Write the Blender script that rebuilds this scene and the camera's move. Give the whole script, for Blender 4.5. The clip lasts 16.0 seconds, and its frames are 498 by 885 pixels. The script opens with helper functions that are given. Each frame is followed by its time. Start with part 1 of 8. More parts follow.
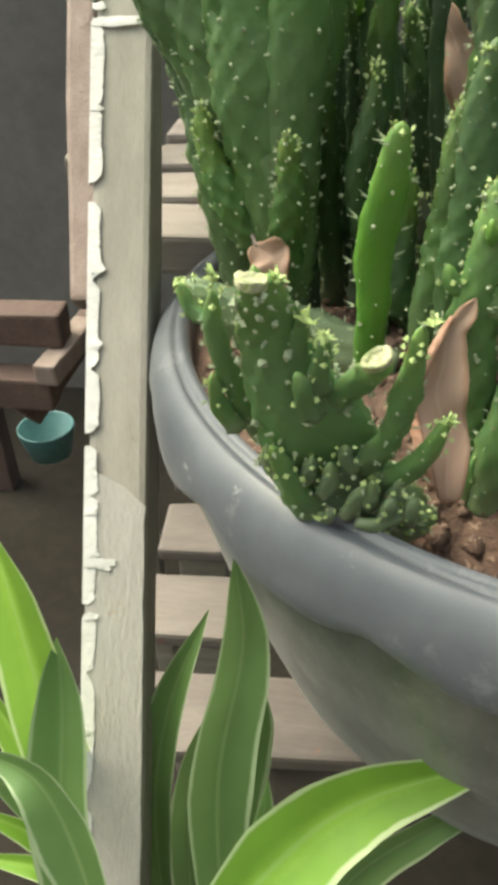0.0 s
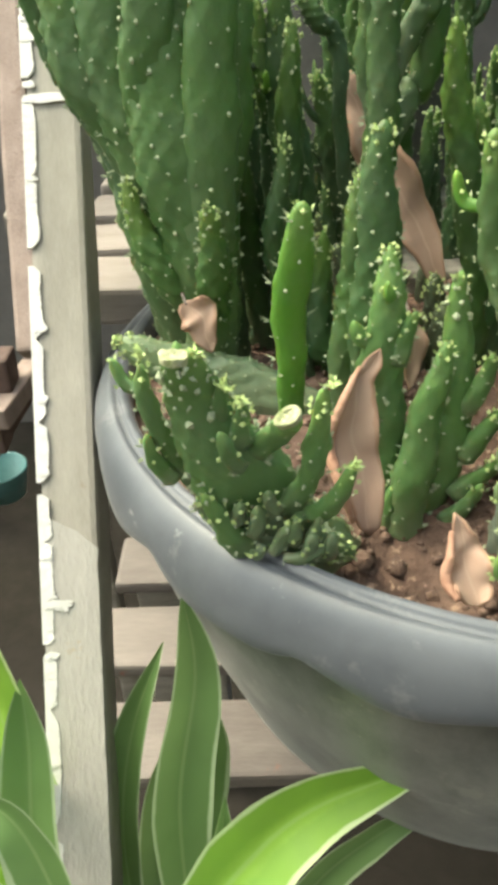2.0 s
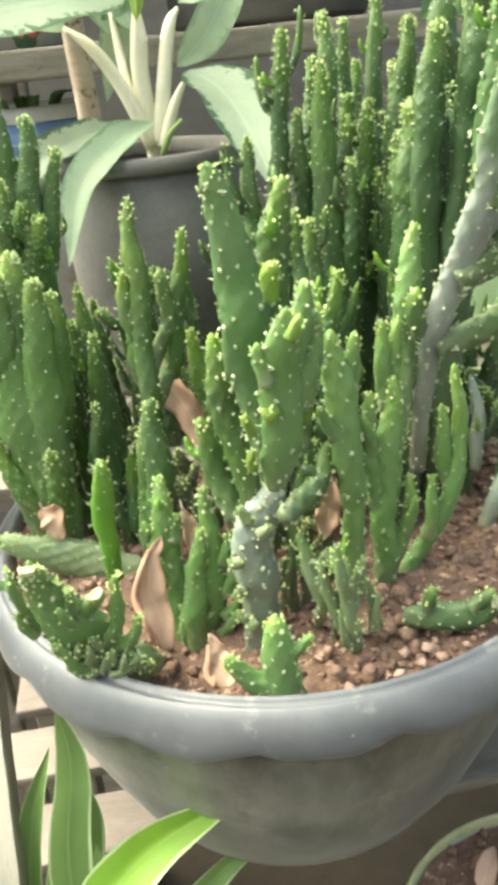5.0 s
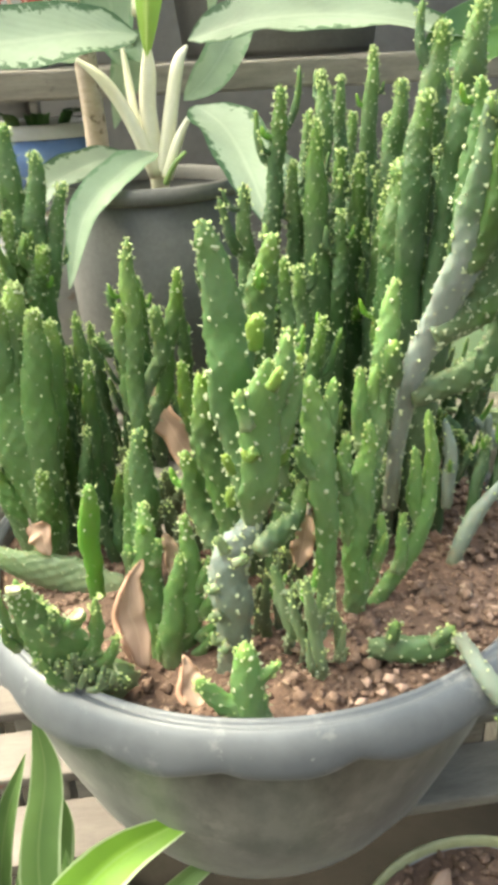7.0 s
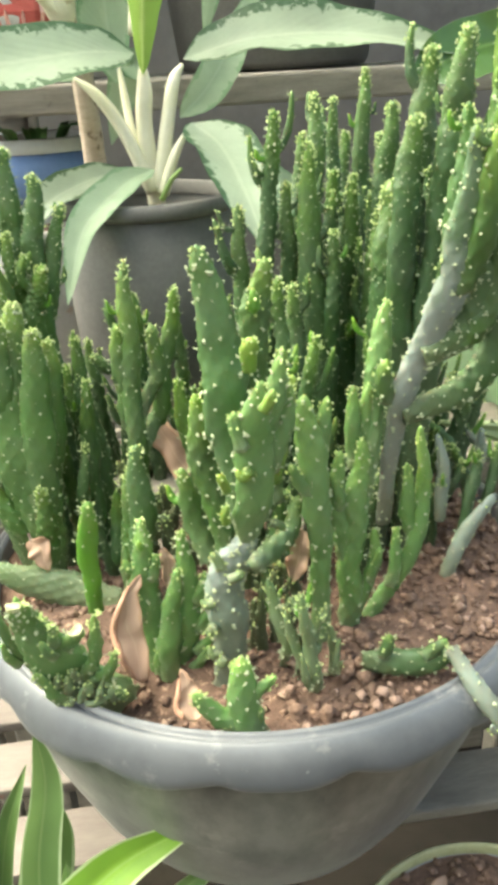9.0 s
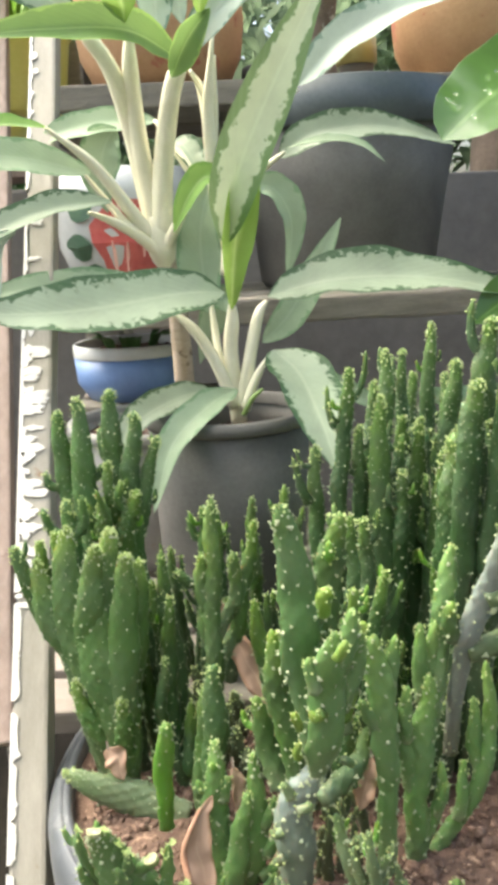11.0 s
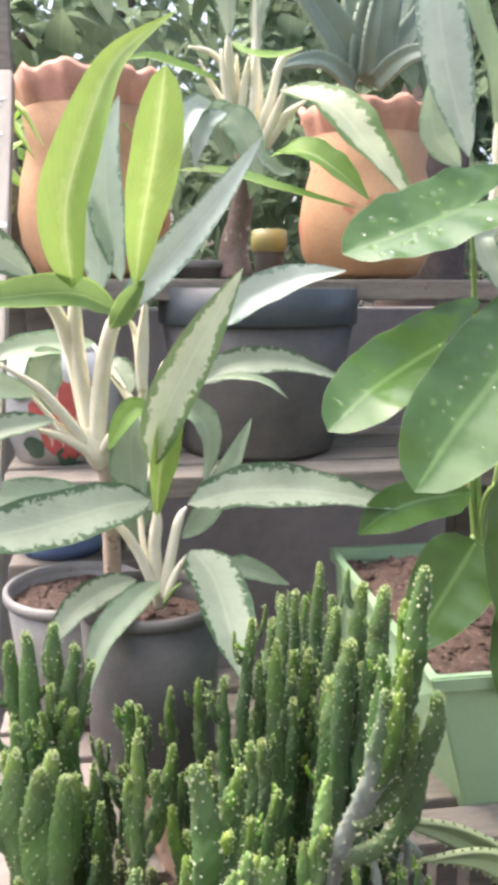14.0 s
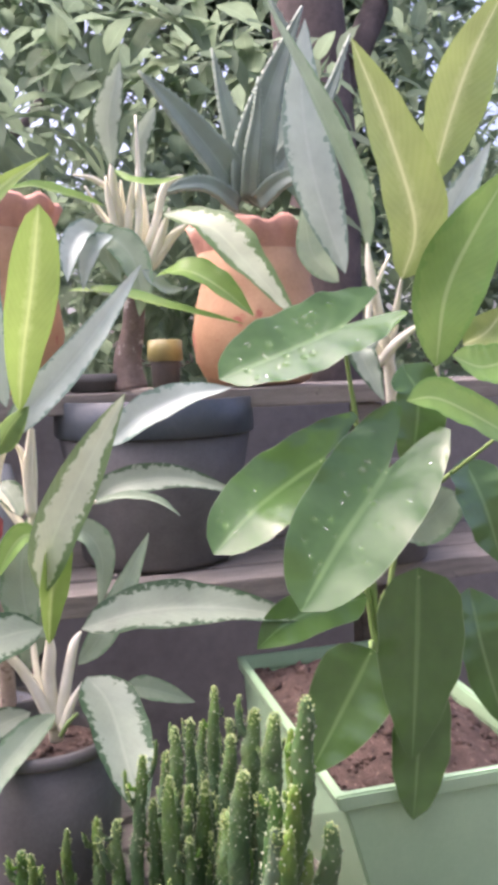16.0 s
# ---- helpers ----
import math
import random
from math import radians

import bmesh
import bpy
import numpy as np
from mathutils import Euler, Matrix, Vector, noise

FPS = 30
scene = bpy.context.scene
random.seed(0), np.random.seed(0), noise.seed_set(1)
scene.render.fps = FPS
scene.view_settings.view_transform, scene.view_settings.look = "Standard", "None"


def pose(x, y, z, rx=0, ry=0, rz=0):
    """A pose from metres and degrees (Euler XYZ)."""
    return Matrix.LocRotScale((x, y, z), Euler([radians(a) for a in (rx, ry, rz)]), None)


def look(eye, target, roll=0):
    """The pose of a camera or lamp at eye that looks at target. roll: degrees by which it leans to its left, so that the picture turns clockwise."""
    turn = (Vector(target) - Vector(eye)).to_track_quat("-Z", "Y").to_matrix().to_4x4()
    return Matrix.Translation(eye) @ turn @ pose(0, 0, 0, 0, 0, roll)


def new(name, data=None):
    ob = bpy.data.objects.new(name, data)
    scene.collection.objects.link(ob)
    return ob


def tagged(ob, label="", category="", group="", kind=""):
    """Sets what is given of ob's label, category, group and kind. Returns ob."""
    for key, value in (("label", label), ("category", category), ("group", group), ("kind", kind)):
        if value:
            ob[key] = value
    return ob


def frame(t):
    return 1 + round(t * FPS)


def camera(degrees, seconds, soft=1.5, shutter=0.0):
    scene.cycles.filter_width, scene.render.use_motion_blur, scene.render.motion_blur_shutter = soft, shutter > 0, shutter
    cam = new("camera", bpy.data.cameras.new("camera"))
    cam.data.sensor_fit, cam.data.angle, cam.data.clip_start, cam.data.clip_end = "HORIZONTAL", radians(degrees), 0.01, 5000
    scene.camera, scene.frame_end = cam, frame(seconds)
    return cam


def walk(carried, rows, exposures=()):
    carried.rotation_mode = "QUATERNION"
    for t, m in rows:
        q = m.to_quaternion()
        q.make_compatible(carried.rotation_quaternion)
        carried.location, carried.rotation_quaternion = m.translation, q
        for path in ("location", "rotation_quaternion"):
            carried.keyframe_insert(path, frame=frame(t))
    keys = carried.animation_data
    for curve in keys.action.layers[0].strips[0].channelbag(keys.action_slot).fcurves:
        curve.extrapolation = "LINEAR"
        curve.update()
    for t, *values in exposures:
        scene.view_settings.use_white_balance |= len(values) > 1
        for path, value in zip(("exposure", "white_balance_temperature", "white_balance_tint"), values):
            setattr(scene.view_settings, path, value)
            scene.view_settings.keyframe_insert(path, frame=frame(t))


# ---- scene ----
cam = camera(34.9, 16.0, 5.0)
PATH = [
    (0, (0.062, 0.039, 0.99), (-0.133, 1.676, -0.142), -2.6),
    (0.5, (0.064, 0.039, 0.996), (-0.081, 1.687, -0.127), -3.0),
    (1, (0.062, 0.035, 1.002), (-0.088, 1.692, -0.108), -3.1),
    (1.5, (0.06, 0.031, 1.001), (-0.078, 1.696, -0.099), -2.7),
    (2, (0.071, 0.024, 1.01), (-0.015, 1.694, -0.086), -3.9),
    (2.5, (0.089, -0.007, 1.045), (0.168, 1.738, 0.072), -4.1),
    (3, (0.095, -0.043, 1.061), (0.206, 1.764, 0.212), -3.8),
    (3.5, (0.115, -0.064, 1.072), (0.311, 1.751, 0.255), -5.5),
    (5.8, (0.116, -0.11, 1.135), (0.3, 1.658, 0.219), -5.9),
    (6, (0.116, -0.111, 1.137), (0.312, 1.661, 0.231), -4.8),
    (6.5, (0.119, -0.116, 1.137), (0.299, 1.674, 0.262), -3.1),
    (7, (0.121, -0.116, 1.139), (0.33, 1.669, 0.262), -2.6),
    (7.5, (0.123, -0.117, 1.135), (0.323, 1.665, 0.25), -2.9),
    (8, (0.123, -0.117, 1.139), (0.328, 1.667, 0.257), -2.7),
    (8.2, (0.124, -0.117, 1.139), (0.33, 1.665, 0.255), -2.7),
    (10.3, (0.122, -0.126, 1.173), (0.344, 1.753, 0.525), -3.5),
    (10.5, (0.124, -0.123, 1.178), (0.305, 1.779, 0.589), -3.8),
    (10.7, (0.127, -0.134, 1.198), (0.27, 1.775, 0.618), -3.0),
    (11, (0.117, -0.14, 1.206), (0.195, 1.793, 0.697), -2.5),
    (11.5, (0.111, -0.145, 1.226), (0.184, 1.81, 0.811), -1.1),
    (12, (0.098, -0.148, 1.249), (0.129, 1.814, 0.858), -1.4),
    (12.5, (0.093, -0.159, 1.281), (0.239, 1.781, 0.82), 1.1),
    (13, (0.088, -0.2, 1.335), (0.286, 1.746, 0.916), 1.4),
    (13.5, (0.095, -0.224, 1.376), (0.304, 1.725, 0.979), 0.5),
    (14, (0.111, -0.226, 1.376), (0.407, 1.713, 0.985), 0.1),
    (14.5, (0.121, -0.225, 1.388), (0.47, 1.723, 1.1), -0.6),
    (15, (0.123, -0.228, 1.4), (0.509, 1.719, 1.156), -0.3),
    (15.5, (0.131, -0.235, 1.407), (0.556, 1.711, 1.223), -0.8),
    (16, (0.143, -0.232, 1.406), (0.639, 1.697, 1.228), -1.9),
]
walk(cam, [(t, look(eye, target, roll)) for t, eye, target, roll in PATH],
     [(0, 1.42, 6800, -6), (0.5, 1.68, 6800, -5), (1.9, 1.68, 6800, -6), (2.6, 2.14, 7100, -9), (3.5, 2.37, 7100, -7), (8.0, 2.34, 7050, -6), (10.3, 2.15, 6800, -4), (11.5, 1.86, 6650, 5), (12.5, 1.78, 6600, 7), (13.5, 1.94, 6400, 14), (14.5, 1.96, 6350, 18), (16.0, 1.76, 6180, 31)])

# ---- world and light ----
world = bpy.data.worlds.new("sky")
scene.world = world
world.use_nodes = True
wn = world.node_tree.nodes
sky = wn.new("ShaderNodeTexSky")
sky.sky_type, sky.sun_disc = "NISHITA", False
sky.sun_elevation, sky.sun_rotation = radians(60), radians(-63)
sky.air_density, sky.dust_density, sky.ozone_density = 0.9, 8.0, 0.8
world.node_tree.links.new(sky.outputs[0], wn["Background"].inputs[0])
wn["Background"].inputs[1].default_value = 0.15
sun = new("sun", bpy.data.lights.new("sun", "SUN"))
sun.data.energy, sun.data.angle, sun.data.color = 1.0, radians(85), (1.0, 0.962, 0.90)
sun.matrix_world = look((-1.0, 1.0, 3.3), (0.2, 0.4, 0.9))


# ---- materials ----
def nodes_of(name):
    m = bpy.data.materials.new(name)
    m.use_nodes = True
    return m, m.node_tree.nodes, m.node_tree.links, m.node_tree.nodes["Principled BSDF"]


def ramp(n, l, fac, stops):
    r = n.new("ShaderNodeValToRGB")
    e = r.color_ramp.elements
    while len(e) < len(stops):
        e.new(0.5)
    for k, (pos, col) in zip(e, stops):
        k.position, k.color = pos, (*col, 1)
    l.new(fac, r.inputs[0])
    return r.outputs[0]


def noise_tex(n, l, vec, scale, detail=4.0, rough=0.6, stretch=None):
    if stretch:
        mp = n.new("ShaderNodeMapping")
        mp.inputs["Scale"].default_value = stretch
        l.new(vec, mp.inputs[0])
        vec = mp.outputs[0]
    t = n.new("ShaderNodeTexNoise")
    t.inputs["Scale"].default_value, t.inputs["Detail"].default_value, t.inputs["Roughness"].default_value = scale, detail, rough
    l.new(vec, t.inputs["Vector"])
    return t.outputs["Fac"]


def mix(n, l, fac, a, b, mode="MIX"):
    x = n.new("ShaderNodeMix")
    x.data_type, x.blend_type = "RGBA", mode
    for k, v in ((0, fac), (6, a), (7, b)):
        if isinstance(v, (int, float)):
            x.inputs[k].default_value = v
        elif isinstance(v, tuple):
            x.inputs[k].default_value = (*v, 1)
        else:
            l.new(v, x.inputs[k])
    return x.outputs[2]


def math_node(n, l, op, a, b=0.0, clamp=False):
    x = n.new("ShaderNodeMath")
    x.operation, x.use_clamp = op, clamp
    for k, v in ((0, a), (1, b)):
        if isinstance(v, (int, float)):
            x.inputs[k].default_value = v
        else:
            l.new(v, x.inputs[k])
    return x.outputs[0]


def bump(n, l, bsdf, height, strength, dist=0.002):
    b = n.new("ShaderNodeBump")
    b.inputs["Strength"].default_value, b.inputs["Distance"].default_value = strength, dist
    l.new(height, b.inputs["Height"])
    l.new(b.outputs[0], bsdf.inputs["Normal"])


def surface(name, dark, light, rough=0.6, scale=30.0, fine=200.0, bumps=0.3, spots=None, spot_scale=60.0, spot_cut=0.62, stretch=None, metal=0.0, spec=0.5):
    """A plain worn surface: two colours by coarse noise, fine grain in the relief, and spots of a third colour."""
    m, n, l, b = nodes_of(name)
    pos = n.new("ShaderNodeTexCoord").outputs["Object"]
    coarse = noise_tex(n, l, pos, scale, stretch=stretch)
    grain = noise_tex(n, l, pos, fine, 3.0, stretch=stretch)
    col = ramp(n, l, math_node(n, l, "ADD", math_node(n, l, "MULTIPLY", coarse, 0.7), math_node(n, l, "MULTIPLY", grain, 0.3)), ((0.32, dark), (0.68, light)))
    if spots:
        s = noise_tex(n, l, pos, spot_scale, 5.0, 0.65)
        cut = n.new("ShaderNodeMapRange")
        cut.inputs["From Min"].default_value, cut.inputs["From Max"].default_value = spot_cut, spot_cut + 0.05
        l.new(s, cut.inputs[0])
        col = mix(n, l, cut.outputs[0], col, spots)
    l.new(col, b.inputs["Base Color"])
    b.inputs["Roughness"].default_value, b.inputs["Metallic"].default_value = rough, metal
    b.inputs["Specular IOR Level"].default_value = spec
    bump(n, l, b, math_node(n, l, "ADD", coarse, grain), bumps)
    return m


def leaf_material(name, centre, margin, vein, edge=0.72, rough=0.42, blotch=0.25, wave=90.0, trans=0.48, inner=None, coat=0.0, ribs=0.022, rib=0.75, ripple=0.0015):
    """A leaf by its own u (across) and v (along): centre colour, ragged margin colour, paler midrib and fine side veins."""
    m, n, l, b = nodes_of(name)
    uv = n.new("ShaderNodeUVMap").outputs[0]
    sep = n.new("ShaderNodeSeparateXYZ")
    l.new(uv, sep.inputs[0])
    off = math_node(n, l, "ABSOLUTE", math_node(n, l, "SUBTRACT", math_node(n, l, "MULTIPLY", sep.outputs[0], 2.0), 1.0))
    pos = n.new("ShaderNodeTexCoord").outputs["Object"]
    ragged = noise_tex(n, l, pos, wave, 5.0, 0.7)
    soft = noise_tex(n, l, pos, 18.0, 3.0)
    d = math_node(n, l, "ADD", off, math_node(n, l, "MULTIPLY", math_node(n, l, "SUBTRACT", ragged, 0.5), blotch * 2))
    cut = n.new("ShaderNodeMapRange")
    cut.inputs["From Min"].default_value, cut.inputs["From Max"].default_value = edge, edge + 0.06
    l.new(d, cut.inputs[0])
    c2 = tuple(k * 0.74 for k in centre)
    cloud = n.new("ShaderNodeMapRange")
    cloud.inputs["From Min"].default_value, cloud.inputs["From Max"].default_value = 0.35, 0.65
    l.new(math_node(n, l, "ADD", math_node(n, l, "MULTIPLY", soft, 0.75), math_node(n, l, "MULTIPLY", ragged, 0.25)), cloud.inputs[0])
    col = mix(n, l, cloud.outputs[0], centre, c2)
    if inner:
        flame = math_node(n, l, "ADD", math_node(n, l, "MULTIPLY", off, 2.2), math_node(n, l, "MULTIPLY", ragged, 1.3))
        col = mix(n, l, math_node(n, l, "SUBTRACT", 1.35, flame, True), col, inner)
    col = mix(n, l, cut.outputs[0], col, margin)
    side = math_node(n, l, "SINE", math_node(n, l, "MULTIPLY", math_node(n, l, "ADD", sep.outputs[1], math_node(n, l, "MULTIPLY", off, -0.22)), 130.0))
    col = mix(n, l, math_node(n, l, "MULTIPLY", math_node(n, l, "ADD", side, 1.0), ribs), col, vein)
    mid = n.new("ShaderNodeMapRange")
    mid.inputs["From Min"].default_value, mid.inputs["From Max"].default_value = 0.085, 0.03
    l.new(off, mid.inputs[0])
    col = mix(n, l, math_node(n, l, "MULTIPLY", mid.outputs[0], rib), col, vein)
    l.new(col, b.inputs["Base Color"])
    b.inputs["Roughness"].default_value, b.inputs["Coat Weight"].default_value, b.inputs["Coat Roughness"].default_value = rough, coat, 0.15
    b.inputs["Specular IOR Level"].default_value = 0.4
    bump(n, l, b, math_node(n, l, "ADD", math_node(n, l, "MULTIPLY", side, ribs * 3), math_node(n, l, "MULTIPLY", soft, 1.6)), 0.35, ripple)
    t = n.new("ShaderNodeBsdfTranslucent")
    l.new(mix(n, l, 0.3, col, vein), t.inputs[0])
    mx = n.new("ShaderNodeMixShader")
    mx.inputs[0].default_value = trans
    l.new(b.outputs[0], mx.inputs[1])
    l.new(t.outputs[0], mx.inputs[2])
    l.new(mx.outputs[0], n["Material Output"].inputs[0])
    return m


def stem_material(name, low, high, tip, turn=(0.30, 0.64, 1.0)):
    """Cactus skin by v along the stem: old at the foot, fresh at the growing tip."""
    m, n, l, b = nodes_of(name)
    sep = n.new("ShaderNodeSeparateXYZ")
    l.new(n.new("ShaderNodeUVMap").outputs[0], sep.inputs[0])
    pos = n.new("ShaderNodeTexCoord").outputs["Object"]
    coarse = noise_tex(n, l, pos, 55.0, 4.0)
    grain = noise_tex(n, l, pos, 420.0, 3.0)
    v = math_node(n, l, "ADD", sep.outputs[1], math_node(n, l, "MULTIPLY", math_node(n, l, "SUBTRACT", coarse, 0.5), 0.45))
    col = ramp(n, l, v, ((0.0, low), (turn[0], high), (turn[1], high), (turn[2], tip)))
    dust = noise_tex(n, l, pos, 23.0, 5.0, 0.7)
    col = mix(n, l, math_node(n, l, "MULTIPLY", math_node(n, l, "SUBTRACT", dust, 0.42, True), 2.3, True), col, tuple(0.62 * k + 0.075 for k in high))
    col = mix(n, l, math_node(n, l, "MULTIPLY", grain, 0.45), col, tuple(k * 0.6 for k in high))
    l.new(col, b.inputs["Base Color"])
    b.inputs["Roughness"].default_value = 0.5
    b.inputs["Subsurface Weight"].default_value, b.inputs["Subsurface Scale"].default_value = 0.12, 0.004
    bump(n, l, b, math_node(n, l, "ADD", coarse, grain), 0.35, 0.001)
    return m


CACTUS = stem_material("cactus_skin", (0.173, 0.220, 0.130), (0.057, 0.123, 0.024), (0.194, 0.325, 0.045))
CACTUS_BROAD = stem_material("broad_cactus_skin", (0.133, 0.174, 0.086), (0.056, 0.125, 0.033), (0.102, 0.209, 0.045))
CACTUS_PAD = stem_material("pad_cactus_skin", (0.225, 0.285, 0.160), (0.122, 0.240, 0.068), (0.215, 0.375, 0.078))
CACTUS_FOOT = stem_material("woody_cactus_foot", (0.185, 0.215, 0.130), (0.140, 0.200, 0.095), (0.165, 0.250, 0.090))
CACTUS_FRESH = stem_material("fresh_cactus_skin", (0.06, 0.17, 0.02), (0.10, 0.25, 0.022), (0.20, 0.36, 0.04))
CACTUS_SMOOTH = stem_material("smooth_cactus_skin", (0.112, 0.162, 0.081), (0.080, 0.162, 0.052), (0.153, 0.278, 0.060))
CACTUS_LIME = stem_material("lime_cactus_skin", (0.10, 0.19, 0.03), (0.17, 0.29, 0.035), (0.27, 0.38, 0.07))
CACTUS_FAN = stem_material("fan_cactus_skin", (0.150, 0.200, 0.098), (0.082, 0.168, 0.042), (0.240, 0.355, 0.064))
# cactus skin in darker tones, mainly for the inner and back stems
CACTUS_DARK = stem_material("dark_cactus_skin", (0.087, 0.110, 0.065), (0.041, 0.095, 0.027), (0.143, 0.255, 0.045))
CACTUS_GREY = stem_material("grey_cactus_skin", (0.13, 0.14, 0.085), (0.20, 0.245, 0.20), (0.21, 0.27, 0.25))
CACTUS_BENT = stem_material("bent_grey_cactus_skin", (0.120, 0.135, 0.080), (0.180, 0.225, 0.170), (0.235, 0.285, 0.265), (0.28, 0.40, 0.60))
CACTUS_OLD = stem_material("brownish_old_cactus_skin", (0.085, 0.075, 0.050), (0.070, 0.088, 0.040), (0.100, 0.150, 0.045))
CACTUS_LEAN = stem_material("pale_leaning_cactus_skin", (0.125, 0.125, 0.075), (0.235, 0.275, 0.245), (0.080, 0.155, 0.058), (0.38, 0.60, 0.74))
AREOLE = surface("areole_wool", (0.28, 0.33, 0.20), (0.41, 0.46, 0.31), 0.9, 200, 900, 0.2)
SPROUT = surface("sprout_green", (0.33, 0.45, 0.14), (0.50, 0.59, 0.27), 0.6, 200, 900, 0.1)
CUT_FLESH = surface("cut_cactus_flesh", (0.24, 0.30, 0.10), (0.56, 0.53, 0.38), 0.6, 330, 900, 0.5)
SILVER = leaf_material("silver_leaf", (0.33, 0.41, 0.30), (0.035, 0.090, 0.036), (0.40, 0.47, 0.35), 0.77, 0.45, 0.66, 120.0, 0.32, rib=0.4)
SILVER_BLUE = leaf_material("blue_silver_leaf", (0.44, 0.54, 0.46), (0.15, 0.25, 0.19), (0.50, 0.58, 0.52), 0.84, 0.42, 0.62, 110.0, 0.26, rib=0.4)
LIME = leaf_material("lime_leaf", (0.29, 0.47, 0.085), (0.25, 0.42, 0.07), (0.54, 0.67, 0.26), 0.85, 0.4, 0.4, 60.0, 0.34, (0.50, 0.64, 0.25))
MID_GREEN = leaf_material("green_leaf", (0.25, 0.44, 0.10), (0.17, 0.34, 0.07), (0.46, 0.60, 0.24), 0.8, 0.4, 0.4, 70.0, 0.4)
OLIVE = leaf_material("olive_green_leaf", (0.19, 0.32, 0.10), (0.30, 0.46, 0.13), (0.36, 0.50, 0.18), 0.86, 0.42, 0.3, 70.0, 0.4)
SILVER_LIME = leaf_material("lime_margined_silver_leaf", (0.56, 0.64, 0.43), (0.10, 0.195, 0.055), (0.63, 0.72, 0.50), 0.64, 0.45, 0.6, 90.0, 0.42, rib=0.35)
YELLOW_GREEN = leaf_material("yellow_green_leaf", (0.29, 0.41, 0.10), (0.24, 0.36, 0.075), (0.66, 0.72, 0.36), 0.88, 0.42, 0.3, 60.0, 0.30, (0.46, 0.55, 0.22))
PALE_BACK = leaf_material("grey_green_leaf", (0.34, 0.45, 0.30), (0.17, 0.29, 0.16), (0.40, 0.50, 0.36), 0.84, 0.5, 0.5, 90.0, 0.32, rib=0.4)
GLOSSY = leaf_material("glossy_dark_leaf", (0.078, 0.165, 0.040), (0.40, 0.50, 0.28), (0.17, 0.29, 0.10), 0.975, 0.26, 0.02, 40.0, 0.2, None, 0.45, 0.0, 0.55, 0.005)
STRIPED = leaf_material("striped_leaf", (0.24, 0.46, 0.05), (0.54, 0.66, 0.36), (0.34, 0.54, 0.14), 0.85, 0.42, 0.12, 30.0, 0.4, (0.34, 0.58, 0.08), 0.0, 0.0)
# darker copy of the striped leaf; shade under the bowl is in its colour
STRIPED_SHADED = leaf_material("shaded_striped_leaf", (0.15, 0.26, 0.085), (0.36, 0.45, 0.27), (0.22, 0.32, 0.13), 0.85, 0.45, 0.12, 30.0, 0.35, None, 0.0, 0.0)
AGAVE = leaf_material("agave_leaf", (0.30, 0.38, 0.29), (0.36, 0.44, 0.34), (0.32, 0.40, 0.31), 0.93, 0.45, 0.05, 40.0, 0.25)
ALOE = leaf_material("aloe_leaf", (0.27, 0.36, 0.18), (0.36, 0.44, 0.24), (0.30, 0.39, 0.20), 0.94, 0.42, 0.05, 40.0, 0.2)
# leaf green lightened and greyed, so the distance haze sits in the colour
HAZE_GREEN = leaf_material("haze_tinted_leaf", (0.23, 0.31, 0.19), (0.20, 0.28, 0.165), (0.27, 0.36, 0.23), 0.9, 0.8, 0.05, 30.0, 0.6)
BUSH = leaf_material("bush_leaf", (0.07, 0.16, 0.05), (0.06, 0.14, 0.05), (0.14, 0.24, 0.10), 0.9, 0.5, 0.05, 30.0, 0.35)
DRY = leaf_material("dry_leaf", (0.50, 0.345, 0.265), (0.43, 0.27, 0.19), (0.54, 0.39, 0.30), 0.80, 0.75, 0.3, 60.0, 0.2, None, 0.0, 0.004)
DRY_EDGE = surface("dry_leaf_edge", (0.30, 0.15, 0.095), (0.46, 0.28, 0.20), 0.75, 90, 400, 0.5)
CREAM_STALK = surface("cream_stalk", (0.74, 0.72, 0.53), (0.86, 0.83, 0.67), 0.5, 40, 300, 0.15)
GREEN_STALK = surface("green_stalk", (0.22, 0.34, 0.10), (0.32, 0.46, 0.16), 0.5, 40, 300, 0.15)
PINK_STALK = surface("ringed_stalk", (0.42, 0.33, 0.24), (0.62, 0.52, 0.42), 0.6, 60, 300, 0.4, (0.20, 0.14, 0.10), 70, 0.6, (1, 1, 4))
BARK = surface("bark", (0.10, 0.075, 0.06), (0.30, 0.25, 0.21), 0.9, 45, 200, 1.0)
TRUNK = surface("garden_trunk", (0.05, 0.04, 0.035), (0.13, 0.10, 0.085), 0.9, 9, 60, 1.0)


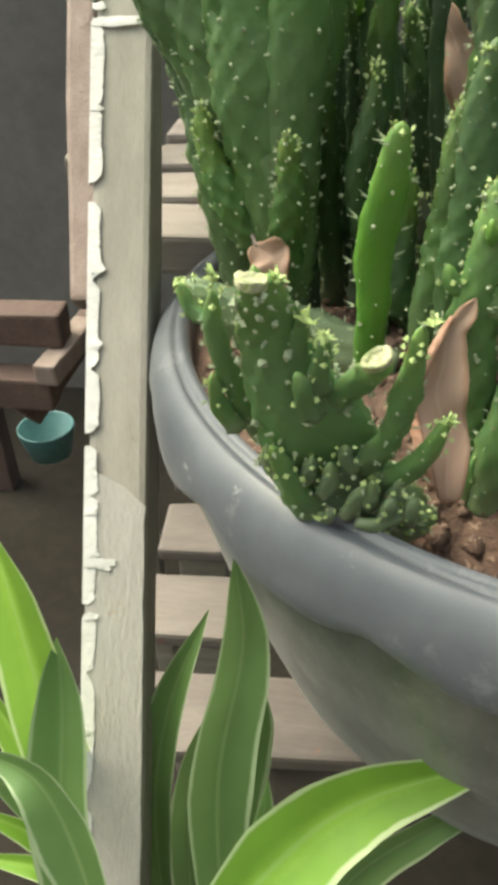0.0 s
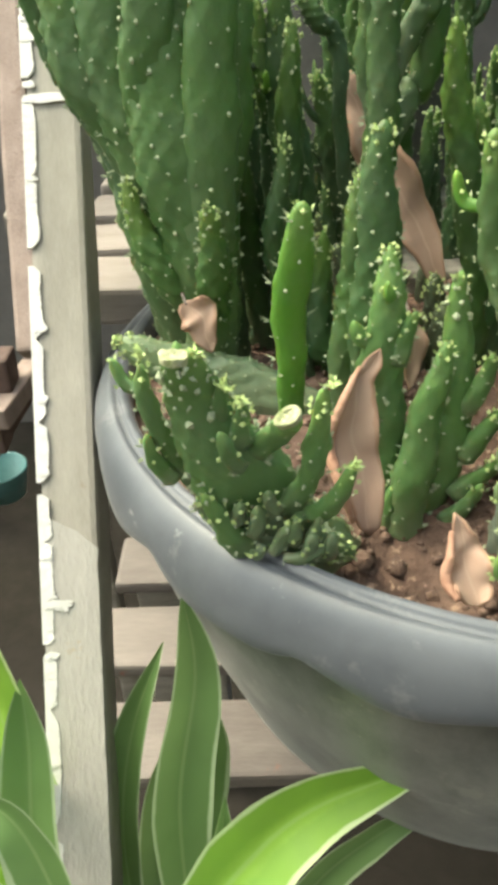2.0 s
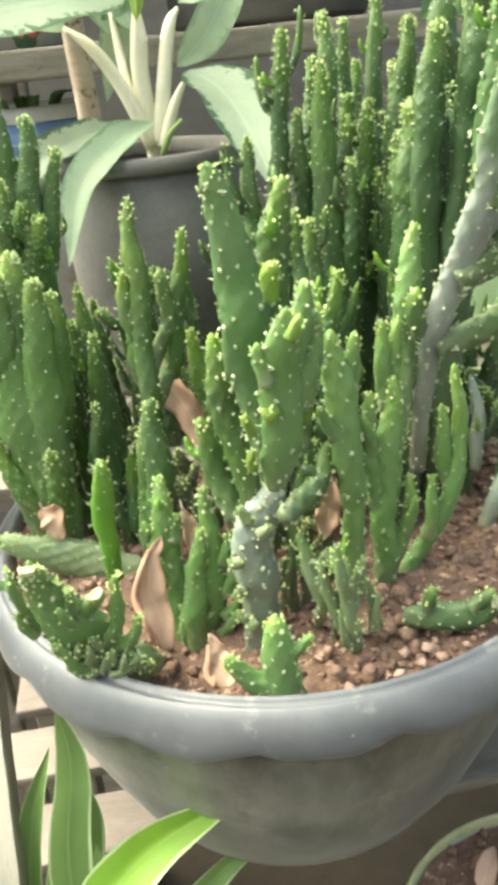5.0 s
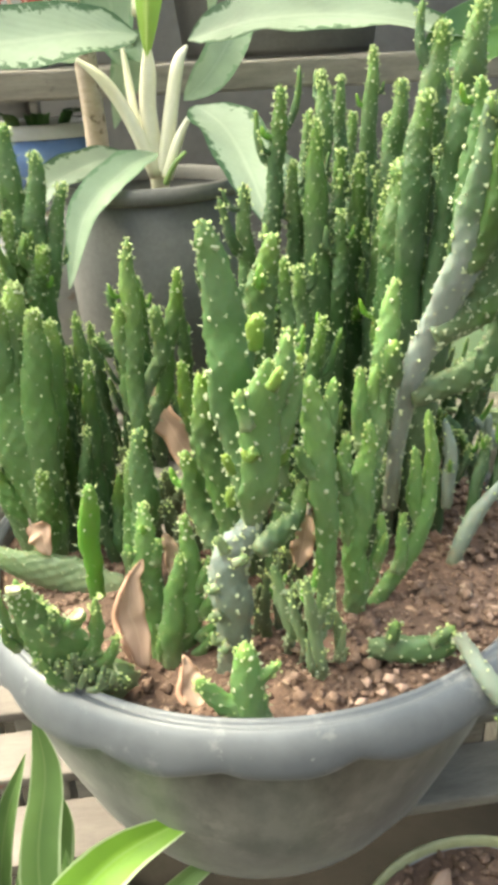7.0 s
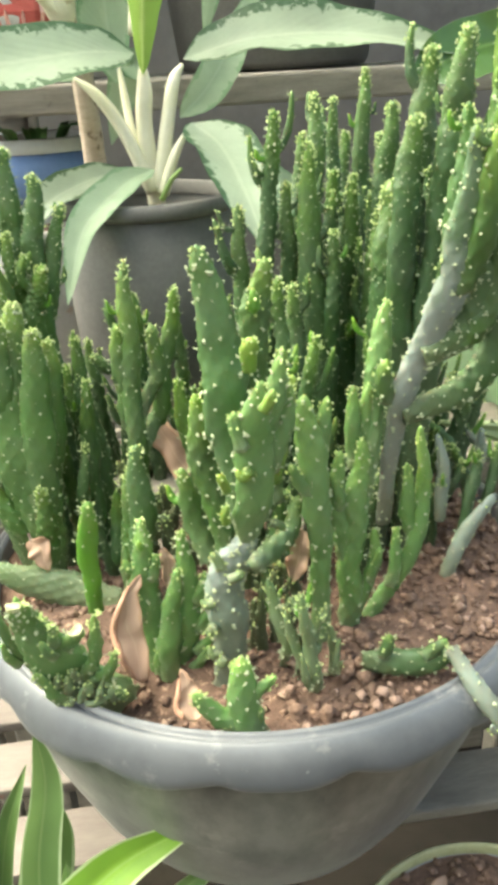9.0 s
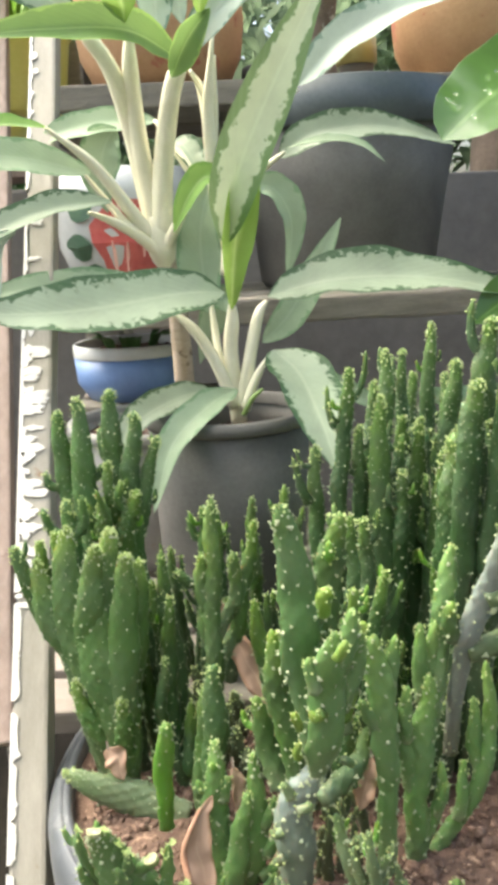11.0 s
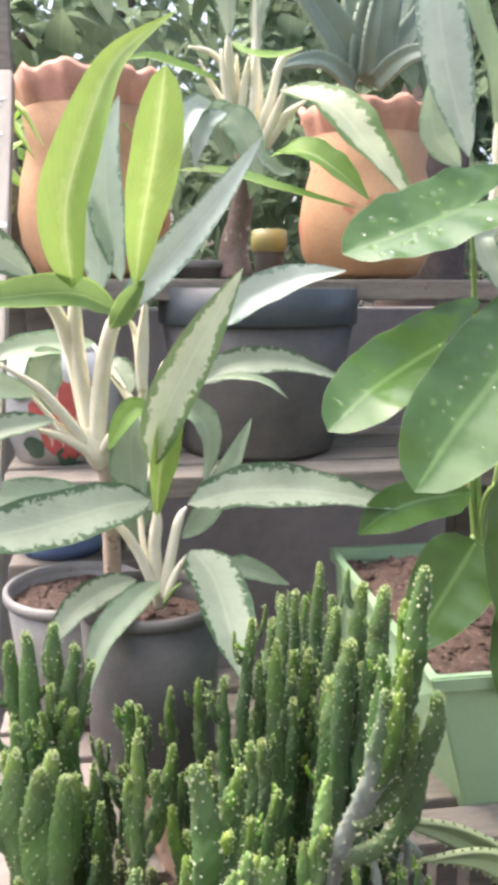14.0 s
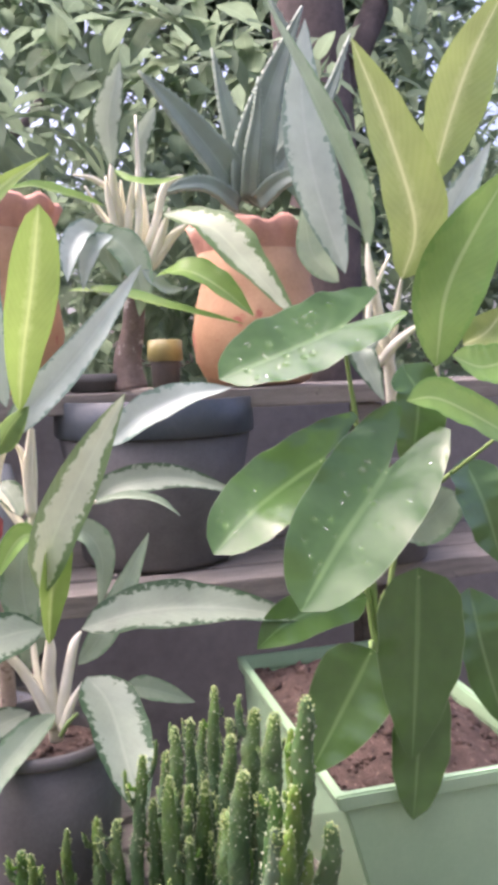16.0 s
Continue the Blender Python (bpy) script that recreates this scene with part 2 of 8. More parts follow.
def plastic(name, dark, light, dust, rough, see, sheen, scale=9.0, streak=1.0):
    """Cloudy see-through plastic: mottled by what lies behind it, with dried splashes and a dusty bloom."""
    m, n, l, b = nodes_of(name)
    pos = n.new("ShaderNodeTexCoord").outputs["Object"]
    broad = noise_tex(n, l, pos, scale, 3.0, 0.5)
    patch = noise_tex(n, l, pos, scale * 5, 5.0, 0.65, (1, 1, streak))
    fine = noise_tex(n, l, pos, 340.0, 3.0)
    v = math_node(n, l, "ADD", math_node(n, l, "MULTIPLY", broad, 0.55), math_node(n, l, "MULTIPLY", patch, 0.45))
    col = ramp(n, l, v, ((0.39, dark), (0.61, light)))
    for size, cut, amount in ((95.0, 0.66, 0.75), (26.0, 0.60, 0.35)):
        spot = n.new("ShaderNodeMapRange")
        spot.inputs["From Min"].default_value, spot.inputs["From Max"].default_value = cut, cut + 0.08
        l.new(noise_tex(n, l, pos, size, 5.0, 0.7), spot.inputs[0])
        col = mix(n, l, math_node(n, l, "MULTIPLY", spot.outputs[0], amount), col, dust)
    l.new(col, b.inputs["Base Color"])
    b.inputs["Roughness"].default_value = rough
    b.inputs["Sheen Weight"].default_value, b.inputs["Sheen Roughness"].default_value = sheen, 0.4
    bump(n, l, b, math_node(n, l, "ADD", patch, math_node(n, l, "MULTIPLY", fine, 0.3)), 0.12, 0.001)
    t = n.new("ShaderNodeBsdfTranslucent")
    l.new(mix(n, l, 0.5, col, light), t.inputs[0])
    mx = n.new("ShaderNodeMixShader")
    mx.inputs[0].default_value = see
    l.new(b.outputs[0], mx.inputs[1])
    l.new(t.outputs[0], mx.inputs[2])
    l.new(mx.outputs[0], n["Material Output"].inputs[0])
    return m


BOWL = plastic("grey_plastic", (0.088, 0.097, 0.111), (0.138, 0.149, 0.166), (0.40, 0.40, 0.39), 0.36, 0.2, 0.1)
BOWL_BODY = plastic("dusty_grey_plastic", (0.050, 0.054, 0.047), (0.160, 0.162, 0.145), (0.34, 0.32, 0.28), 0.42, 0.08, 0.15, 14.0, 0.4)
DARK_POT = surface("dark_grey_plastic", (0.086, 0.084, 0.079), (0.148, 0.144, 0.137), 0.72, 16, 250, 0.08, (0.26, 0.25, 0.23), 120, 0.72)
BLUE_BLACK = surface("blue_black_plastic", (0.035, 0.05, 0.055), (0.075, 0.09, 0.10), 0.4, 16, 200, 0.1)
GREY_POT = surface("pale_grey_plastic", (0.20, 0.20, 0.195), (0.30, 0.30, 0.29), 0.5, 20, 250, 0.1, (0.22, 0.18, 0.15), 60, 0.62)
GREEN_POT = surface("pale_green_plastic", (0.33, 0.52, 0.30), (0.41, 0.60, 0.37), 0.4, 8, 200, 0.05, (0.45, 0.52, 0.36), 120, 0.72)
CLAY = surface("terracotta", (0.39, 0.220, 0.115), (0.53, 0.332, 0.192), 0.8, 14, 200, 0.35, (0.40, 0.15, 0.10), 18, 0.60)
RED_CLAY = surface("red_terracotta", (0.40, 0.19, 0.13), (0.55, 0.31, 0.22), 0.8, 14, 200, 0.35, (0.30, 0.11, 0.08), 18, 0.60)
STUMP = surface("mossy_stump", (0.11, 0.08, 0.065), (0.27, 0.21, 0.18), 0.9, 30, 200, 1.0, (0.50, 0.47, 0.42), 34, 0.58)
SOIL = surface("red_brown_soil", (0.058, 0.034, 0.026), (0.19, 0.118, 0.086), 0.95, 70, 400, 1.0, (0.32, 0.215, 0.155), 140, 0.60)
# darker brown soil for the pots and the planter
DARK_SOIL = surface("dark_brown_soil", (0.045, 0.030, 0.024), (0.15, 0.100, 0.078), 0.95, 70, 400, 1.0, (0.26, 0.19, 0.14), 140, 0.62)
CLOD = surface("soil_clod", (0.080, 0.048, 0.036), (0.30, 0.195, 0.146), 0.95, 60, 500, 1.0, (0.48, 0.35, 0.27), 120, 0.60)
PEBBLE = surface("pinkish_pebble", (0.24, 0.155, 0.12), (0.36, 0.25, 0.20), 0.85, 90, 500, 0.6)
PAINTED = surface("pale_painted_wood", (0.130, 0.110, 0.100), (0.215, 0.187, 0.170), 0.75, 8, 90, 0.25, (0.26, 0.13, 0.10), 30, 0.66, (1, 4, 4))
MID_PAINT = surface("faded_painted_wood", (0.20, 0.170, 0.153), (0.315, 0.277, 0.252), 0.8, 10, 110, 0.4, (0.14, 0.09, 0.07), 34, 0.64, (1, 5, 5))
# greyer copy of the slat paint, with the right-hand shade in its colour
PAINTED_SHADED = surface("shaded_painted_wood", (0.11, 0.105, 0.092), (0.23, 0.22, 0.195), 0.8, 10, 110, 0.4, (0.10, 0.07, 0.055), 34, 0.64, (1, 5, 5))
GREY_WOOD = surface("grey_weathered_wood", (0.165, 0.148, 0.125), (0.30, 0.274, 0.235), 0.85, 14, 160, 0.8, (0.12, 0.10, 0.09), 40, 0.66, (1, 8, 8))
PINK_WOOD = surface("raw_pinkish_wood", (0.22, 0.166, 0.143), (0.335, 0.262, 0.232), 0.8, 16, 160, 0.6, (0.15, 0.09, 0.07), 30, 0.68, (5, 5, 1))
POST_WOOD = surface("khaki_post_wood", (0.238, 0.222, 0.190), (0.342, 0.320, 0.278), 0.7, 14, 180, 0.22, (0.20, 0.13, 0.08), 24, 0.68, (6, 1.5, 1.5))
PEEL = surface("peeling_white_paint", (0.50, 0.49, 0.47), (0.65, 0.64, 0.62), 0.6, 40, 300, 0.4)
CREAM_COAT = surface("old_cream_paint", (0.30, 0.284, 0.258), (0.40, 0.382, 0.352), 0.7, 16, 200, 0.4, (0.33, 0.28, 0.21), 40, 0.64, (3, 1, 1))
RUST = surface("rust_red_paint", (0.075, 0.048, 0.040), (0.13, 0.084, 0.070), 0.8, 25, 200, 0.5)
TEAL = surface("teal_plastic", (0.045, 0.125, 0.135), (0.075, 0.185, 0.19), 0.4, 25, 200, 0.1)
WALL = surface("dark_plaster", (0.13, 0.120, 0.108), (0.22, 0.204, 0.184), 0.9, 3, 40, 0.5)
# for the added wall out of view that holds back front light
BLOCK_WALL = surface("grey_plaster", (0.26, 0.25, 0.235), (0.36, 0.35, 0.33), 0.9, 3, 40, 0.4)
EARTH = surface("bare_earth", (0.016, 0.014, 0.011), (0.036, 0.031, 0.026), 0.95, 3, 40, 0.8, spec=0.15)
WHITE_GLAZE = surface("white_glaze", (0.46, 0.48, 0.48), (0.58, 0.60, 0.60), 0.2, 10, 100, 0.03)
RED_GLAZE = surface("red_glaze", (0.44, 0.075, 0.07), (0.56, 0.14, 0.125), 0.3, 60, 200, 0.05)
PINK_GLAZE = surface("pink_glaze", (0.76, 0.45, 0.40), (0.84, 0.56, 0.50), 0.3, 60, 200, 0.05)
LEAF_GLAZE = surface("dark_green_glaze", (0.05, 0.10, 0.07), (0.09, 0.16, 0.10), 0.3, 60, 200, 0.05)
BLUE_GLAZE = surface("blue_glaze", (0.13, 0.22, 0.46), (0.19, 0.30, 0.56), 0.3, 20, 200, 0.05)
YELLOW_POT = surface("yellow_plastic", (0.50, 0.46, 0.10), (0.62, 0.57, 0.17), 0.4, 10, 150, 0.05)
DULL_YELLOW = surface("dull_yellow_plastic", (0.22, 0.20, 0.07), (0.30, 0.27, 0.10), 0.4, 10, 150, 0.05)


def water_material():
    m, n, l, b = nodes_of("water_drop")
    b.inputs["Base Color"].default_value = (1, 1, 1, 1)
    b.inputs["Roughness"].default_value, b.inputs["IOR"].default_value, b.inputs["Transmission Weight"].default_value = 0.02, 1.33, 1.0
    return m


WATER = water_material()


# ---- builders ----
def thing(name, at, label, category, group="", kind=""):
    e = new(name)
    e.empty_display_size = 0.02
    e.location = at
    return tagged(e, label, category, group, kind)


def part(name, bm, material, parent=None, label="", smooth=True):
    me = bpy.data.meshes.new(name)
    bm.normal_update()
    for f in bm.faces:
        f.smooth = smooth
    bm.to_mesh(me)
    bm.free()
    return hang(name, me, material, parent, label)


def hang(name, me, material, parent=None, label=""):
    if not me.materials:
        me.materials.append(material)
    ob = new(name, me)
    if parent:
        ob.parent = parent
        base = parent.location + (parent.parent.location if parent.parent else Vector())
        ob.location = -base
    return tagged(ob, label)


def raw(name, verts, faces, material, parent=None, label="", uvs=None, smooth=True):
    """A mesh from computed vertices and faces, with a uv per vertex."""
    me = bpy.data.meshes.new(name)
    me.from_pydata(verts, [], faces)
    if uvs is not None:
        lay = me.uv_layers.new(name="uv")
        idx = np.empty(len(me.loops), dtype=np.int32)
        me.loops.foreach_get("vertex_index", idx)
        lay.data.foreach_set("uv", np.asarray(uvs, dtype=np.float32)[idx].ravel())
    me.polygons.foreach_set("use_smooth", [smooth] * len(me.polygons))
    me.update()
    return hang(name, me, material, parent, label)


def smooth_path(pts, count):
    """Catmull-Rom through rows of numbers."""
    p = np.array(pts, dtype=float)
    if len(p) == 2:
        return p[0] + (p[1] - p[0]) * np.linspace(0, 1, count)[:, None]
    q = np.vstack((2 * p[0] - p[1], p, 2 * p[-1] - p[-2]))
    out = []
    for s in np.linspace(0, len(p) - 1 - 1e-6, count):
        i, u = int(s), s - int(s)
        a, b, c, d = q[i:i + 4]
        out.append(0.5 * (2 * b + (c - a) * u + (2 * a - 5 * b + 4 * c - d) * u * u + (3 * b - a - 3 * c + d) * u ** 3))
    return np.array(out)


def frames_along(path):
    tan = np.gradient(path, axis=0)
    tan /= np.linalg.norm(tan, axis=1)[:, None] + 1e-12
    side = np.cross(tan, (0.13, -1.0, 0.07))
    side /= np.linalg.norm(side, axis=1)[:, None] + 1e-12
    return tan, side, np.cross(side, tan)


def tube(name, pts, material, parent, sides=10, label="", close=True):
    """A round stalk through (x, y, z, radius) nodes."""
    rows = smooth_path(pts, max(8, 6 * len(pts)))
    path, rad = rows[:, :3], rows[:, 3]
    _, u, w = frames_along(path)
    verts, faces, uvs = [], [], []
    for i in range(len(path)):
        for k in range(sides):
            a = 2 * math.pi * k / sides
            verts.append(path[i] + rad[i] * (math.cos(a) * u[i] + math.sin(a) * w[i]))
            uvs.append((k / sides, i / (len(path) - 1)))
    for i in range(len(path) - 1):
        for k in range(sides):
            b, c = i * sides + k, i * sides + (k + 1) % sides
            faces.append((b, c, c + sides, b + sides))
    faces.append(tuple(range(sides))[::-1])
    faces.append(tuple(range(len(verts) - sides, len(verts))))
    return raw(name, [tuple(v) for v in verts], faces, material, parent, label, uvs)


def box_mesh(size, bevel=0.002, seed=0):
    bm = bmesh.new()
    bmesh.ops.create_cube(bm, size=1)
    bmesh.ops.scale(bm, vec=size, verts=bm.verts)
    if bevel:
        bmesh.ops.bevel(bm, geom=bm.edges[:], offset=bevel, segments=2, affect="EDGES", profile=0.6)
    return bm


def plank(name, a, b, width, thick, material, parent=None, label="", bevel=0.003, up=(0, 0, 1), wobble=0.0015):
    """A sawn length of wood from a to b (the middle line of its upper face), slightly uneven."""
    a, b, up = Vector(a), Vector(b), Vector(up)
    run = b - a
    bm = bmesh.new()
    bmesh.ops.create_cube(bm, size=1)
    cuts = max(1, int(run.length / 0.06))
    bmesh.ops.subdivide_edges(bm, edges=[e for e in bm.edges if abs((e.verts[0].co - e.verts[1].co).x) > 0.5], cuts=cuts)
    bmesh.ops.scale(bm, vec=(run.length, width, thick), verts=bm.verts)
    sharp = [e for e in bm.edges if len(e.link_faces) == 2 and e.calc_face_angle() > 0.5]
    bmesh.ops.bevel(bm, geom=sharp, offset=bevel, segments=2, affect="EDGES", profile=0.6)
    x = run.normalized()
    y = up.cross(x).normalized()
    z = x.cross(y)
    rot = Matrix((x, y, z)).transposed()
    mid = (a + b) / 2 - z * thick / 2
    for v in bm.verts:
        j = noise.noise_vector(Vector(v.co) * 25 + mid * 7) * wobble
        v.co = rot @ (v.co + j) + mid
    return part(name, bm, material, parent, label, False)


def lathe(name, profile, centre, material, parent=None, label="", sides=64, ripple=None):
    """A turned body: profile of (radius, height); ripple(angle, index) gives shifts (radius, height)."""
    verts, faces, uvs = [], [], []
    n = len(profile)
    for i, (r, h) in enumerate(profile):
        for k in range(sides):
            a = 2 * math.pi * k / sides
            dr, dh = ripple(a, i) if ripple else (0, 0)
            verts.append((centre[0] + (r + dr) * math.cos(a), centre[1] + (r + dr) * math.sin(a), centre[2] + h + dh))
            uvs.append((k / sides, i / (n - 1)))
    for i in range(n - 1):
        for k in range(sides):
            b, c = i * sides + k, i * sides + (k + 1) % sides
            faces.append((b, c, c + sides, b + sides))
    return raw(name, verts, faces, material, parent, label, uvs)


def blade(pts, width, face=(0.0, -0.6, 0.8), shape="lance", fold=0.25, wave=0.0, n=22, m=9, tip_droop=0.0, seed=0):
    """Vertices, faces and uvs of one leaf blade: midrib through pts, full width, the way its upper side looks."""
    path = smooth_path([q[:3] for q in pts], n)
    size = float(np.linalg.norm(path[-1] - path[0]))
    tan = np.gradient(path, axis=0)
    tan /= np.linalg.norm(tan, axis=1)[:, None] + 1e-12
    face = np.array(face, dtype=float)
    side = np.cross(tan, face)
    side /= np.linalg.norm(side, axis=1)[:, None] + 1e-12
    nor = np.cross(side, tan)
    nor *= np.sign((nor @ face).sum() or 1)
    verts, faces, uvs = [], [], []
    rng = random.Random(seed)
    ph, ph2 = rng.uniform(0, 6), rng.uniform(0, 6)
    for i in range(n):
        v = i / (n - 1)
        if shape == "lance":
            w = (math.sin(math.pi * min(1, v ** 0.82)) ** 0.85) if 0 < v < 1 else 0
        elif shape == "oblong":
            w = min(1.0, (v / 0.10) ** 0.6 if v > 0 else 0) * (1 - max(0, (v - 0.45) / 0.55) ** 2.6) * (0.86 + 0.14 * math.sin(math.pi * v))
        elif shape == "taper":
            w = (math.sin(math.pi * v ** 0.60) ** 0.9) * (1 - 0.35 * v) * 1.18 if 0 < v < 1 else 0
        elif shape == "club":
            w = (min(1.0, v / 0.55) ** 0.62) * max(0.0, 1 - max(0.0, (v - 0.68) / 0.32) ** 2.3) ** 0.62
        elif shape == "arrow":
            w = 0.80 + 0.20 * math.sin(math.pi / 2 * v / 0.3) if v < 0.3 else max(0.0, 1 - ((v - 0.3) / 0.7) ** 3.2) ** 0.62
        elif shape == "strap":
            w = min(1.0, 0.45 + 1.6 * v) * max(0.0, 1 - v ** 3.2)
        elif shape == "spear":
            w = (1 - v) ** 0.75 * (0.72 + 0.5 * v * (1 - v) * 2)
        else:
            w = (math.sin(math.pi * v ** 0.6)) ** 0.75 if 0 < v < 1 else 0
        w = max(w, 0.015) * width / 2
        for k in range(m):
            u = k / (m - 1) * 2 - 1
            back = -abs(u) * width * 0.16 * (1 - min(1, v / 0.16)) if shape == "oblong" else 0
            if shape == "arrow":
                back = -0.42 * size * math.sin(0.80 * math.pi * abs(u)) * (1 - min(1.0, v / 0.75)) ** 1.6
            lift = fold * abs(u) ** 1.3 * w + wave * w * abs(u) ** 2 * math.sin(v * 15 + ph + (2.1 if u > 0 else 0)) + 0.04 * w * math.sin(v * 31 + ph2) * abs(u)
            verts.append(tuple(path[i] + side[i] * u * w * (1 - 0.12 * abs(fold)) + nor[i] * lift + tan[i] * back))
            uvs.append(((u + 1) / 2, v))
    for i in range(n - 1):
        for k in range(m - 1):
            a = i * m + k
            faces.append((a, a + 1, a + m + 1, a + m))
    return verts, faces, uvs


LEAVES = [0]


def leaf(parent, pts, width, material, face=(0.0, -0.6, 0.8), shape="lance", fold=0.25, wave=0.06, label="", name="leaf", n=22):
    LEAVES[0] += 1
    v, f, uv = blade(pts, width, face, shape, fold, wave, n, 9, 0, LEAVES[0])
    ob = raw(name, v, f, material, parent, label, uv)
    if material in (DRY, AGAVE, ALOE):
        s = ob.modifiers.new("thickness", "SOLIDIFY")
        s.thickness, s.offset = 0.0007 if material is DRY else 0.006, 0
    return ob


def stalk(parent, pts, r0, r1, material=None, name="petiole", label=""):
    k = len(pts) - 1
    nodes = [(*q[:3], r0 + (r1 - r0) * i / k) for i, q in enumerate(pts)]
    nodes[-1] = (*nodes[-1][:3], min(r1, 0.0015))
    return tube(name, nodes, material or CREAM_STALK, parent, 10, label)


STEMS = [0]
ROW = 0.0056


def stem(parent, nodes, material=None, flat=0.72, star=False, label="", shoots=True, name="stem", cut=False):
    """One cactus stem, foot to tip, through (x, y, z, radius) nodes: warty skin, a wool cushion on each wart, pointed sprouts near the tip."""
    STEMS[0] += 1
    sid = STEMS[0]
    rng = random.Random(sid)
    nr = np.random.RandomState(sid)
    material = material or CACTUS
    if material is CACTUS and max(q[3] for q in nodes) > 0.0085:
        material = CACTUS_BROAD
    nodes = [list(q) for q in nodes]
    length = sum(math.dist(a[:3], b[:3]) for a, b in zip(nodes, nodes[1:]))
    n = max(14, min(110, int(length / 0.0017)))
    rows = smooth_path(nodes, n)
    path, rad = rows[:, :3], np.maximum(rows[:, 3], 0.0008)
    v = np.linspace(0, 1, n)
    wander = np.array([noise.noise_vector(Vector(p) * 38 + Vector((sid * 3.1, 0, 0))) for p in path]) * 0.0026
    path = path + wander * np.clip(v * 3, 0, 1)[:, None]
    big = max(q[3] for q in nodes)
    tip = np.clip((1 - v) * length / (big * 4.5 + 1e-6), 0, 1)
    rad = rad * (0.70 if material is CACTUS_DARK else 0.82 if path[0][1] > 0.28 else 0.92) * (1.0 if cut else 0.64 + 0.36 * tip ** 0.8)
    end = np.clip((1 - v) * length / (big * 0.9 + 1e-6), 0, 1)
    if not cut:
        rad = rad * np.sqrt(np.clip(1 - (1 - end) ** 2, 0.04, 1))
    swell = np.array([noise.noise(Vector((sid * 5.3, q * length * 75, 1.7))) for q in v])
    rad = rad * (1 + (0.03 if star else 0.05 if material is CACTUS_SMOOTH else 0.11) * swell)
    tan, u, w = frames_along(path)
    turns = max(4, int(round(2 * math.pi * big * 0.9 / (0.0115 if big > 0.0085 and material in (CACTUS_PAD, CACTUS_SMOOTH, CACTUS_FAN) else 0.0090))))
    sides = 4 * turns
    ang = 2 * math.pi * np.arange(sides) / sides
    row = ROW * (1.15 if big > 0.0085 and material in (CACTUS_PAD, CACTUS_SMOOTH) else 1.0)
    s = v * length / row
    twist = rng.uniform(-0.12, 0.12)
    phase = turns * (ang[None, :] + twist * s[:, None] * 0.12)
    patchy = np.array([0.7 + 0.6 * noise.noise(Vector((sid * 2.7, q * length * 110, 4.4))) for q in v])
    wart = np.cos(phase) * np.cos(math.pi * s + 0.7 * patchy)[:, None] * patchy[:, None]
    rough = nr.uniform(-1, 1, (n, sides)) * 0.025
    soft = np.array([[noise.noise(Vector((math.cos(a) * 1.4 + sid, math.sin(a) * 1.4, q * length * 60))) for a in ang] for q in v])
    amp = (((0.30 if path[0][1] > 0.3 else 0.24) if big < 0.0085 else 0.13) if material not in (CACTUS_GREY, CACTUS_LEAN) and not star else 0.12 if material in (CACTUS_GREY, CACTUS_LEAN) else 0.07) * np.clip((1 - v) * 6, 0.3, 1)[:, None]
    r = rad[:, None] * (1 + amp * np.maximum(wart, -0.5) + rough + (0.03 if star else 0.10) * soft)
    ring = np.cos(ang)[None, :, None] * u[:, None, :] + np.sin(ang)[None, :, None] * w[:, None, :] * flat
    pts = path[:, None, :] + r[:, :, None] * ring
    verts = pts.reshape(-1, 3).tolist()
    uvs = np.stack((np.tile(np.arange(sides) / sides, n), np.repeat(v, sides)), 1)
    faces = []
    for i in range(n - 1):
        for k in range(sides):
            p, q = i * sides + k, i * sides + (k + 1) % sides
            faces.append((p, q, q + sides, p + sides))
    faces.append(tuple(range(sides))[::-1])
    faces.append(tuple(range(len(verts) - sides, len(verts))))
    ob = raw(name, verts, faces, material, parent, label, uvs)
    av, af, tv, tf = [], [], [], []
    total = int(length / row)
    crown = [] if cut or big < 0.0035 or material in (CACTUS_GREY, CACTUS_LEAN) else [length - row * q for q in ((0.5, 1.6) if path[0][1] < 0.275 else (0.25, 0.75, 1.5, 2.5))]
    levels = [(j, j * row) for j in range(total + 1)] + [(q, h) for q, h in enumerate(crown) if h > 0]
    for j, height in levels:
        base = height / length * (n - 1)
        for k in range(turns):
            if rng.random() < (0.25 if material in (CACTUS_GREY, CACTUS_LEAN) else 0.10):
                continue
            i = min(n - 1, max(0, int(round(base + rng.uniform(-1.1, 1.1)))))
            a = (2 * math.pi * (k + 0.5 * (j % 2)) + rng.uniform(-1.0, 1.0)) / turns - twist * s[i] * 0.12
            kk = int(round(a / (2 * math.pi) * sides)) % sides
            p = pts[i, kk]
            out = ring[i, kk] / np.linalg.norm(ring[i, kk])
            p = p + out * 0.0005
            t1 = np.cross(out, tan[i])
            e = rng.choice((0.00036, 0.00042, 0.0005, 0.0006, 0.0009)) * rng.uniform(0.85, 1.2) * (1.1 if material is CACTUS_FAN else 0.85 if path[0][1] > 0.26 else 1.2) * ((1.5 if length > 0.15 else 1.3) if material in (CACTUS_GREY, CACTUS_LEAN) else 1.0) * (0.72 if big < 0.0055 else 1.35 if big > 0.0085 and path[0][1] < 0.26 else 1.0)
            late = not cut and (v[i] > 0.92 or (length * (1 - v[i]) < 0.010))
            if late and path[0][1] < 0.275:
                e *= 0.65
            if late and rng.random() < 0.55:
                c, g = len(tv), rng.uniform(0.0006, 0.0011)
                o = p + out * g * 0.4
                tv += [o + t1 * g, o + tan[i] * g * 1.2, o - t1 * g, o - tan[i] * g, o + out * g]
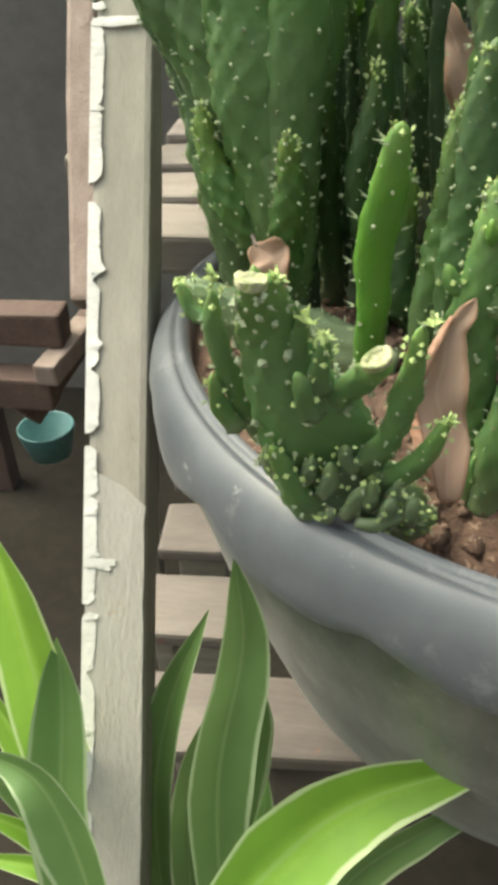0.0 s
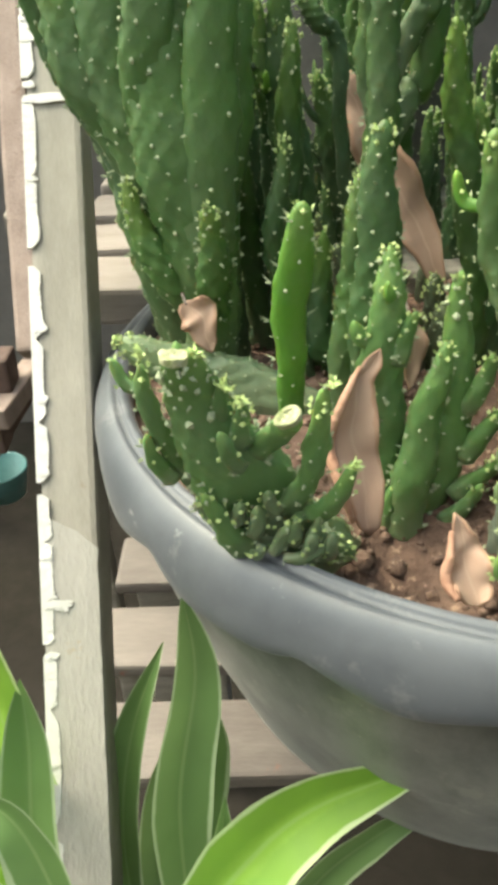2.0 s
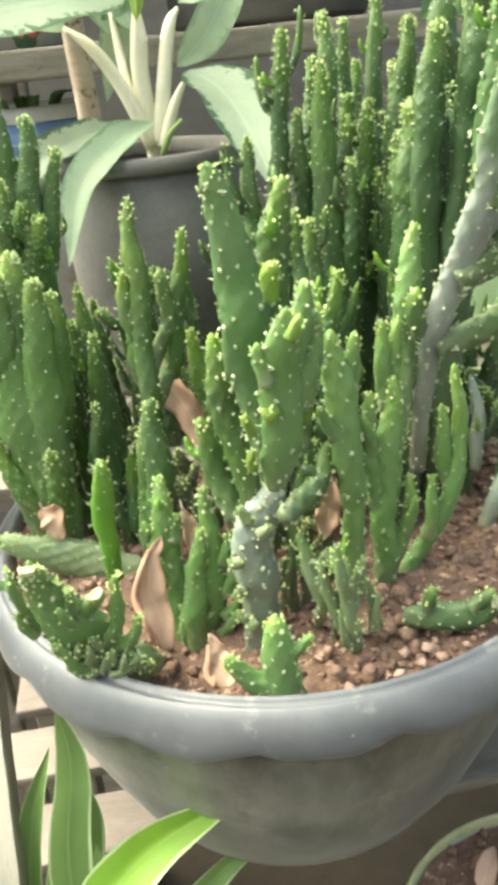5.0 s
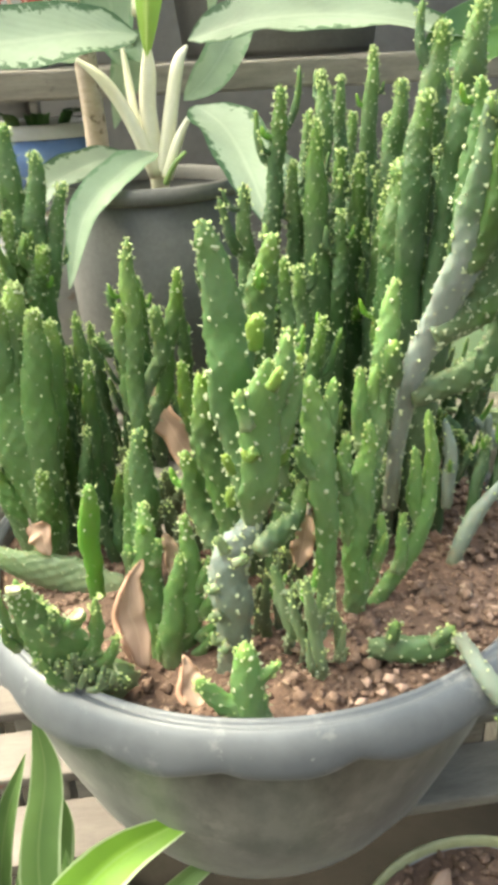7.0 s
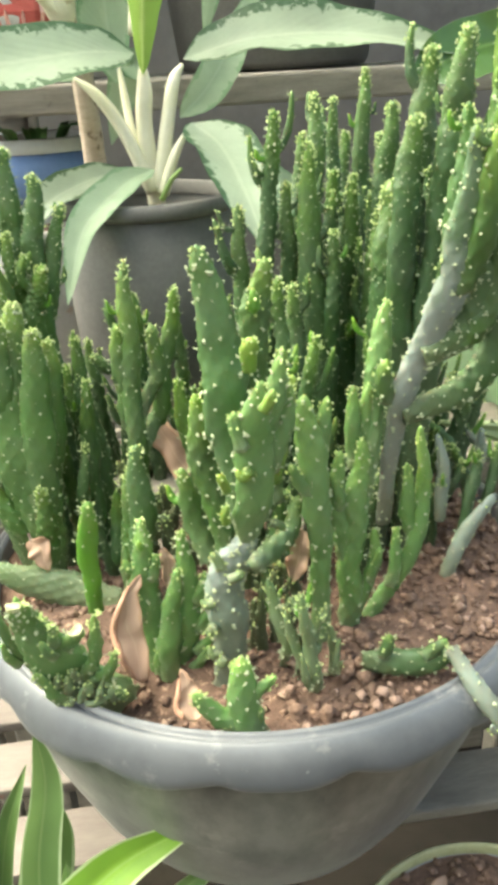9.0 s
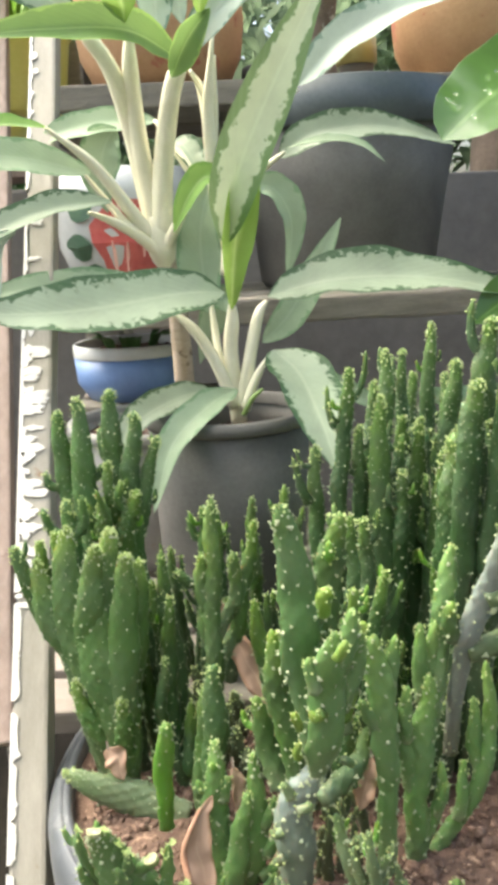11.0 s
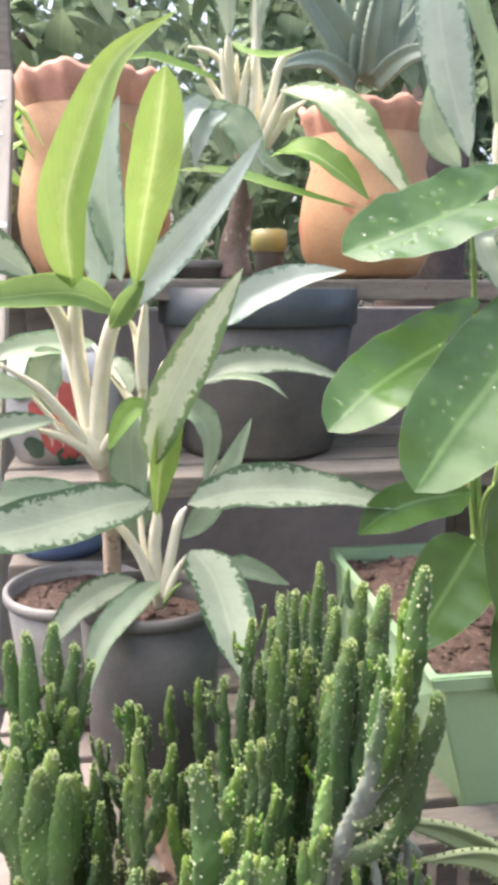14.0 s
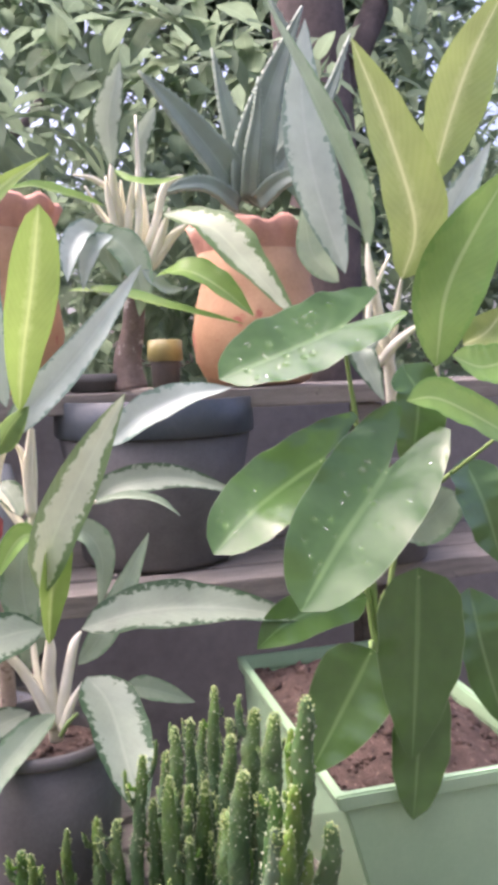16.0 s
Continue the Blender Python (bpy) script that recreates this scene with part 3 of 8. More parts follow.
                tf += [(c, c + 1, c + 4), (c + 1, c + 2, c + 4), (c + 2, c + 3, c + 4), (c + 3, c, c + 4)]
            if late and rng.random() < 0.8:
                for _ in range(2):
                    c, h = len(tv), rng.uniform(0.0009, 0.0020)
                    way = out * 0.7 + tan[i] * rng.uniform(0.2, 0.9) + t1 * rng.uniform(-0.4, 0.4)
                    g = e * 1.2
                    tv += [p + t1 * g, p - t1 * g * 0.5 + tan[i] * g, p - t1 * g * 0.5 - tan[i] * g, p + way * h]
                    tf += [(c, c + 1, c + 3), (c + 1, c + 2, c + 3), (c + 2, c, c + 3)]
                if rng.random() < 0.6:
                    continue
            if e > 0.0005 and path[0][1] < 0.275 and rng.random() < 0.35:
                for turn in (rng.uniform(0, 2), rng.uniform(2, 4), rng.uniform(4, 6)):
                    c, g = len(av), e * rng.uniform(0.45, 0.75)
                    o = p + (t1 * math.cos(turn) + tan[i] * math.sin(turn)) * e * 0.95
                    av += [o + t1 * g, o + tan[i] * g, o - t1 * g, o - tan[i] * g, o + out * g * 1.3]
                    af += [(c, c + 1, c + 4), (c + 1, c + 2, c + 4), (c + 2, c + 3, c + 4), (c + 3, c, c + 4)]
                e *= 0.7
            c = len(av)
            av += [p + (t1 * math.cos(q) + tan[i] * math.sin(q)) * e * rng.uniform(0.7, 1.3) for q in (0.2, 1.5, 2.7, 4.0, 5.2)] + [p + out * e * 0.9, p - out * e * 0.6]
            af += [(c + q, c + (q + 1) % 5, c + 5) for q in range(5)] + [(c + (q + 1) % 5, c + q, c + 6) for q in range(5)]
            if rng.random() < ((0.42 if abs(math.cos(ang[kk])) > 0.75 or late else 0.03) if star else 0.14):
                for _ in range(2):
                    c, h = len(av), rng.uniform(0.0018, 0.0032) if star else 0.002
                    way = out + tan[i] * rng.uniform(-0.3, 0.8) + t1 * rng.uniform(-0.5, 0.5)
                    av += [p + t1 * 0.0005, p - t1 * 0.0005, p + tan[i] * 0.0007, p + way * h]
                    af += [(c, c + 1, c + 3), (c + 1, c + 2, c + 3), (c + 2, c, c + 3)]
    for nm, vv, ff, mt, lb in (("areole_wool", av, af, AREOLE, "cream woolly dots"), ("tip_sprout", tv, tf, SPROUT, "yellow-green tip sprouts")):
        if vv:
            tagged(raw(nm, [tuple(q) for q in vv], ff, mt, ob, lb, None, False), kind="stuff")
    if shoots and not star and length > 0.07 and path[0][1] > 0.27 and material not in (CACTUS_GREY, CACTUS_LEAN):
        for _ in range(rng.choice((1, 2, 2, 3))):
            i = int(n * rng.uniform(0.50, 0.86))
            a = rng.uniform(0.85 * math.pi, 2.15 * math.pi)
            d = math.cos(a) * u[i] + math.sin(a) * w[i] * flat
            q = max(0.0024, rad[i] * rng.uniform(0.55, 0.78))
            k = rng.uniform(0.014, 0.034)
            o = path[i] + d * rad[i] * 0.4
            e1 = o + d * (q * 1.5 + 0.002) + tan[i] * k * 0.3
            e2 = e1 + d * k * 0.10 + tan[i] * k * 0.7
            stem(parent, [(*o, q * 0.8), (*e1, q), (*e2, q * 0.75)], material, 0.85, False, "", False, "finger")
    if shoots and not star and length > 0.028:
        for _ in range(rng.choice((0, 1, 1, 2, 2, 3)) if length > 0.05 else rng.choice((0, 0, 1))):
            i = int(n * rng.uniform(0.45, 0.92))
            a = rng.uniform(math.pi, 2 * math.pi) if rng.random() < 0.8 else rng.uniform(0, math.pi)
            d = math.cos(a) * u[i] + math.sin(a) * w[i] * flat
            q = min(0.0042, max(0.0022, rad[i] * rng.uniform(0.32, 0.55)))
            o, k = path[i] + d * rad[i] * 0.6, rng.uniform(0.006, 0.013)
            e1 = o + d * k * 0.55 + np.array((0, 0, 0.15 * k))
            e2 = e1 + d * k * 0.25 + np.array((0, 0, 0.75 * k))
            stem(parent, [(*o, q * 0.8), (*e1, q), (*e2, q * 0.8)], CACTUS_FRESH if rng.random() < 0.35 else material, 0.85, False, "", False, "shoot")
    return ob


def cactus(at, label, *stems, material=None, rooted=True, fingers=True):
    c = thing("cactus", at, label, "cactus", "cactus clumps in the bowl")
    for nodes in stems:
        nodes = nodes[::-1]
        x, y, z, r = nodes[0]
        if rooted and len(nodes) > 2 and z > SOILZ + 0.012:
            nodes = [(x + (BX - x) * 0.12, y + (BY - y) * 0.12, SOILZ - 0.008, r * 0.85), (x + (BX - x) * 0.05, y + (BY - y) * 0.05, (z + SOILZ) / 2, r * 0.95)] + nodes
        stem(c, nodes, material, shoots=fingers and nodes[-1][3] < 0.0065)
    return c


def clods(name, spots, material, parent=None, label="", kind=""):
    """Loose crumbs: (x, y, z, size) each a small uneven lump."""
    verts, faces = [], []
    rng = random.Random(len(spots))
    base = [(1, 0, 0), (-1, 0, 0), (0, 1, 0), (0, -1, 0), (0, 0, 1), (0, 0, -1)]
    tri = [(0, 2, 4), (2, 1, 4), (1, 3, 4), (3, 0, 4), (2, 0, 5), (1, 2, 5), (3, 1, 5), (0, 3, 5)]
    for x, y, z, s in spots:
        b = len(verts)
        ang = rng.uniform(0, 6)
        c, t = math.cos(ang), math.sin(ang)
        for p in base:
            k = s * rng.uniform(0.6, 1.3)
            verts.append((x + k * (p[0] * c - p[1] * t), y + k * (p[0] * t + p[1] * c), z + k * p[2] * 0.7))
        faces += [tuple(b + i for i in f) for f in tri]
    ob = raw(name, verts, faces, material, parent, label, None, True)
    return tagged(ob, kind=kind)


def soil_disc(name, centre, radius, parent, label, hump=0.006, crumbs=250, crumb=0.0022, seed=1, bank=0.0, dip=0.0, material=None):
    rng = random.Random(seed)
    verts, faces = [], []
    rings, sides = 14, 48
    def height(x, y):
        q = math.hypot(x, y) / radius
        return -dip * (math.exp(-((x + 0.045) ** 2 + (y + 0.135) ** 2) / 0.0032) + 1.1 * math.exp(-((x + 0.080) ** 2 + (y + 0.112) ** 2) / 0.0011)) + hump * (1 - q * q) + bank * max(0.0, 0.75 * x + 0.5 * y) / radius * (1 - q ** 6) + 0.004 * noise.noise(Vector((x * 40, y * 40, seed))) + 0.0025 * noise.noise(Vector((x * 130, y * 130, seed + 5)))
    for i in range(rings + 1):
        for k in range(sides):
            a, r = 2 * math.pi * k / sides, radius * i / rings
            x, y = r * math.cos(a), r * math.sin(a)
            verts.append((centre[0] + x, centre[1] + y, centre[2] + height(x, y)))
    for i in range(rings):
        for k in range(sides):
            b, c = i * sides + k, i * sides + (k + 1) % sides
            faces.append((b, c, c + sides, b + sides))
    ob = raw(name, verts, faces, material or SOIL, parent, label)
    spots = []
    for _ in range(crumbs):
        a, r = rng.uniform(0, 6.283), radius * 0.97 * math.sqrt(rng.random())
        x, y = r * math.cos(a), r * math.sin(a)
        s = crumb * rng.uniform(0.4, 1.0) * (2.2 if rng.random() < 0.10 else 1)
        spots.append((centre[0] + x, centre[1] + y, centre[2] + height(x, y) + s * 0.3, s))
    clods("soil_crumb", spots, material or CLOD, ob, "loose soil crumbs", "stuff")
    return ob


# ---- ground, wall and the plant stand ----
def ground():
    bm = bmesh.new()
    bmesh.ops.create_grid(bm, x_segments=60, y_segments=60, size=1)
    for v in bm.verts:
        x, y = v.co.x * abs(v.co.x) ** 1.5 * 200, v.co.y * abs(v.co.y) ** 1.5 * 200
        v.co = (x, y, 0.015 * noise.noise(Vector((x * 2, y * 2, 0))))
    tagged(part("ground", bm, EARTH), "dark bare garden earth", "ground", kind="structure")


ground()


def stepped_stand():
    """Slatted steps of painted wood between sloping side rails."""
    s = thing("plant_stand", (0.3, 0.5, 0), "stepped slatted plant stand in pale peeling painted wood", "plant stand")
    lo, hi = -0.052, 1.05
    def tier(z, y0, count, width, gap, material, thick=0.02, x0=lo, x1=hi):
        for i in range(count):
            y = y0 + width / 2 + i * (width + gap)
            j = 0.002 * math.sin(i * 2.3 + z * 9)
            plank("slat", (x0, y, z + j), (x1, y, z - j), width, thick, material, s)
    # lower tiers split in x: right halves take the paint coloured as shaded
    tier(0.482, 0.03, 3, 0.054, 0.023, PAINTED, 0.011, x1=0.118)
    tier(0.482, 0.03, 3, 0.054, 0.023, PAINTED_SHADED, 0.011, x0=0.121)
    tier(0.630, 0.279, 4, 0.052, 0.024, PAINTED, 0.011, x1=0.178)
    tier(0.630, 0.279, 4, 0.052, 0.024, PAINTED_SHADED, 0.011, x0=0.181)
    tier(0.858, 0.40, 6, 0.05, 0.015, MID_PAINT, x1=0.078)
    tier(0.858, 0.40, 6, 0.05, 0.015, GREY_WOOD, x0=0.081)
    tier(1.136, 0.755, 4, 0.07, 0.012, GREY_WOOD, 0.028)
    tier(1.383, 0.87, 4, 0.07, 0.012, GREY_WOOD, 0.028)
    for x in (0.62, 1.02):
        for z, y in ((1.136, 0.80), (1.383, 0.92), (0.858, 0.5), (0.630, 0.31)):
            plank("leg", (x, y, z - 0.03), (x, y, 0.0), 0.04, 0.04, GREY_WOOD, s, up=(0, 1, 0))
    for z, y in ((1.136, 1.02), (1.383, 1.15), (0.858, 0.72), (0.630, 0.52)):
        plank("leg", (-0.03, y, z - 0.03), (-0.03, y, 0.0), 0.04, 0.04, GREY_WOOD, s, up=(0, 1, 0))
    # sloping front rail with its flaking white edge
    foot, top = Vector((-0.0064, -0.2984, 0.0)), Vector((-0.0396, 0.9161, 1.65))
    plank("side_rail", foot, top, 0.0245, 0.024, POST_WOOD, s, "khaki rail with flaking white paint", up=(0, -0.805, 0.593))
    return s, foot, top


stand, rail_foot, rail_top = stepped_stand()


def paint_flakes():
    """White paint left on the rail: a strip along one edge and torn patches reaching over the face."""
    rng = random.Random(11)
    run = rail_top - rail_foot
    x = run.normalized()
    up = Vector((0, -0.805, 0.593))
    y = up.cross(x).normalized()
    z = x.cross(y)
    def flake(verts, faces):
        ob = raw("paint_flake", [tuple(q) for q in verts], faces, PEEL, stand, "", None, False)
        sm = ob.modifiers.new("thickness", "SOLIDIFY")
        sm.thickness, sm.offset = 0.0005, 1
    # thin ragged line along the edge
    t = 0.55
    while t < run.length - 0.06:
        long, n = rng.uniform(0.02, 0.05), 30
        verts, faces = [], []
        for i in range(n + 1):
            o = rail_foot + x * (t + long * i / n)
            fade = min(1.0, 0.3 + 2.5 * math.sin(math.pi * i / n))
            w = fade * ((0.0018 if t > 1.2 else 0.0042) + 0.0016 * max(0.0, noise.noise(Vector((0, 3.3, (t + long * i / n) * 60))) + 0.3)) + rng.uniform(0, 0.0007)
            verts += [o + y * 0.0129 - z * 0.006 * fade, o + y * 0.0129 + z * 0.0008, o + y * (0.0129 - w) + z * 0.0008]
        for i in range(n):
            c = 3 * i
            faces += [(c, c + 1, c + 4, c + 3), (c + 1, c + 2, c + 5, c + 4)]
        flake(verts, faces)
        t += long * rng.choice((1.0, 1.0, 1.0, 1.25))
    # old cream coat still whole on the lower part, worn off in a slant
    n, verts, faces = 90, [], []
    for i in range(n + 1):
        q = 0.30 + 0.695 * i / n
        left = 0.0122
        right = -0.0118 + 0.0235 * min(1.0, max(0.0, (q - 0.984) / 0.010)) + (0.0006 + 0.004 * max(0.0, q - 0.97) / 0.02) * noise.noise(Vector((q * 160, 1.0, 0)))
        o = rail_foot + x * q + z * 0.0004
        verts += [o + y * left, o + y * (0.5 * (left + min(right, left - 0.001))), o + y * min(right, left - 0.001)]
    for i in range(n):
        c = 3 * i
        faces += [(c, c + 1, c + 4, c + 3), (c + 1, c + 2, c + 5, c + 4)]
    old = raw("paint_coat", [tuple(q) for q in verts], faces, CREAM_COAT, stand, "worn cream paint coat", None, False)
    thick = old.modifiers.new("thickness", "SOLIDIFY")
    thick.thickness, thick.offset = 0.0004, 1
    # torn patches reaching in from the edge across the face
    for k in range(98):
        t = rng.uniform(0.80, run.length - 0.05) if k < 48 else rng.uniform(1.205, 1.42)
        long, reach = rng.uniform(0.0018, 0.0050), 0.004 + 0.015 * rng.random() ** 1.8
        start = 0.0126 - (rng.uniform(0, 0.010) if rng.random() < 0.4 else 0)
        if t < 1.2:
            long, reach, start = rng.uniform(0.0012, 0.0034), rng.uniform(0.003, 0.0065), 0.0126
        if k in (0, 1):
            t, long, reach, start = (0.9565, 1.179)[k], 0.0023, (0.014, 0.021)[k], 0.0126
        n, verts, faces = 30, [], []
        for i in range(n):
            a = 2 * math.pi * i / n
            k = 1 + 0.55 * noise.noise(Vector((math.cos(a) * 1.6 + t * 90, math.sin(a) * 1.6, 0))) + 0.3 * noise.noise(Vector((math.cos(a) * 4 + t * 50, math.sin(a) * 4, 2)))
            across = min(0.0126, max(-0.0105, start - reach / 2 - math.cos(a) * reach / 2 * k * (1.35 if math.cos(a) < 0 else 1.0)))
            verts.append(rail_foot + x * (t + math.sin(a) * long * k) + y * across + z * 0.0011)
        verts.append(rail_foot + x * t + y * (start - reach / 2) + z * 0.0012)
        flake(verts, [(i, (i + 1) % n, n) for i in range(n)])


paint_flakes()


def second_stand():
    s = thing("wooden_rack", (-0.45, 1.2, 0), "raw pinkish timber rack against the dark wall", "rack")
    plank("upright", (-0.0746, 0.439, 0.807), (-0.173, 1.345, 1.9), 0.018, 0.02, PINK_WOOD, s, up=(0, -0.77, 0.64))
    plank("crossbar", *[(-0.3054, 0.66, 1.0267), (-0.0958, 0.66, 1.0161)], 0.03, 0.03, RUST, s)
    plank("shelf_board", (-0.62, 1.30, 1.36), (-0.12, 1.30, 1.36), 0.16, 0.05, PINK_WOOD, s)
    plank("brace", *[(-0.2051, 0.6, 0.6293), (-0.1348, 0.7, 0.7133)], 0.022, 0.02, RUST, s)
    plank("lower_rail", *[(-0.3072, 0.62, 0.7205), (-0.1565, 0.62, 0.7188)], 0.03, 0.03, RUST, s)
    plank("lower_rail", *[(-0.3124, 0.6, 0.6723), (-0.1667, 0.6, 0.669)], 0.03, 0.03, RUST, s)
    plank("lower_rail", *[(-0.167, 0.58, 0.6855), (-0.1525, 0.66, 0.6921)], 0.02, 0.02, PINK_WOOD, s)
    for x, y in ((-0.60, 1.32), (-0.60, 1.06)):
        plank("leg", (x, y, 1.3 if y > 1.2 else 1.0), (x, y, 0), 0.045, 0.045, RUST, s, up=(0, 1, 0))
    plank("leg", (-0.085, 0.50, 0.87), (-0.088, 0.56, 0.0), 0.018, 0.02, GREY_WOOD, s, up=(0, -1, 0))
    return s


second_stand()


def back_wall():
    bm = box_mesh((7.0, 0.12, 1.32), 0.006)
    bmesh.ops.translate(bm, vec=(0.2, 1.75, 0.66), verts=bm.verts)
    tagged(part("wall_north", bm, WALL, None, "", False), "low dark stained plaster wall", "wall", kind="structure")


back_wall()


def light_block_wall():
    """An unseen plain wall, added behind the walk to cut the low front sky light."""
    bm = box_mesh((8.0, 0.15, 2.5), 0.006)
    bmesh.ops.translate(bm, vec=(0.4, -1.55, 1.25), verts=bm.verts)
    tagged(part("wall_south", bm, BLOCK_WALL, None, "", False), "unseen plain grey wall added to block low sky light", "wall", kind="structure")


light_block_wall()

# ---- the big bowl with its cactus ----
BX, BY, RIM = 0.180, 0.338, 0.855


def bowl():
    s = thing("plant_bowl", (BX, BY, 0.632), "wide grey translucent plastic bowl with a wavy lip, on pale slats", "pot")
    def hem(a, i):
        k = {0: 0.4, 1: 1.0, 2: 1.0, 3: 1.0, 4: 1.0, 5: 0.7, 6: 0.3}.get(i, 0.0)
        lobe = abs(math.cos(9 * (a - 3.936)))
        return (k * (0.0016 * lobe + 0.001 * math.sin(5 * a + 1)), k * (0.0022 - 0.0056 * lobe ** 0.8 + 0.0016 * math.sin(4 * a + 0.6) + 0.0008 * math.sin(29 * a)))
    lathe("lip", [(0.1790, -0.016), (0.1862, -0.0215), (0.1878, -0.0240), (0.1892, -0.0240), (0.1902, -0.0225), (0.1906, -0.0185), (0.1894, -0.011), (0.1866, -0.0055), (0.1830, -0.0025), (0.1808, -0.0015), (0.1797, -0.0030), (0.1785, -0.0010), (0.1765, 0.0005), (0.174, -0.003), (0.173, -0.018)], (BX, BY, RIM), BOWL, s, "smooth blue-grey scalloped lip", 360, hem)
    lathe("body", [(0.0, 0.005), (0.084, 0.005), (0.104, 0.014), (0.134, 0.062), (0.158, 0.128), (0.1755, 0.207), (0.1805, 0.207), (0.1775, 0.185), (0.162, 0.127), (0.140, 0.066), (0.120, 0.028), (0.106, 0.008), (0.094, 0.0), (0.0, 0.0)], (BX - 0.006, BY, 0.632), BOWL_BODY, s, "dusty grey bowl wall, soil showing through", 96)
    return s


bowl()
bed = thing("potting_soil", (BX, BY, 0.84), "crumbly red-brown soil filling the bowl", "soil")
soil_disc("soil", (BX, BY, 0.843), 0.1735, bed, "", 0.008, 3200, 0.0030, 3, 0.030, 0.017)
tagged(bed.children[0], "red-brown bowl soil")
pebble_rng = random.Random(15)
pebbles = []
for k in range(34):
    a, r = math.radians(pebble_rng.uniform(266, 322)), 0.1735 * pebble_rng.uniform(0.80, 0.985)
    pebbles.append((BX + r * math.cos(a), BY + r * math.sin(a), 0.8475, pebble_rng.uniform(0.0018, 0.0042)))
lumps = []
for k in range(90):
    a, r = math.radians(pebble_rng.uniform(268, 372)), 0.165 * math.sqrt(pebble_rng.uniform(0.25, 0.97))
    x, y = r * math.cos(a), r * math.sin(a)
    lumps.append((BX + x, BY + y, 0.8455 + 0.030 * max(0.0, 0.75 * x + 0.5 * y) / 0.1735, pebble_rng.uniform(0.003, 0.0075)))
clods("soil_lump", lumps, CLOD, bed.children[0], "larger red-brown soil lumps", "stuff")
clods("pebble", pebbles, PEBBLE, bed.children[0], "pale pinkish pebbles", "stuff")

SOILZ = 0.848

# low pad lying over the lip
c = thing("cactus", (0.09, 0.20, SOILZ), "fat spotted cactus pad leaning over the lip, with cut ends", "cactus", "cactus clumps in the bowl")
stem(c, [(0.0818, 0.225, 0.8277, 0.0164), (0.0671, 0.213, 0.858, 0.017), (0.0545, 0.203, 0.8892, 0.013), (0.048, 0.197, 0.9118, 0.0078), (0.046, 0.193, 0.9241, 0.0042)], CACTUS_PAD, 0.42, cut=True)
stem(c, [(0.0458, 0.212, 0.8712, 0.003), (0.0385, 0.205, 0.8909, 0.0033), (0.037, 0.2, 0.9073, 0.0028), (0.0369, 0.197, 0.9198, 0.0018)], CACTUS_PAD, 0.8)
stem(c, [(0.0850, 0.296, 0.843, 0.0120), (0.0600, 0.300, 0.852, 0.0155), (0.0388, 0.302, 0.8604, 0.0150), (0.0200, 0.304, 0.8690, 0.0115), (0.0061, 0.305, 0.8748, 0.0062)], CACTUS_FOOT, 0.6, shoots=False)
stem(c, [(0.0593, 0.2, 0.8943, 0.004), (0.0605, 0.195, 0.9045, 0.0026), (0.0611, 0.192, 0.9117, 0.0018)], CACTUS_PAD, 0.8)
stem(c, [(0.054, 0.2, 0.9017, 0.0033), (0.0561, 0.196, 0.911, 0.0021), (0.0574, 0.194, 0.9153, 0.0013)], CACTUS_PAD, 0.8)
stem(c, [(0.0509, 0.2045, 0.8728, 0.0041), (0.0564, 0.2045, 0.868, 0.007), (0.0641, 0.2045, 0.8624, 0.0085), (0.0744, 0.2045, 0.8567, 0.0076), (0.0848, 0.2045, 0.8516, 0.0057), (0.0917, 0.2045, 0.8502, 0.003)], CACTUS_FOOT, 0.4, shoots=False)
stem(c, [(0.0606, 0.205, 0.8865, 0.0042), (0.0677, 0.198, 0.8979, 0.004), (0.073, 0.192, 0.9064, 0.0034)], CACTUS_PAD, 0.8, cut=True)
stem(c, [(0.0711, 0.205, 0.8678, 0.0044), (0.0771, 0.2, 0.8819, 0.0034), (0.0808, 0.196, 0.897, 0.0036), (0.0834, 0.192, 0.9152, 0.0024)], CACTUS_PAD, 0.75)
stem(c, [(0.0741, 0.205, 0.8643, 0.0051), (0.082, 0.2, 0.8701, 0.0039), (0.0867, 0.195, 0.8815, 0.0035), (0.0893, 0.192, 0.891, 0.0023)], CACTUS_PAD, 0.75)
stem(c, [(0.0596, 0.205, 0.8543, 0.0061), (0.0538, 0.2, 0.8674, 0.0043), (0.0473, 0.195, 0.8796, 0.0027)], CACTUS_PAD, 0.6)
for nodes in ([(0.0394, 0.205, 0.8793, 0.0029), (0.0367, 0.202, 0.8879, 0.0028), (0.0354, 0.2, 0.8985, 0.002)], [(0.0594, 0.197, 0.8883, 0.0027), (0.0579, 0.193, 0.8984, 0.0025), (0.0563, 0.192, 0.9033, 0.0016)]):
    stem(c, nodes, CACTUS_PAD, 0.6, shoots=False)
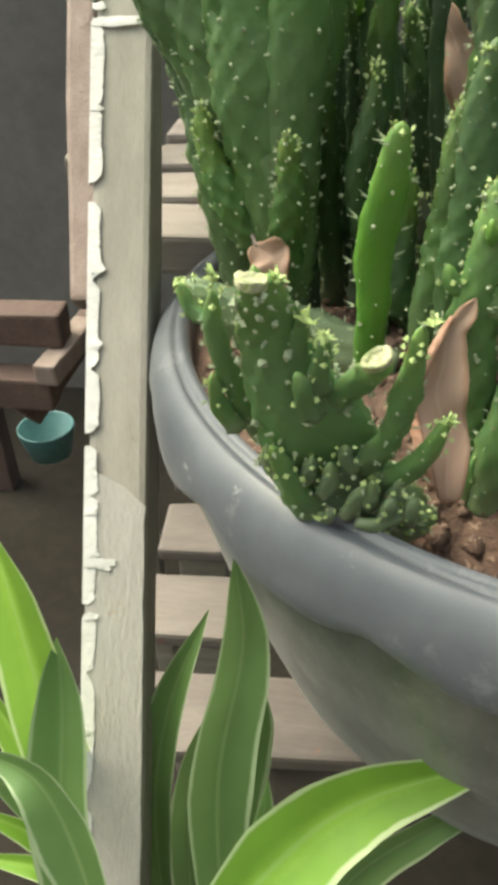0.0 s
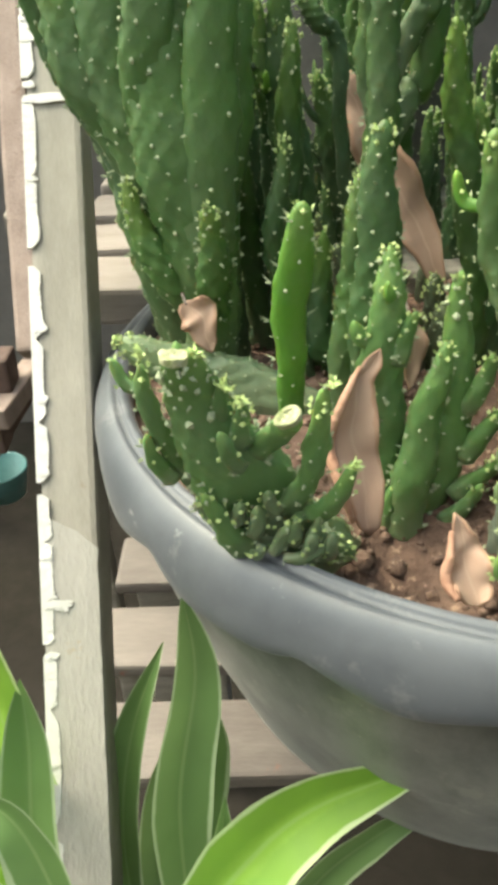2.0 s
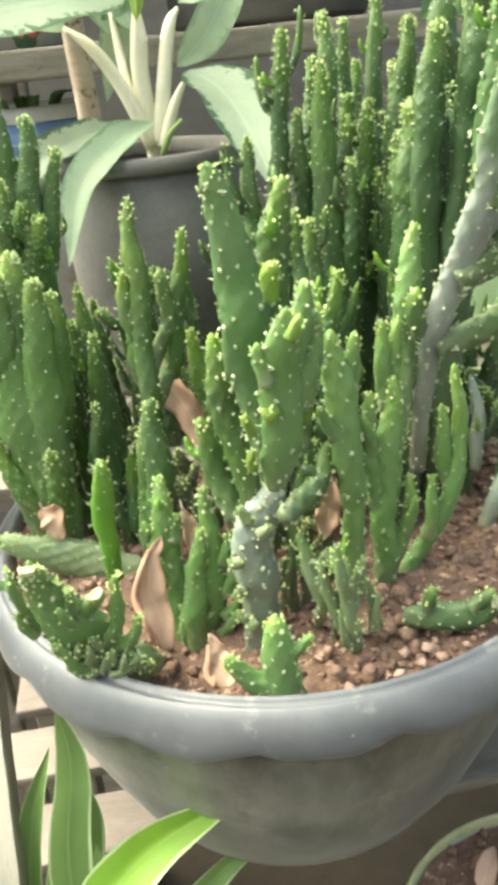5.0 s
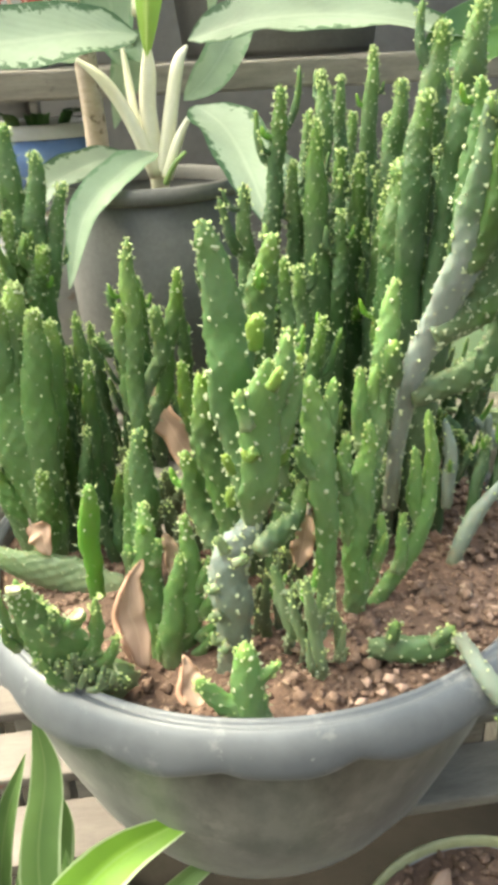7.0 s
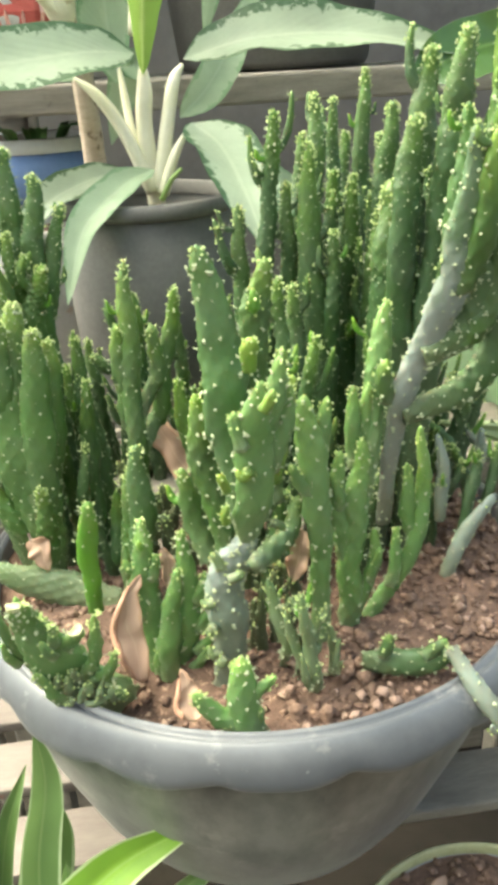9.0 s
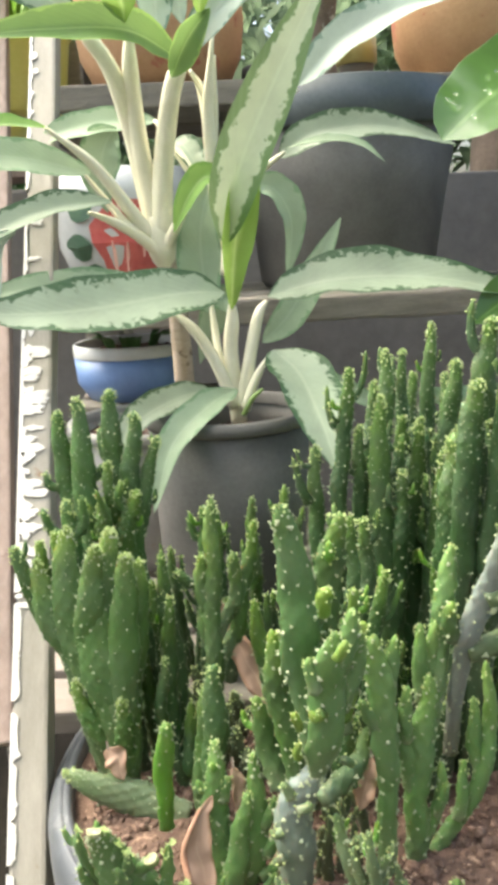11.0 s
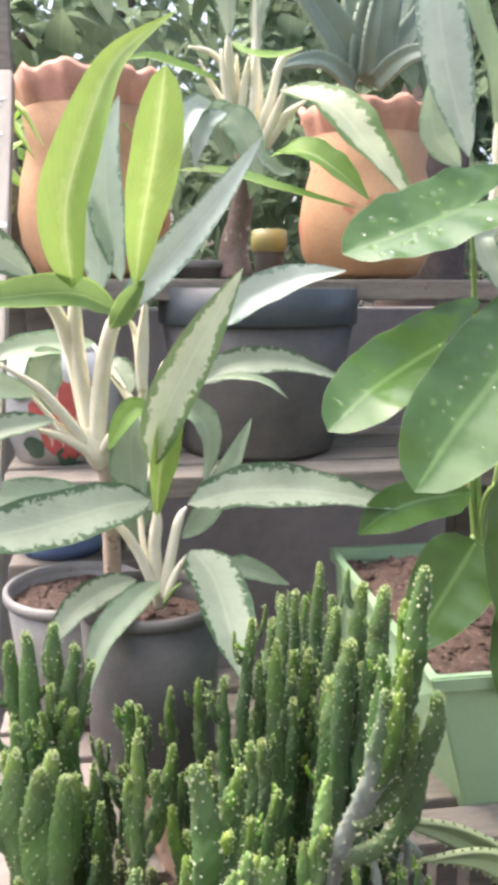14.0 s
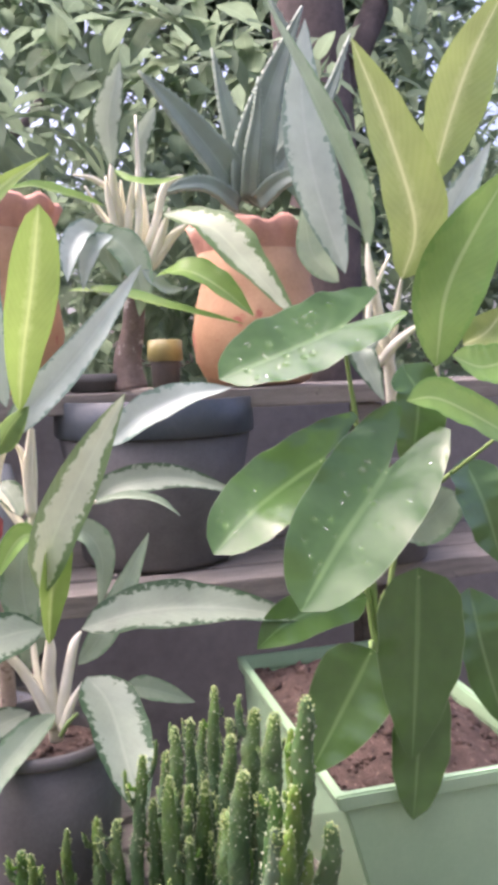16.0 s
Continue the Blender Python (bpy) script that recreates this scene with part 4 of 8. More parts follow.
for nodes in ([(0.0456, 0.206, 0.8716, 0.0028), (0.0563, 0.2045, 0.8626, 0.0042), (0.0687, 0.203, 0.8572, 0.0048), (0.0796, 0.2025, 0.8551, 0.0042), (0.0864, 0.203, 0.8573, 0.0023)], [(0.0548, 0.202, 0.864, 0.0023), (0.0572, 0.2, 0.8705, 0.0027), (0.0581, 0.199, 0.876, 0.0018)], [(0.0617, 0.2, 0.8628, 0.0026), (0.0632, 0.198, 0.8699, 0.003), (0.0633, 0.197, 0.8757, 0.0019)], [(0.0731, 0.2, 0.8598, 0.0026), (0.074, 0.198, 0.8665, 0.0027), (0.0741, 0.197, 0.8715, 0.0016)], [(0.067, 0.198, 0.8575, 0.0023), (0.0699, 0.196, 0.8642, 0.0028), (0.0715, 0.195, 0.868, 0.0018)], [(0.0761, 0.197, 0.8554, 0.0021), (0.0773, 0.195, 0.8622, 0.0027), (0.0783, 0.195, 0.8655, 0.0016)], [(0.0839, 0.199, 0.8547, 0.002), (0.0834, 0.197, 0.8615, 0.0024), (0.0839, 0.197, 0.865, 0.0015)], [(0.0502, 0.203, 0.8671, 0.002), (0.0493, 0.201, 0.8735, 0.0022), (0.0487, 0.2, 0.8776, 0.0015)], [(0.07, 0.197, 0.8564, 0.0018), (0.0775, 0.196, 0.8574, 0.0023), (0.0835, 0.197, 0.8585, 0.0017)],
              [(0.0684, 0.199, 0.8713, 0.0022), (0.0675, 0.197, 0.8784, 0.0023), (0.0671, 0.196, 0.8828, 0.0016)], [(0.064, 0.199, 0.8596, 0.002), (0.0617, 0.197, 0.8583, 0.0021), (0.0602, 0.196, 0.8612, 0.0014)], [(0.0775, 0.198, 0.8616, 0.002), (0.0794, 0.197, 0.8664, 0.0021), (0.0802, 0.196, 0.871, 0.0013)]):
    stem(c, nodes, CACTUS_FOOT, 0.75, shoots=False)
for q in [(0.0374, 0.195, 0.9243), (0.0512, 0.192, 0.9252), (0.0572, 0.193, 0.9157), (0.0611, 0.19, 0.9127), (0.0838, 0.191, 0.9161), (0.0893, 0.19, 0.8923)]:
    rng = random.Random(int(q[0] * 1e5))
    core = bmesh.new()
    bmesh.ops.create_icosphere(core, subdivisions=2, radius=0.0011, matrix=Matrix.Translation(Vector(q)))
    bud = part("bud", core, SPROUT, c, "yellow-green spiny bud")
    for k in range(11):
        a, e = rng.uniform(0, 6.28), rng.uniform(-0.3, 1.4)
        d = Vector((math.cos(a) * math.cos(e), math.sin(a) * math.cos(e), math.sin(e)))
        t1 = d.orthogonal().normalized() * 0.0011
        t2 = d.cross(t1)
        o = Vector(q)
        raw("bud_leaf", [tuple(o + t1), tuple(o - t1 * 0.5 + t2 * 0.8), tuple(o - t1 * 0.5 - t2 * 0.8), tuple(o + d * rng.uniform(0.0022, 0.0036))], [(0, 1, 3), (1, 2, 3), (2, 0, 3), (0, 2, 1)], SPROUT, bud, "", None, False)


def cut_cap(at, normal, along, r, stretch, seed):
    """A dried oblique cut: raised ragged lip round a sunken pale face."""
    nz = Vector(normal).normalized()
    ax = (Vector(along) - nz * nz.dot(Vector(along))).normalized()
    ay = nz.cross(ax)
    verts, faces, n = [], [], 20
    for k, (q, h) in enumerate(((1.05, -0.9), (1.12, 0.0), (0.92, 0.22), (0.66, -0.10), (0.30, -0.16))):
        for i in range(n):
            a = 2 * math.pi * i / n
            w = 1 + 0.22 * noise.noise(Vector((math.cos(a) * 1.5, math.sin(a) * 1.5, seed)))
            j = 0.35 * noise.noise(Vector((math.cos(a) * 2.5 * q, math.sin(a) * 2.5 * q, seed + 4)))
            verts.append(tuple(Vector(at) + (ax * math.cos(a) * stretch + ay * math.sin(a)) * r * q * w + nz * r * (h + (j if k else 0))))
    for k in range(4):
        for i in range(n):
            b, e = k * n + i, k * n + (i + 1) % n
            faces.append((b, e, e + n, b + n))
    faces.append(tuple(range(4 * n, 5 * n)))
    raw("cut_end", verts, faces, CUT_FLESH, c, "pale dried cut end")


cut_cap((0.0724, 0.191, 0.9077), (-0.25, -0.55, 0.8), (0.75, 0, 0.65), 0.0023, 1.5, 1.0)
cut_cap((0.0459, 0.192, 0.9253), (0.15, -0.15, 0.95), (1, 0, 0.15), 0.0023, 1.4, 7.0)

c = thing("cactus", (0.08, 0.26, SOILZ), "single bright green cactus shoot with spines", "cactus", "cactus clumps in the bowl")
stem(c, [(0.0745, 0.262, 0.8648, 0.0048), (0.0743, 0.2609, 0.8797, 0.0052), (0.0743, 0.2598, 0.8936, 0.0057), (0.0749, 0.2588, 0.9083, 0.0064), (0.0766, 0.2577, 0.922, 0.0063), (0.0786, 0.2566, 0.9331, 0.0055), (0.0799, 0.2555, 0.9414, 0.0039)], CACTUS_FRESH, 0.6, True)

cactus((0.11, 0.25, SOILZ), "three small upright cactus stems beside dry leaves",
       [(0.1058, 0.2565, 0.9268, 0.0027), (0.1052, 0.2554, 0.9168, 0.0052), (0.1051, 0.2543, 0.9001, 0.0069), (0.1052, 0.2532, 0.8797, 0.0079), (0.1052, 0.2522, 0.8553, 0.0081), (0.1078, 0.2511, 0.8291, 0.0074), (0.1082, 0.25, 0.7983, 0.0068)],
       [(0.1292, 0.2563, 0.9159, 0.0028), (0.1283, 0.2552, 0.9059, 0.0047), (0.1282, 0.2542, 0.8873, 0.0076), (0.1264, 0.2531, 0.8666, 0.0092), (0.1221, 0.2521, 0.8456, 0.0097), (0.1161, 0.251, 0.824, 0.009), (0.111, 0.25, 0.7977, 0.008)],
       [(0.1215, 0.246, 0.8984, 0.0027), (0.1199, 0.2452, 0.888, 0.0047), (0.1167, 0.2445, 0.8678, 0.0062), (0.1145, 0.2437, 0.8466, 0.0069), (0.1129, 0.243, 0.8242, 0.0065)],
       [(0.1138, 0.249, 0.9064, 0.0025), (0.112, 0.2505, 0.8995, 0.0036), (0.1082, 0.252, 0.889, 0.0039)],
       [(0.0996, 0.247, 0.8881, 0.0022), (0.0998, 0.248, 0.8779, 0.0031), (0.1014, 0.249, 0.8646, 0.0037)],
       [(0.1375, 0.248, 0.8933, 0.0022), (0.136, 0.249, 0.8844, 0.0034), (0.1316, 0.25, 0.8708, 0.004)],
       [(0.143, 0.244, 0.8771, 0.0022), (0.1392, 0.246, 0.8673, 0.0037), (0.1317, 0.248, 0.8531, 0.0046)],
       [(0.142, 0.241, 0.8592, 0.0023), (0.1384, 0.2435, 0.8502, 0.0035), (0.13, 0.246, 0.8386, 0.0044)],
       [(0.1366, 0.24, 0.8482, 0.0023), (0.1339, 0.242, 0.8391, 0.0035), (0.1266, 0.244, 0.8291, 0.0041)],
       [(0.1112, 0.241, 0.8524, 0.0026), (0.108, 0.243, 0.8419, 0.0037), (0.1085, 0.245, 0.827, 0.0044)], material=CACTUS_PAD, rooted=False)

cactus((0.145, 0.178, SOILZ), "tiny three-armed cactus at the bowl's edge",
       [(0.1482, 0.18, 0.8892, 0.0049), (0.1486, 0.1798, 0.8799, 0.0081), (0.1495, 0.1795, 0.8674, 0.0098), (0.15, 0.1795, 0.8528, 0.0107), (0.1503, 0.18, 0.8393, 0.0124)],
       [(0.1656, 0.1785, 0.8747, 0.0029), (0.162, 0.1785, 0.8716, 0.0034), (0.1564, 0.179, 0.8668, 0.0045), (0.1514, 0.1795, 0.8606, 0.0050)],
       [(0.1246, 0.178, 0.8725, 0.0037), (0.1298, 0.178, 0.8649, 0.0055), (0.1376, 0.1785, 0.8554, 0.0068), (0.1461, 0.179, 0.847, 0.0072)],
       [(0.1562, 0.176, 0.859, 0.0022), (0.1553, 0.176, 0.8533, 0.0035), (0.1542, 0.177, 0.8449, 0.0044)],
       [(0.1414, 0.175, 0.8519, 0.0026), (0.1432, 0.1755, 0.8479, 0.0040), (0.1457, 0.177, 0.8423, 0.0046)], material=CACTUS_PAD, rooted=False)

cactus((0.15, 0.21, SOILZ), "tall tapering cactus stems crowded in the middle of the bowl",
       [(0.1772, 0.2348, 1.0678, 0.0038), (0.1751, 0.2345, 1.0585, 0.006), (0.1721, 0.234, 1.0451, 0.0075), (0.169, 0.233, 1.0277, 0.008), (0.1654, 0.231, 1.0058, 0.0078), (0.1619, 0.228, 0.9828, 0.0066)],
       [(0.1855, 0.25, 1.0194, 0.0036), (0.1842, 0.248, 0.9997, 0.0053), (0.1807, 0.245, 0.9675, 0.0063), (0.1761, 0.24, 0.9378, 0.0065)],
       [(0.1397, 0.2365, 1.0048, 0.003), (0.1406, 0.2365, 0.9906, 0.0063), (0.1422, 0.2365, 0.9693, 0.0075), (0.1455, 0.2355, 0.9468, 0.0073), (0.1494, 0.232, 0.9241, 0.0064), (0.1514, 0.228, 0.9058, 0.0056)],
       [(0.1303, 0.245, 0.9605, 0.0037), (0.132, 0.245, 0.9468, 0.0055), (0.1362, 0.243, 0.9252, 0.0066), (0.1412, 0.238, 0.9067, 0.0062)], rooted=False)
c = thing("cactus", (0.15, 0.20, SOILZ), "broad spotted cactus pads on a bent grey stem", "cactus", "cactus clumps in the bowl")
stem(c, [(0.1543, 0.212, 0.9454, 0.004), (0.154, 0.219, 0.9654, 0.005), (0.1534, 0.222, 0.9811, 0.0073), (0.1537, 0.224, 0.9965, 0.0101), (0.153, 0.2245, 1.0116, 0.0119), (0.1517, 0.225, 1.028, 0.0115), (0.1496, 0.226, 1.0452, 0.0096), (0.1482, 0.2265, 1.0616, 0.0079), (0.1468, 0.227, 1.0711, 0.0064), (0.146, 0.2275, 1.0784, 0.0027)], CACTUS_SMOOTH, 0.5, shoots=False)
stem(c, [(0.1586, 0.205, 0.9382, 0.0044), (0.1597, 0.203, 0.9488, 0.0074), (0.161, 0.2, 0.9633, 0.0098), (0.162, 0.198, 0.9796, 0.0104), (0.1627, 0.196, 0.9949, 0.0099), (0.1644, 0.1945, 1.0091, 0.0087), (0.1667, 0.1935, 1.0191, 0.0064), (0.1678, 0.193, 1.0259, 0.0036)], CACTUS_PAD, 0.5, shoots=False)
stem(c, [(0.1641, 0.2, 0.9757, 0.0056), (0.1678, 0.199, 1.0008, 0.0062), (0.1741, 0.198, 1.0203, 0.0053), (0.1766, 0.197, 1.0347, 0.0031)], CACTUS_PAD, 0.75, shoots=False)
stem(c, [(0.1698, 0.203, 0.9765, 0.0051), (0.1768, 0.2015, 1.0002, 0.0055), (0.1808, 0.2, 1.0202, 0.0032)], CACTUS_PAD, 0.75, shoots=False)
stem(c, [(0.1572, 0.193, 0.9937, 0.0039), (0.1547, 0.193, 1.0046, 0.0041), (0.1541, 0.193, 1.0125, 0.0026)], CACTUS_PAD, 0.75, shoots=False)
stem(c, [(0.1661, 0.186, 1.0141, 0.0035), (0.1696, 0.186, 1.0193, 0.0035), (0.1715, 0.186, 1.0236, 0.0023)], CACTUS_LIME, 0.75, shoots=False)
stem(c, [(0.1606, 0.192, 0.9829, 0.0037), (0.1565, 0.192, 0.98, 0.0037), (0.1537, 0.192, 0.9836, 0.0025)], CACTUS_LIME, 0.75, shoots=False)
stem(c, [(0.172, 0.207, 0.9679, 0.005), (0.1754, 0.208, 0.987, 0.0058), (0.1793, 0.209, 1.0033, 0.0057), (0.1828, 0.21, 1.0145, 0.0047), (0.1847, 0.21, 1.0208, 0.0032)], CACTUS_LIME, 0.65, shoots=False)
stem(c, [(0.1645, 0.213, 1.0224, 0.0036), (0.165, 0.212, 1.0301, 0.0055), (0.1653, 0.2105, 1.0365, 0.0061), (0.165, 0.2098, 1.0408, 0.0045)], CACTUS_LIME, 0.8, shoots=False)
stem(c, [(0.1455, 0.228, 0.823, 0.0086), (0.1485, 0.228, 0.8483, 0.01), (0.1494, 0.228, 0.8726, 0.0111), (0.148, 0.228, 0.8932, 0.0114), (0.1518, 0.228, 0.9093, 0.0106), (0.1583, 0.228, 0.9222, 0.0079), (0.1605, 0.228, 0.9328, 0.0038)], CACTUS_BENT, 0.7, shoots=False, cut=True)
stem(c, [(0.1464, 0.222, 0.912, 0.0038), (0.1434, 0.222, 0.9179, 0.0035), (0.1418, 0.222, 0.9215, 0.0023)], CACTUS_FOOT, 0.85, shoots=False)
stem(c, [(0.1486, 0.215, 0.9089, 0.0035), (0.153, 0.215, 0.9121, 0.0035), (0.155, 0.215, 0.9136, 0.0022)], CACTUS_FOOT, 0.85, shoots=False)
stem(c, [(0.141, 0.222, 0.891, 0.0042), (0.1371, 0.222, 0.8903, 0.0039), (0.1345, 0.222, 0.8936, 0.0023)], CACTUS_FOOT, 0.85, shoots=False)
stem(c, [(0.1407, 0.22, 0.8766, 0.004), (0.1371, 0.22, 0.8729, 0.0037), (0.1355, 0.22, 0.8762, 0.0024)], CACTUS_FOOT, 0.85, shoots=False)
stem(c, [(0.1404, 0.22, 0.8589, 0.0038), (0.1368, 0.22, 0.8581, 0.0035), (0.1347, 0.22, 0.863, 0.0024)], CACTUS_FOOT, 0.85, shoots=False)
stem(c, [(0.1444, 0.214, 0.8595, 0.0034), (0.1421, 0.214, 0.8554, 0.0032), (0.1399, 0.214, 0.858, 0.0021)], CACTUS_FOOT, 0.85, shoots=False)
stem(c, [(0.1497, 0.2005, 0.9682, 0.0021), (0.1481, 0.1995, 0.9746, 0.0031), (0.1468, 0.1985, 0.9804, 0.0024)], CACTUS_LIME, 0.8)
stem(c, [(0.1487, 0.2005, 0.952, 0.0025), (0.1469, 0.1995, 0.9571, 0.0028), (0.1484, 0.199, 0.9629, 0.0023)], CACTUS_LIME, 0.8)
stem(c, [(0.1619, 0.212, 0.9183, 0.0059), (0.1743, 0.222, 0.919, 0.0063), (0.1853, 0.232, 0.9253, 0.006), (0.1909, 0.239, 0.9411, 0.0049)], CACTUS, 0.75)
stem(c, [(0.1707, 0.205, 0.9468, 0.0026), (0.1745, 0.204, 0.9447, 0.003), (0.1763, 0.203, 0.9417, 0.0026)], CACTUS, 0.8)

cactus((0.21, 0.24, SOILZ), "knobbly branching cactus beside bare soil",
       [(0.1943, 0.234, 1.0001, 0.0046), (0.1944, 0.2343, 0.9819, 0.0075), (0.1975, 0.2347, 0.9568, 0.0086), (0.2006, 0.235, 0.9254, 0.0075), (0.2017, 0.2353, 0.8966, 0.0063), (0.2013, 0.2357, 0.8648, 0.0061), (0.2007, 0.236, 0.8395, 0.0059)],
       [(0.2061, 0.24, 0.9953, 0.0035), (0.2036, 0.238, 0.9772, 0.0051), (0.199, 0.236, 0.9575, 0.0051)],
       [(0.1848, 0.226, 0.9674, 0.0031), (0.188, 0.229, 0.9581, 0.0038), (0.1947, 0.232, 0.9454, 0.0042)],
       [(0.2246, 0.245, 0.9682, 0.0039), (0.2253, 0.245, 0.9504, 0.0063), (0.2224, 0.245, 0.9228, 0.0077), (0.2206, 0.245, 0.8902, 0.0072), (0.2208, 0.245, 0.8597, 0.007), (0.2207, 0.245, 0.828, 0.0068)],
       [(0.2322, 0.254, 0.9948, 0.0036), (0.2295, 0.252, 0.9734, 0.0059), (0.2289, 0.25, 0.9505, 0.0063), (0.2255, 0.248, 0.9204, 0.0061)],
       [(0.2221, 0.25, 0.9945, 0.0032), (0.2215, 0.249, 0.9742, 0.0049), (0.224, 0.248, 0.9489, 0.0053)],
       [(0.2125, 0.24, 0.9644, 0.0035), (0.2114, 0.2413, 0.9407, 0.0056), (0.215, 0.2427, 0.9128, 0.0054), (0.2188, 0.244, 0.8912, 0.0051)],
       [(0.2075, 0.234, 0.9558, 0.0026), (0.211, 0.237, 0.9417, 0.0033), (0.2133, 0.24, 0.9291, 0.0033)],
       [(0.2338, 0.242, 0.9117, 0.003), (0.2337, 0.243, 0.8916, 0.0041), (0.2282, 0.244, 0.8709, 0.0045), (0.2223, 0.245, 0.8516, 0.0046)],
       [(0.2357, 0.238, 0.9012, 0.0024), (0.2332, 0.2405, 0.8879, 0.0031), (0.2313, 0.243, 0.8769, 0.0031)],
       [(0.2649, 0.262, 0.9632, 0.0031), (0.2653, 0.2597, 0.9367, 0.0045), (0.2657, 0.2573, 0.9087, 0.0049), (0.2578, 0.255, 0.8811, 0.0053), (0.2455, 0.2527, 0.8613, 0.0054), (0.2305, 0.2503, 0.8418, 0.005), (0.2228, 0.248, 0.8249, 0.0047)],
       [(0.2564, 0.258, 0.9431, 0.0031), (0.2579, 0.258, 0.9167, 0.0049), (0.2621, 0.258, 0.8917, 0.005)],
       [(0.25, 0.252, 0.9051, 0.0028), (0.2492, 0.2515, 0.8868, 0.0039), (0.247, 0.251, 0.8663, 0.0043)],
       [(0.2423, 0.262, 1.0363, 0.0036), (0.2397, 0.259, 1.0185, 0.0059), (0.2355, 0.256, 0.9941, 0.0063), (0.2325, 0.253, 0.9657, 0.0063), (0.2294, 0.25, 0.9364, 0.0061)],
       [(0.2329, 0.256, 1.0124, 0.0026), (0.2353, 0.257, 1.0003, 0.0036), (0.2361, 0.258, 0.9882, 0.004)], material=CACTUS_PAD, rooted=False, fingers=False)
cactus((0.18, 0.20, SOILZ), "short rough cactus seedlings on the soil",
       [(0.1817, 0.195, 0.9101, 0.0022), (0.1849, 0.195, 0.8909, 0.0033), (0.1886, 0.195, 0.8578, 0.0036), (0.19, 0.195, 0.8462, 0.0029)],
       [(0.1982, 0.205, 0.882, 0.0021), (0.2007, 0.205, 0.8662, 0.0029), (0.2015, 0.205, 0.8471, 0.003)], [(0.1769, 0.2, 0.8987, 0.0018), (0.1795, 0.2, 0.8807, 0.0028), (0.1837, 0.2, 0.8581, 0.0029)],
       [(0.2035, 0.2, 0.8771, 0.0015), (0.2019, 0.2, 0.8627, 0.0021), (0.2002, 0.2, 0.8516, 0.0022)], [(0.1682, 0.215, 0.9065, 0.0028), (0.1732, 0.213, 0.886, 0.0042), (0.1782, 0.21, 0.8656, 0.0039)], 
       [(0.1926, 0.2, 0.8929, 0.0015), (0.1904, 0.199, 0.8852, 0.0022), (0.1878, 0.198, 0.8757, 0.0022)], [(0.1792, 0.2, 0.9052, 0.0013), (0.1812, 0.199, 0.8971, 0.0018), (0.1835, 0.198, 0.8888, 0.0018)], [(0.1908, 0.192, 0.8674, 0.0015), (0.1896, 0.193, 0.8557, 0.0025)], [(0.1817, 0.19, 0.8742, 0.0015), (0.1839, 0.191, 0.8621, 0.0022), (0.1864, 0.192, 0.8514, 0.0023)], [(0.203, 0.197, 0.8632, 0.0015), (0.2015, 0.198, 0.8532, 0.0023)],
       material=CACTUS_FOOT)

cactus((0.165, 0.244, SOILZ), "thin brownish cactus stems behind the bent grey one",
       [(0.175, 0.245, 0.8889, 0.0023), (0.1759, 0.2443, 0.874, 0.0034), (0.1766, 0.2437, 0.854, 0.0038), (0.1759, 0.243, 0.8317, 0.0036)],
       [(0.1679, 0.24, 0.8841, 0.002), (0.1681, 0.2393, 0.8678, 0.0031), (0.1677, 0.2387, 0.8463, 0.0035), (0.1669, 0.238, 0.8306, 0.0033)],
       [(0.1826, 0.25, 0.8725, 0.002), (0.1824, 0.249, 0.8558, 0.003), (0.1817, 0.248, 0.8336, 0.0033)],
       [(0.1641, 0.246, 0.8721, 0.0023), (0.1641, 0.245, 0.8586, 0.0035), (0.1631, 0.244, 0.8368, 0.0039)],
       [(0.1869, 0.246, 0.8633, 0.0021), (0.1855, 0.245, 0.8482, 0.003), (0.1833, 0.244, 0.8295, 0.0033)],
       [(0.1825, 0.262, 0.8843, 0.0021), (0.1883, 0.26, 0.8767, 0.0033), (0.1933, 0.258, 0.8594, 0.0036), (0.193, 0.256, 0.8359, 0.0037)], material=CACTUS_OLD)

c = thing("cactus", (0.27, 0.24, SOILZ), "thick grey leaning cactus stem with woolly knobs", "cactus", "cactus clumps in the bowl")
stem(c, [(0.2446, 0.262, 0.903, 0.0048), (0.2448, 0.254, 0.9509, 0.0054), (0.2475, 0.246, 0.988, 0.0070), (0.2570, 0.239, 1.0200, 0.0090), (0.2668, 0.231, 1.0585, 0.0098), (0.2689, 0.228, 1.0882, 0.0093), (0.2673, 0.225, 1.1211, 0.0049)], CACTUS_LEAN, 0.6)
stem(c, [(0.2651, 0.236, 1.0472, 0.0053), (0.2617, 0.234, 1.0557, 0.0062), (0.2598, 0.232, 1.0634, 0.0046)], CACTUS, 0.85)
stem(c, [(0.2753, 0.24, 1.0587, 0.0039), (0.2809, 0.24, 1.0635, 0.0047), (0.2854, 0.24, 1.0671, 0.0037)], CACTUS, 0.85)
stem(c, [(0.2758, 0.25, 1.0348, 0.0036), (0.2879, 0.255, 1.0211, 0.0049), (0.2987, 0.26, 1.0098, 0.0041)], CACTUS_DARK, 0.85)
stem(c, [(0.2392, 0.245, 0.9867, 0.0043), (0.2366, 0.243, 0.9998, 0.0056), (0.2372, 0.242, 1.0118, 0.0047)], CACTUS, 0.85)
stem(c, [(0.2698, 0.31, 1.0136, 0.0055), (0.2711, 0.315, 1.0317, 0.0064), (0.2728, 0.32, 1.051, 0.0051)], CACTUS_FRESH, 0.7)

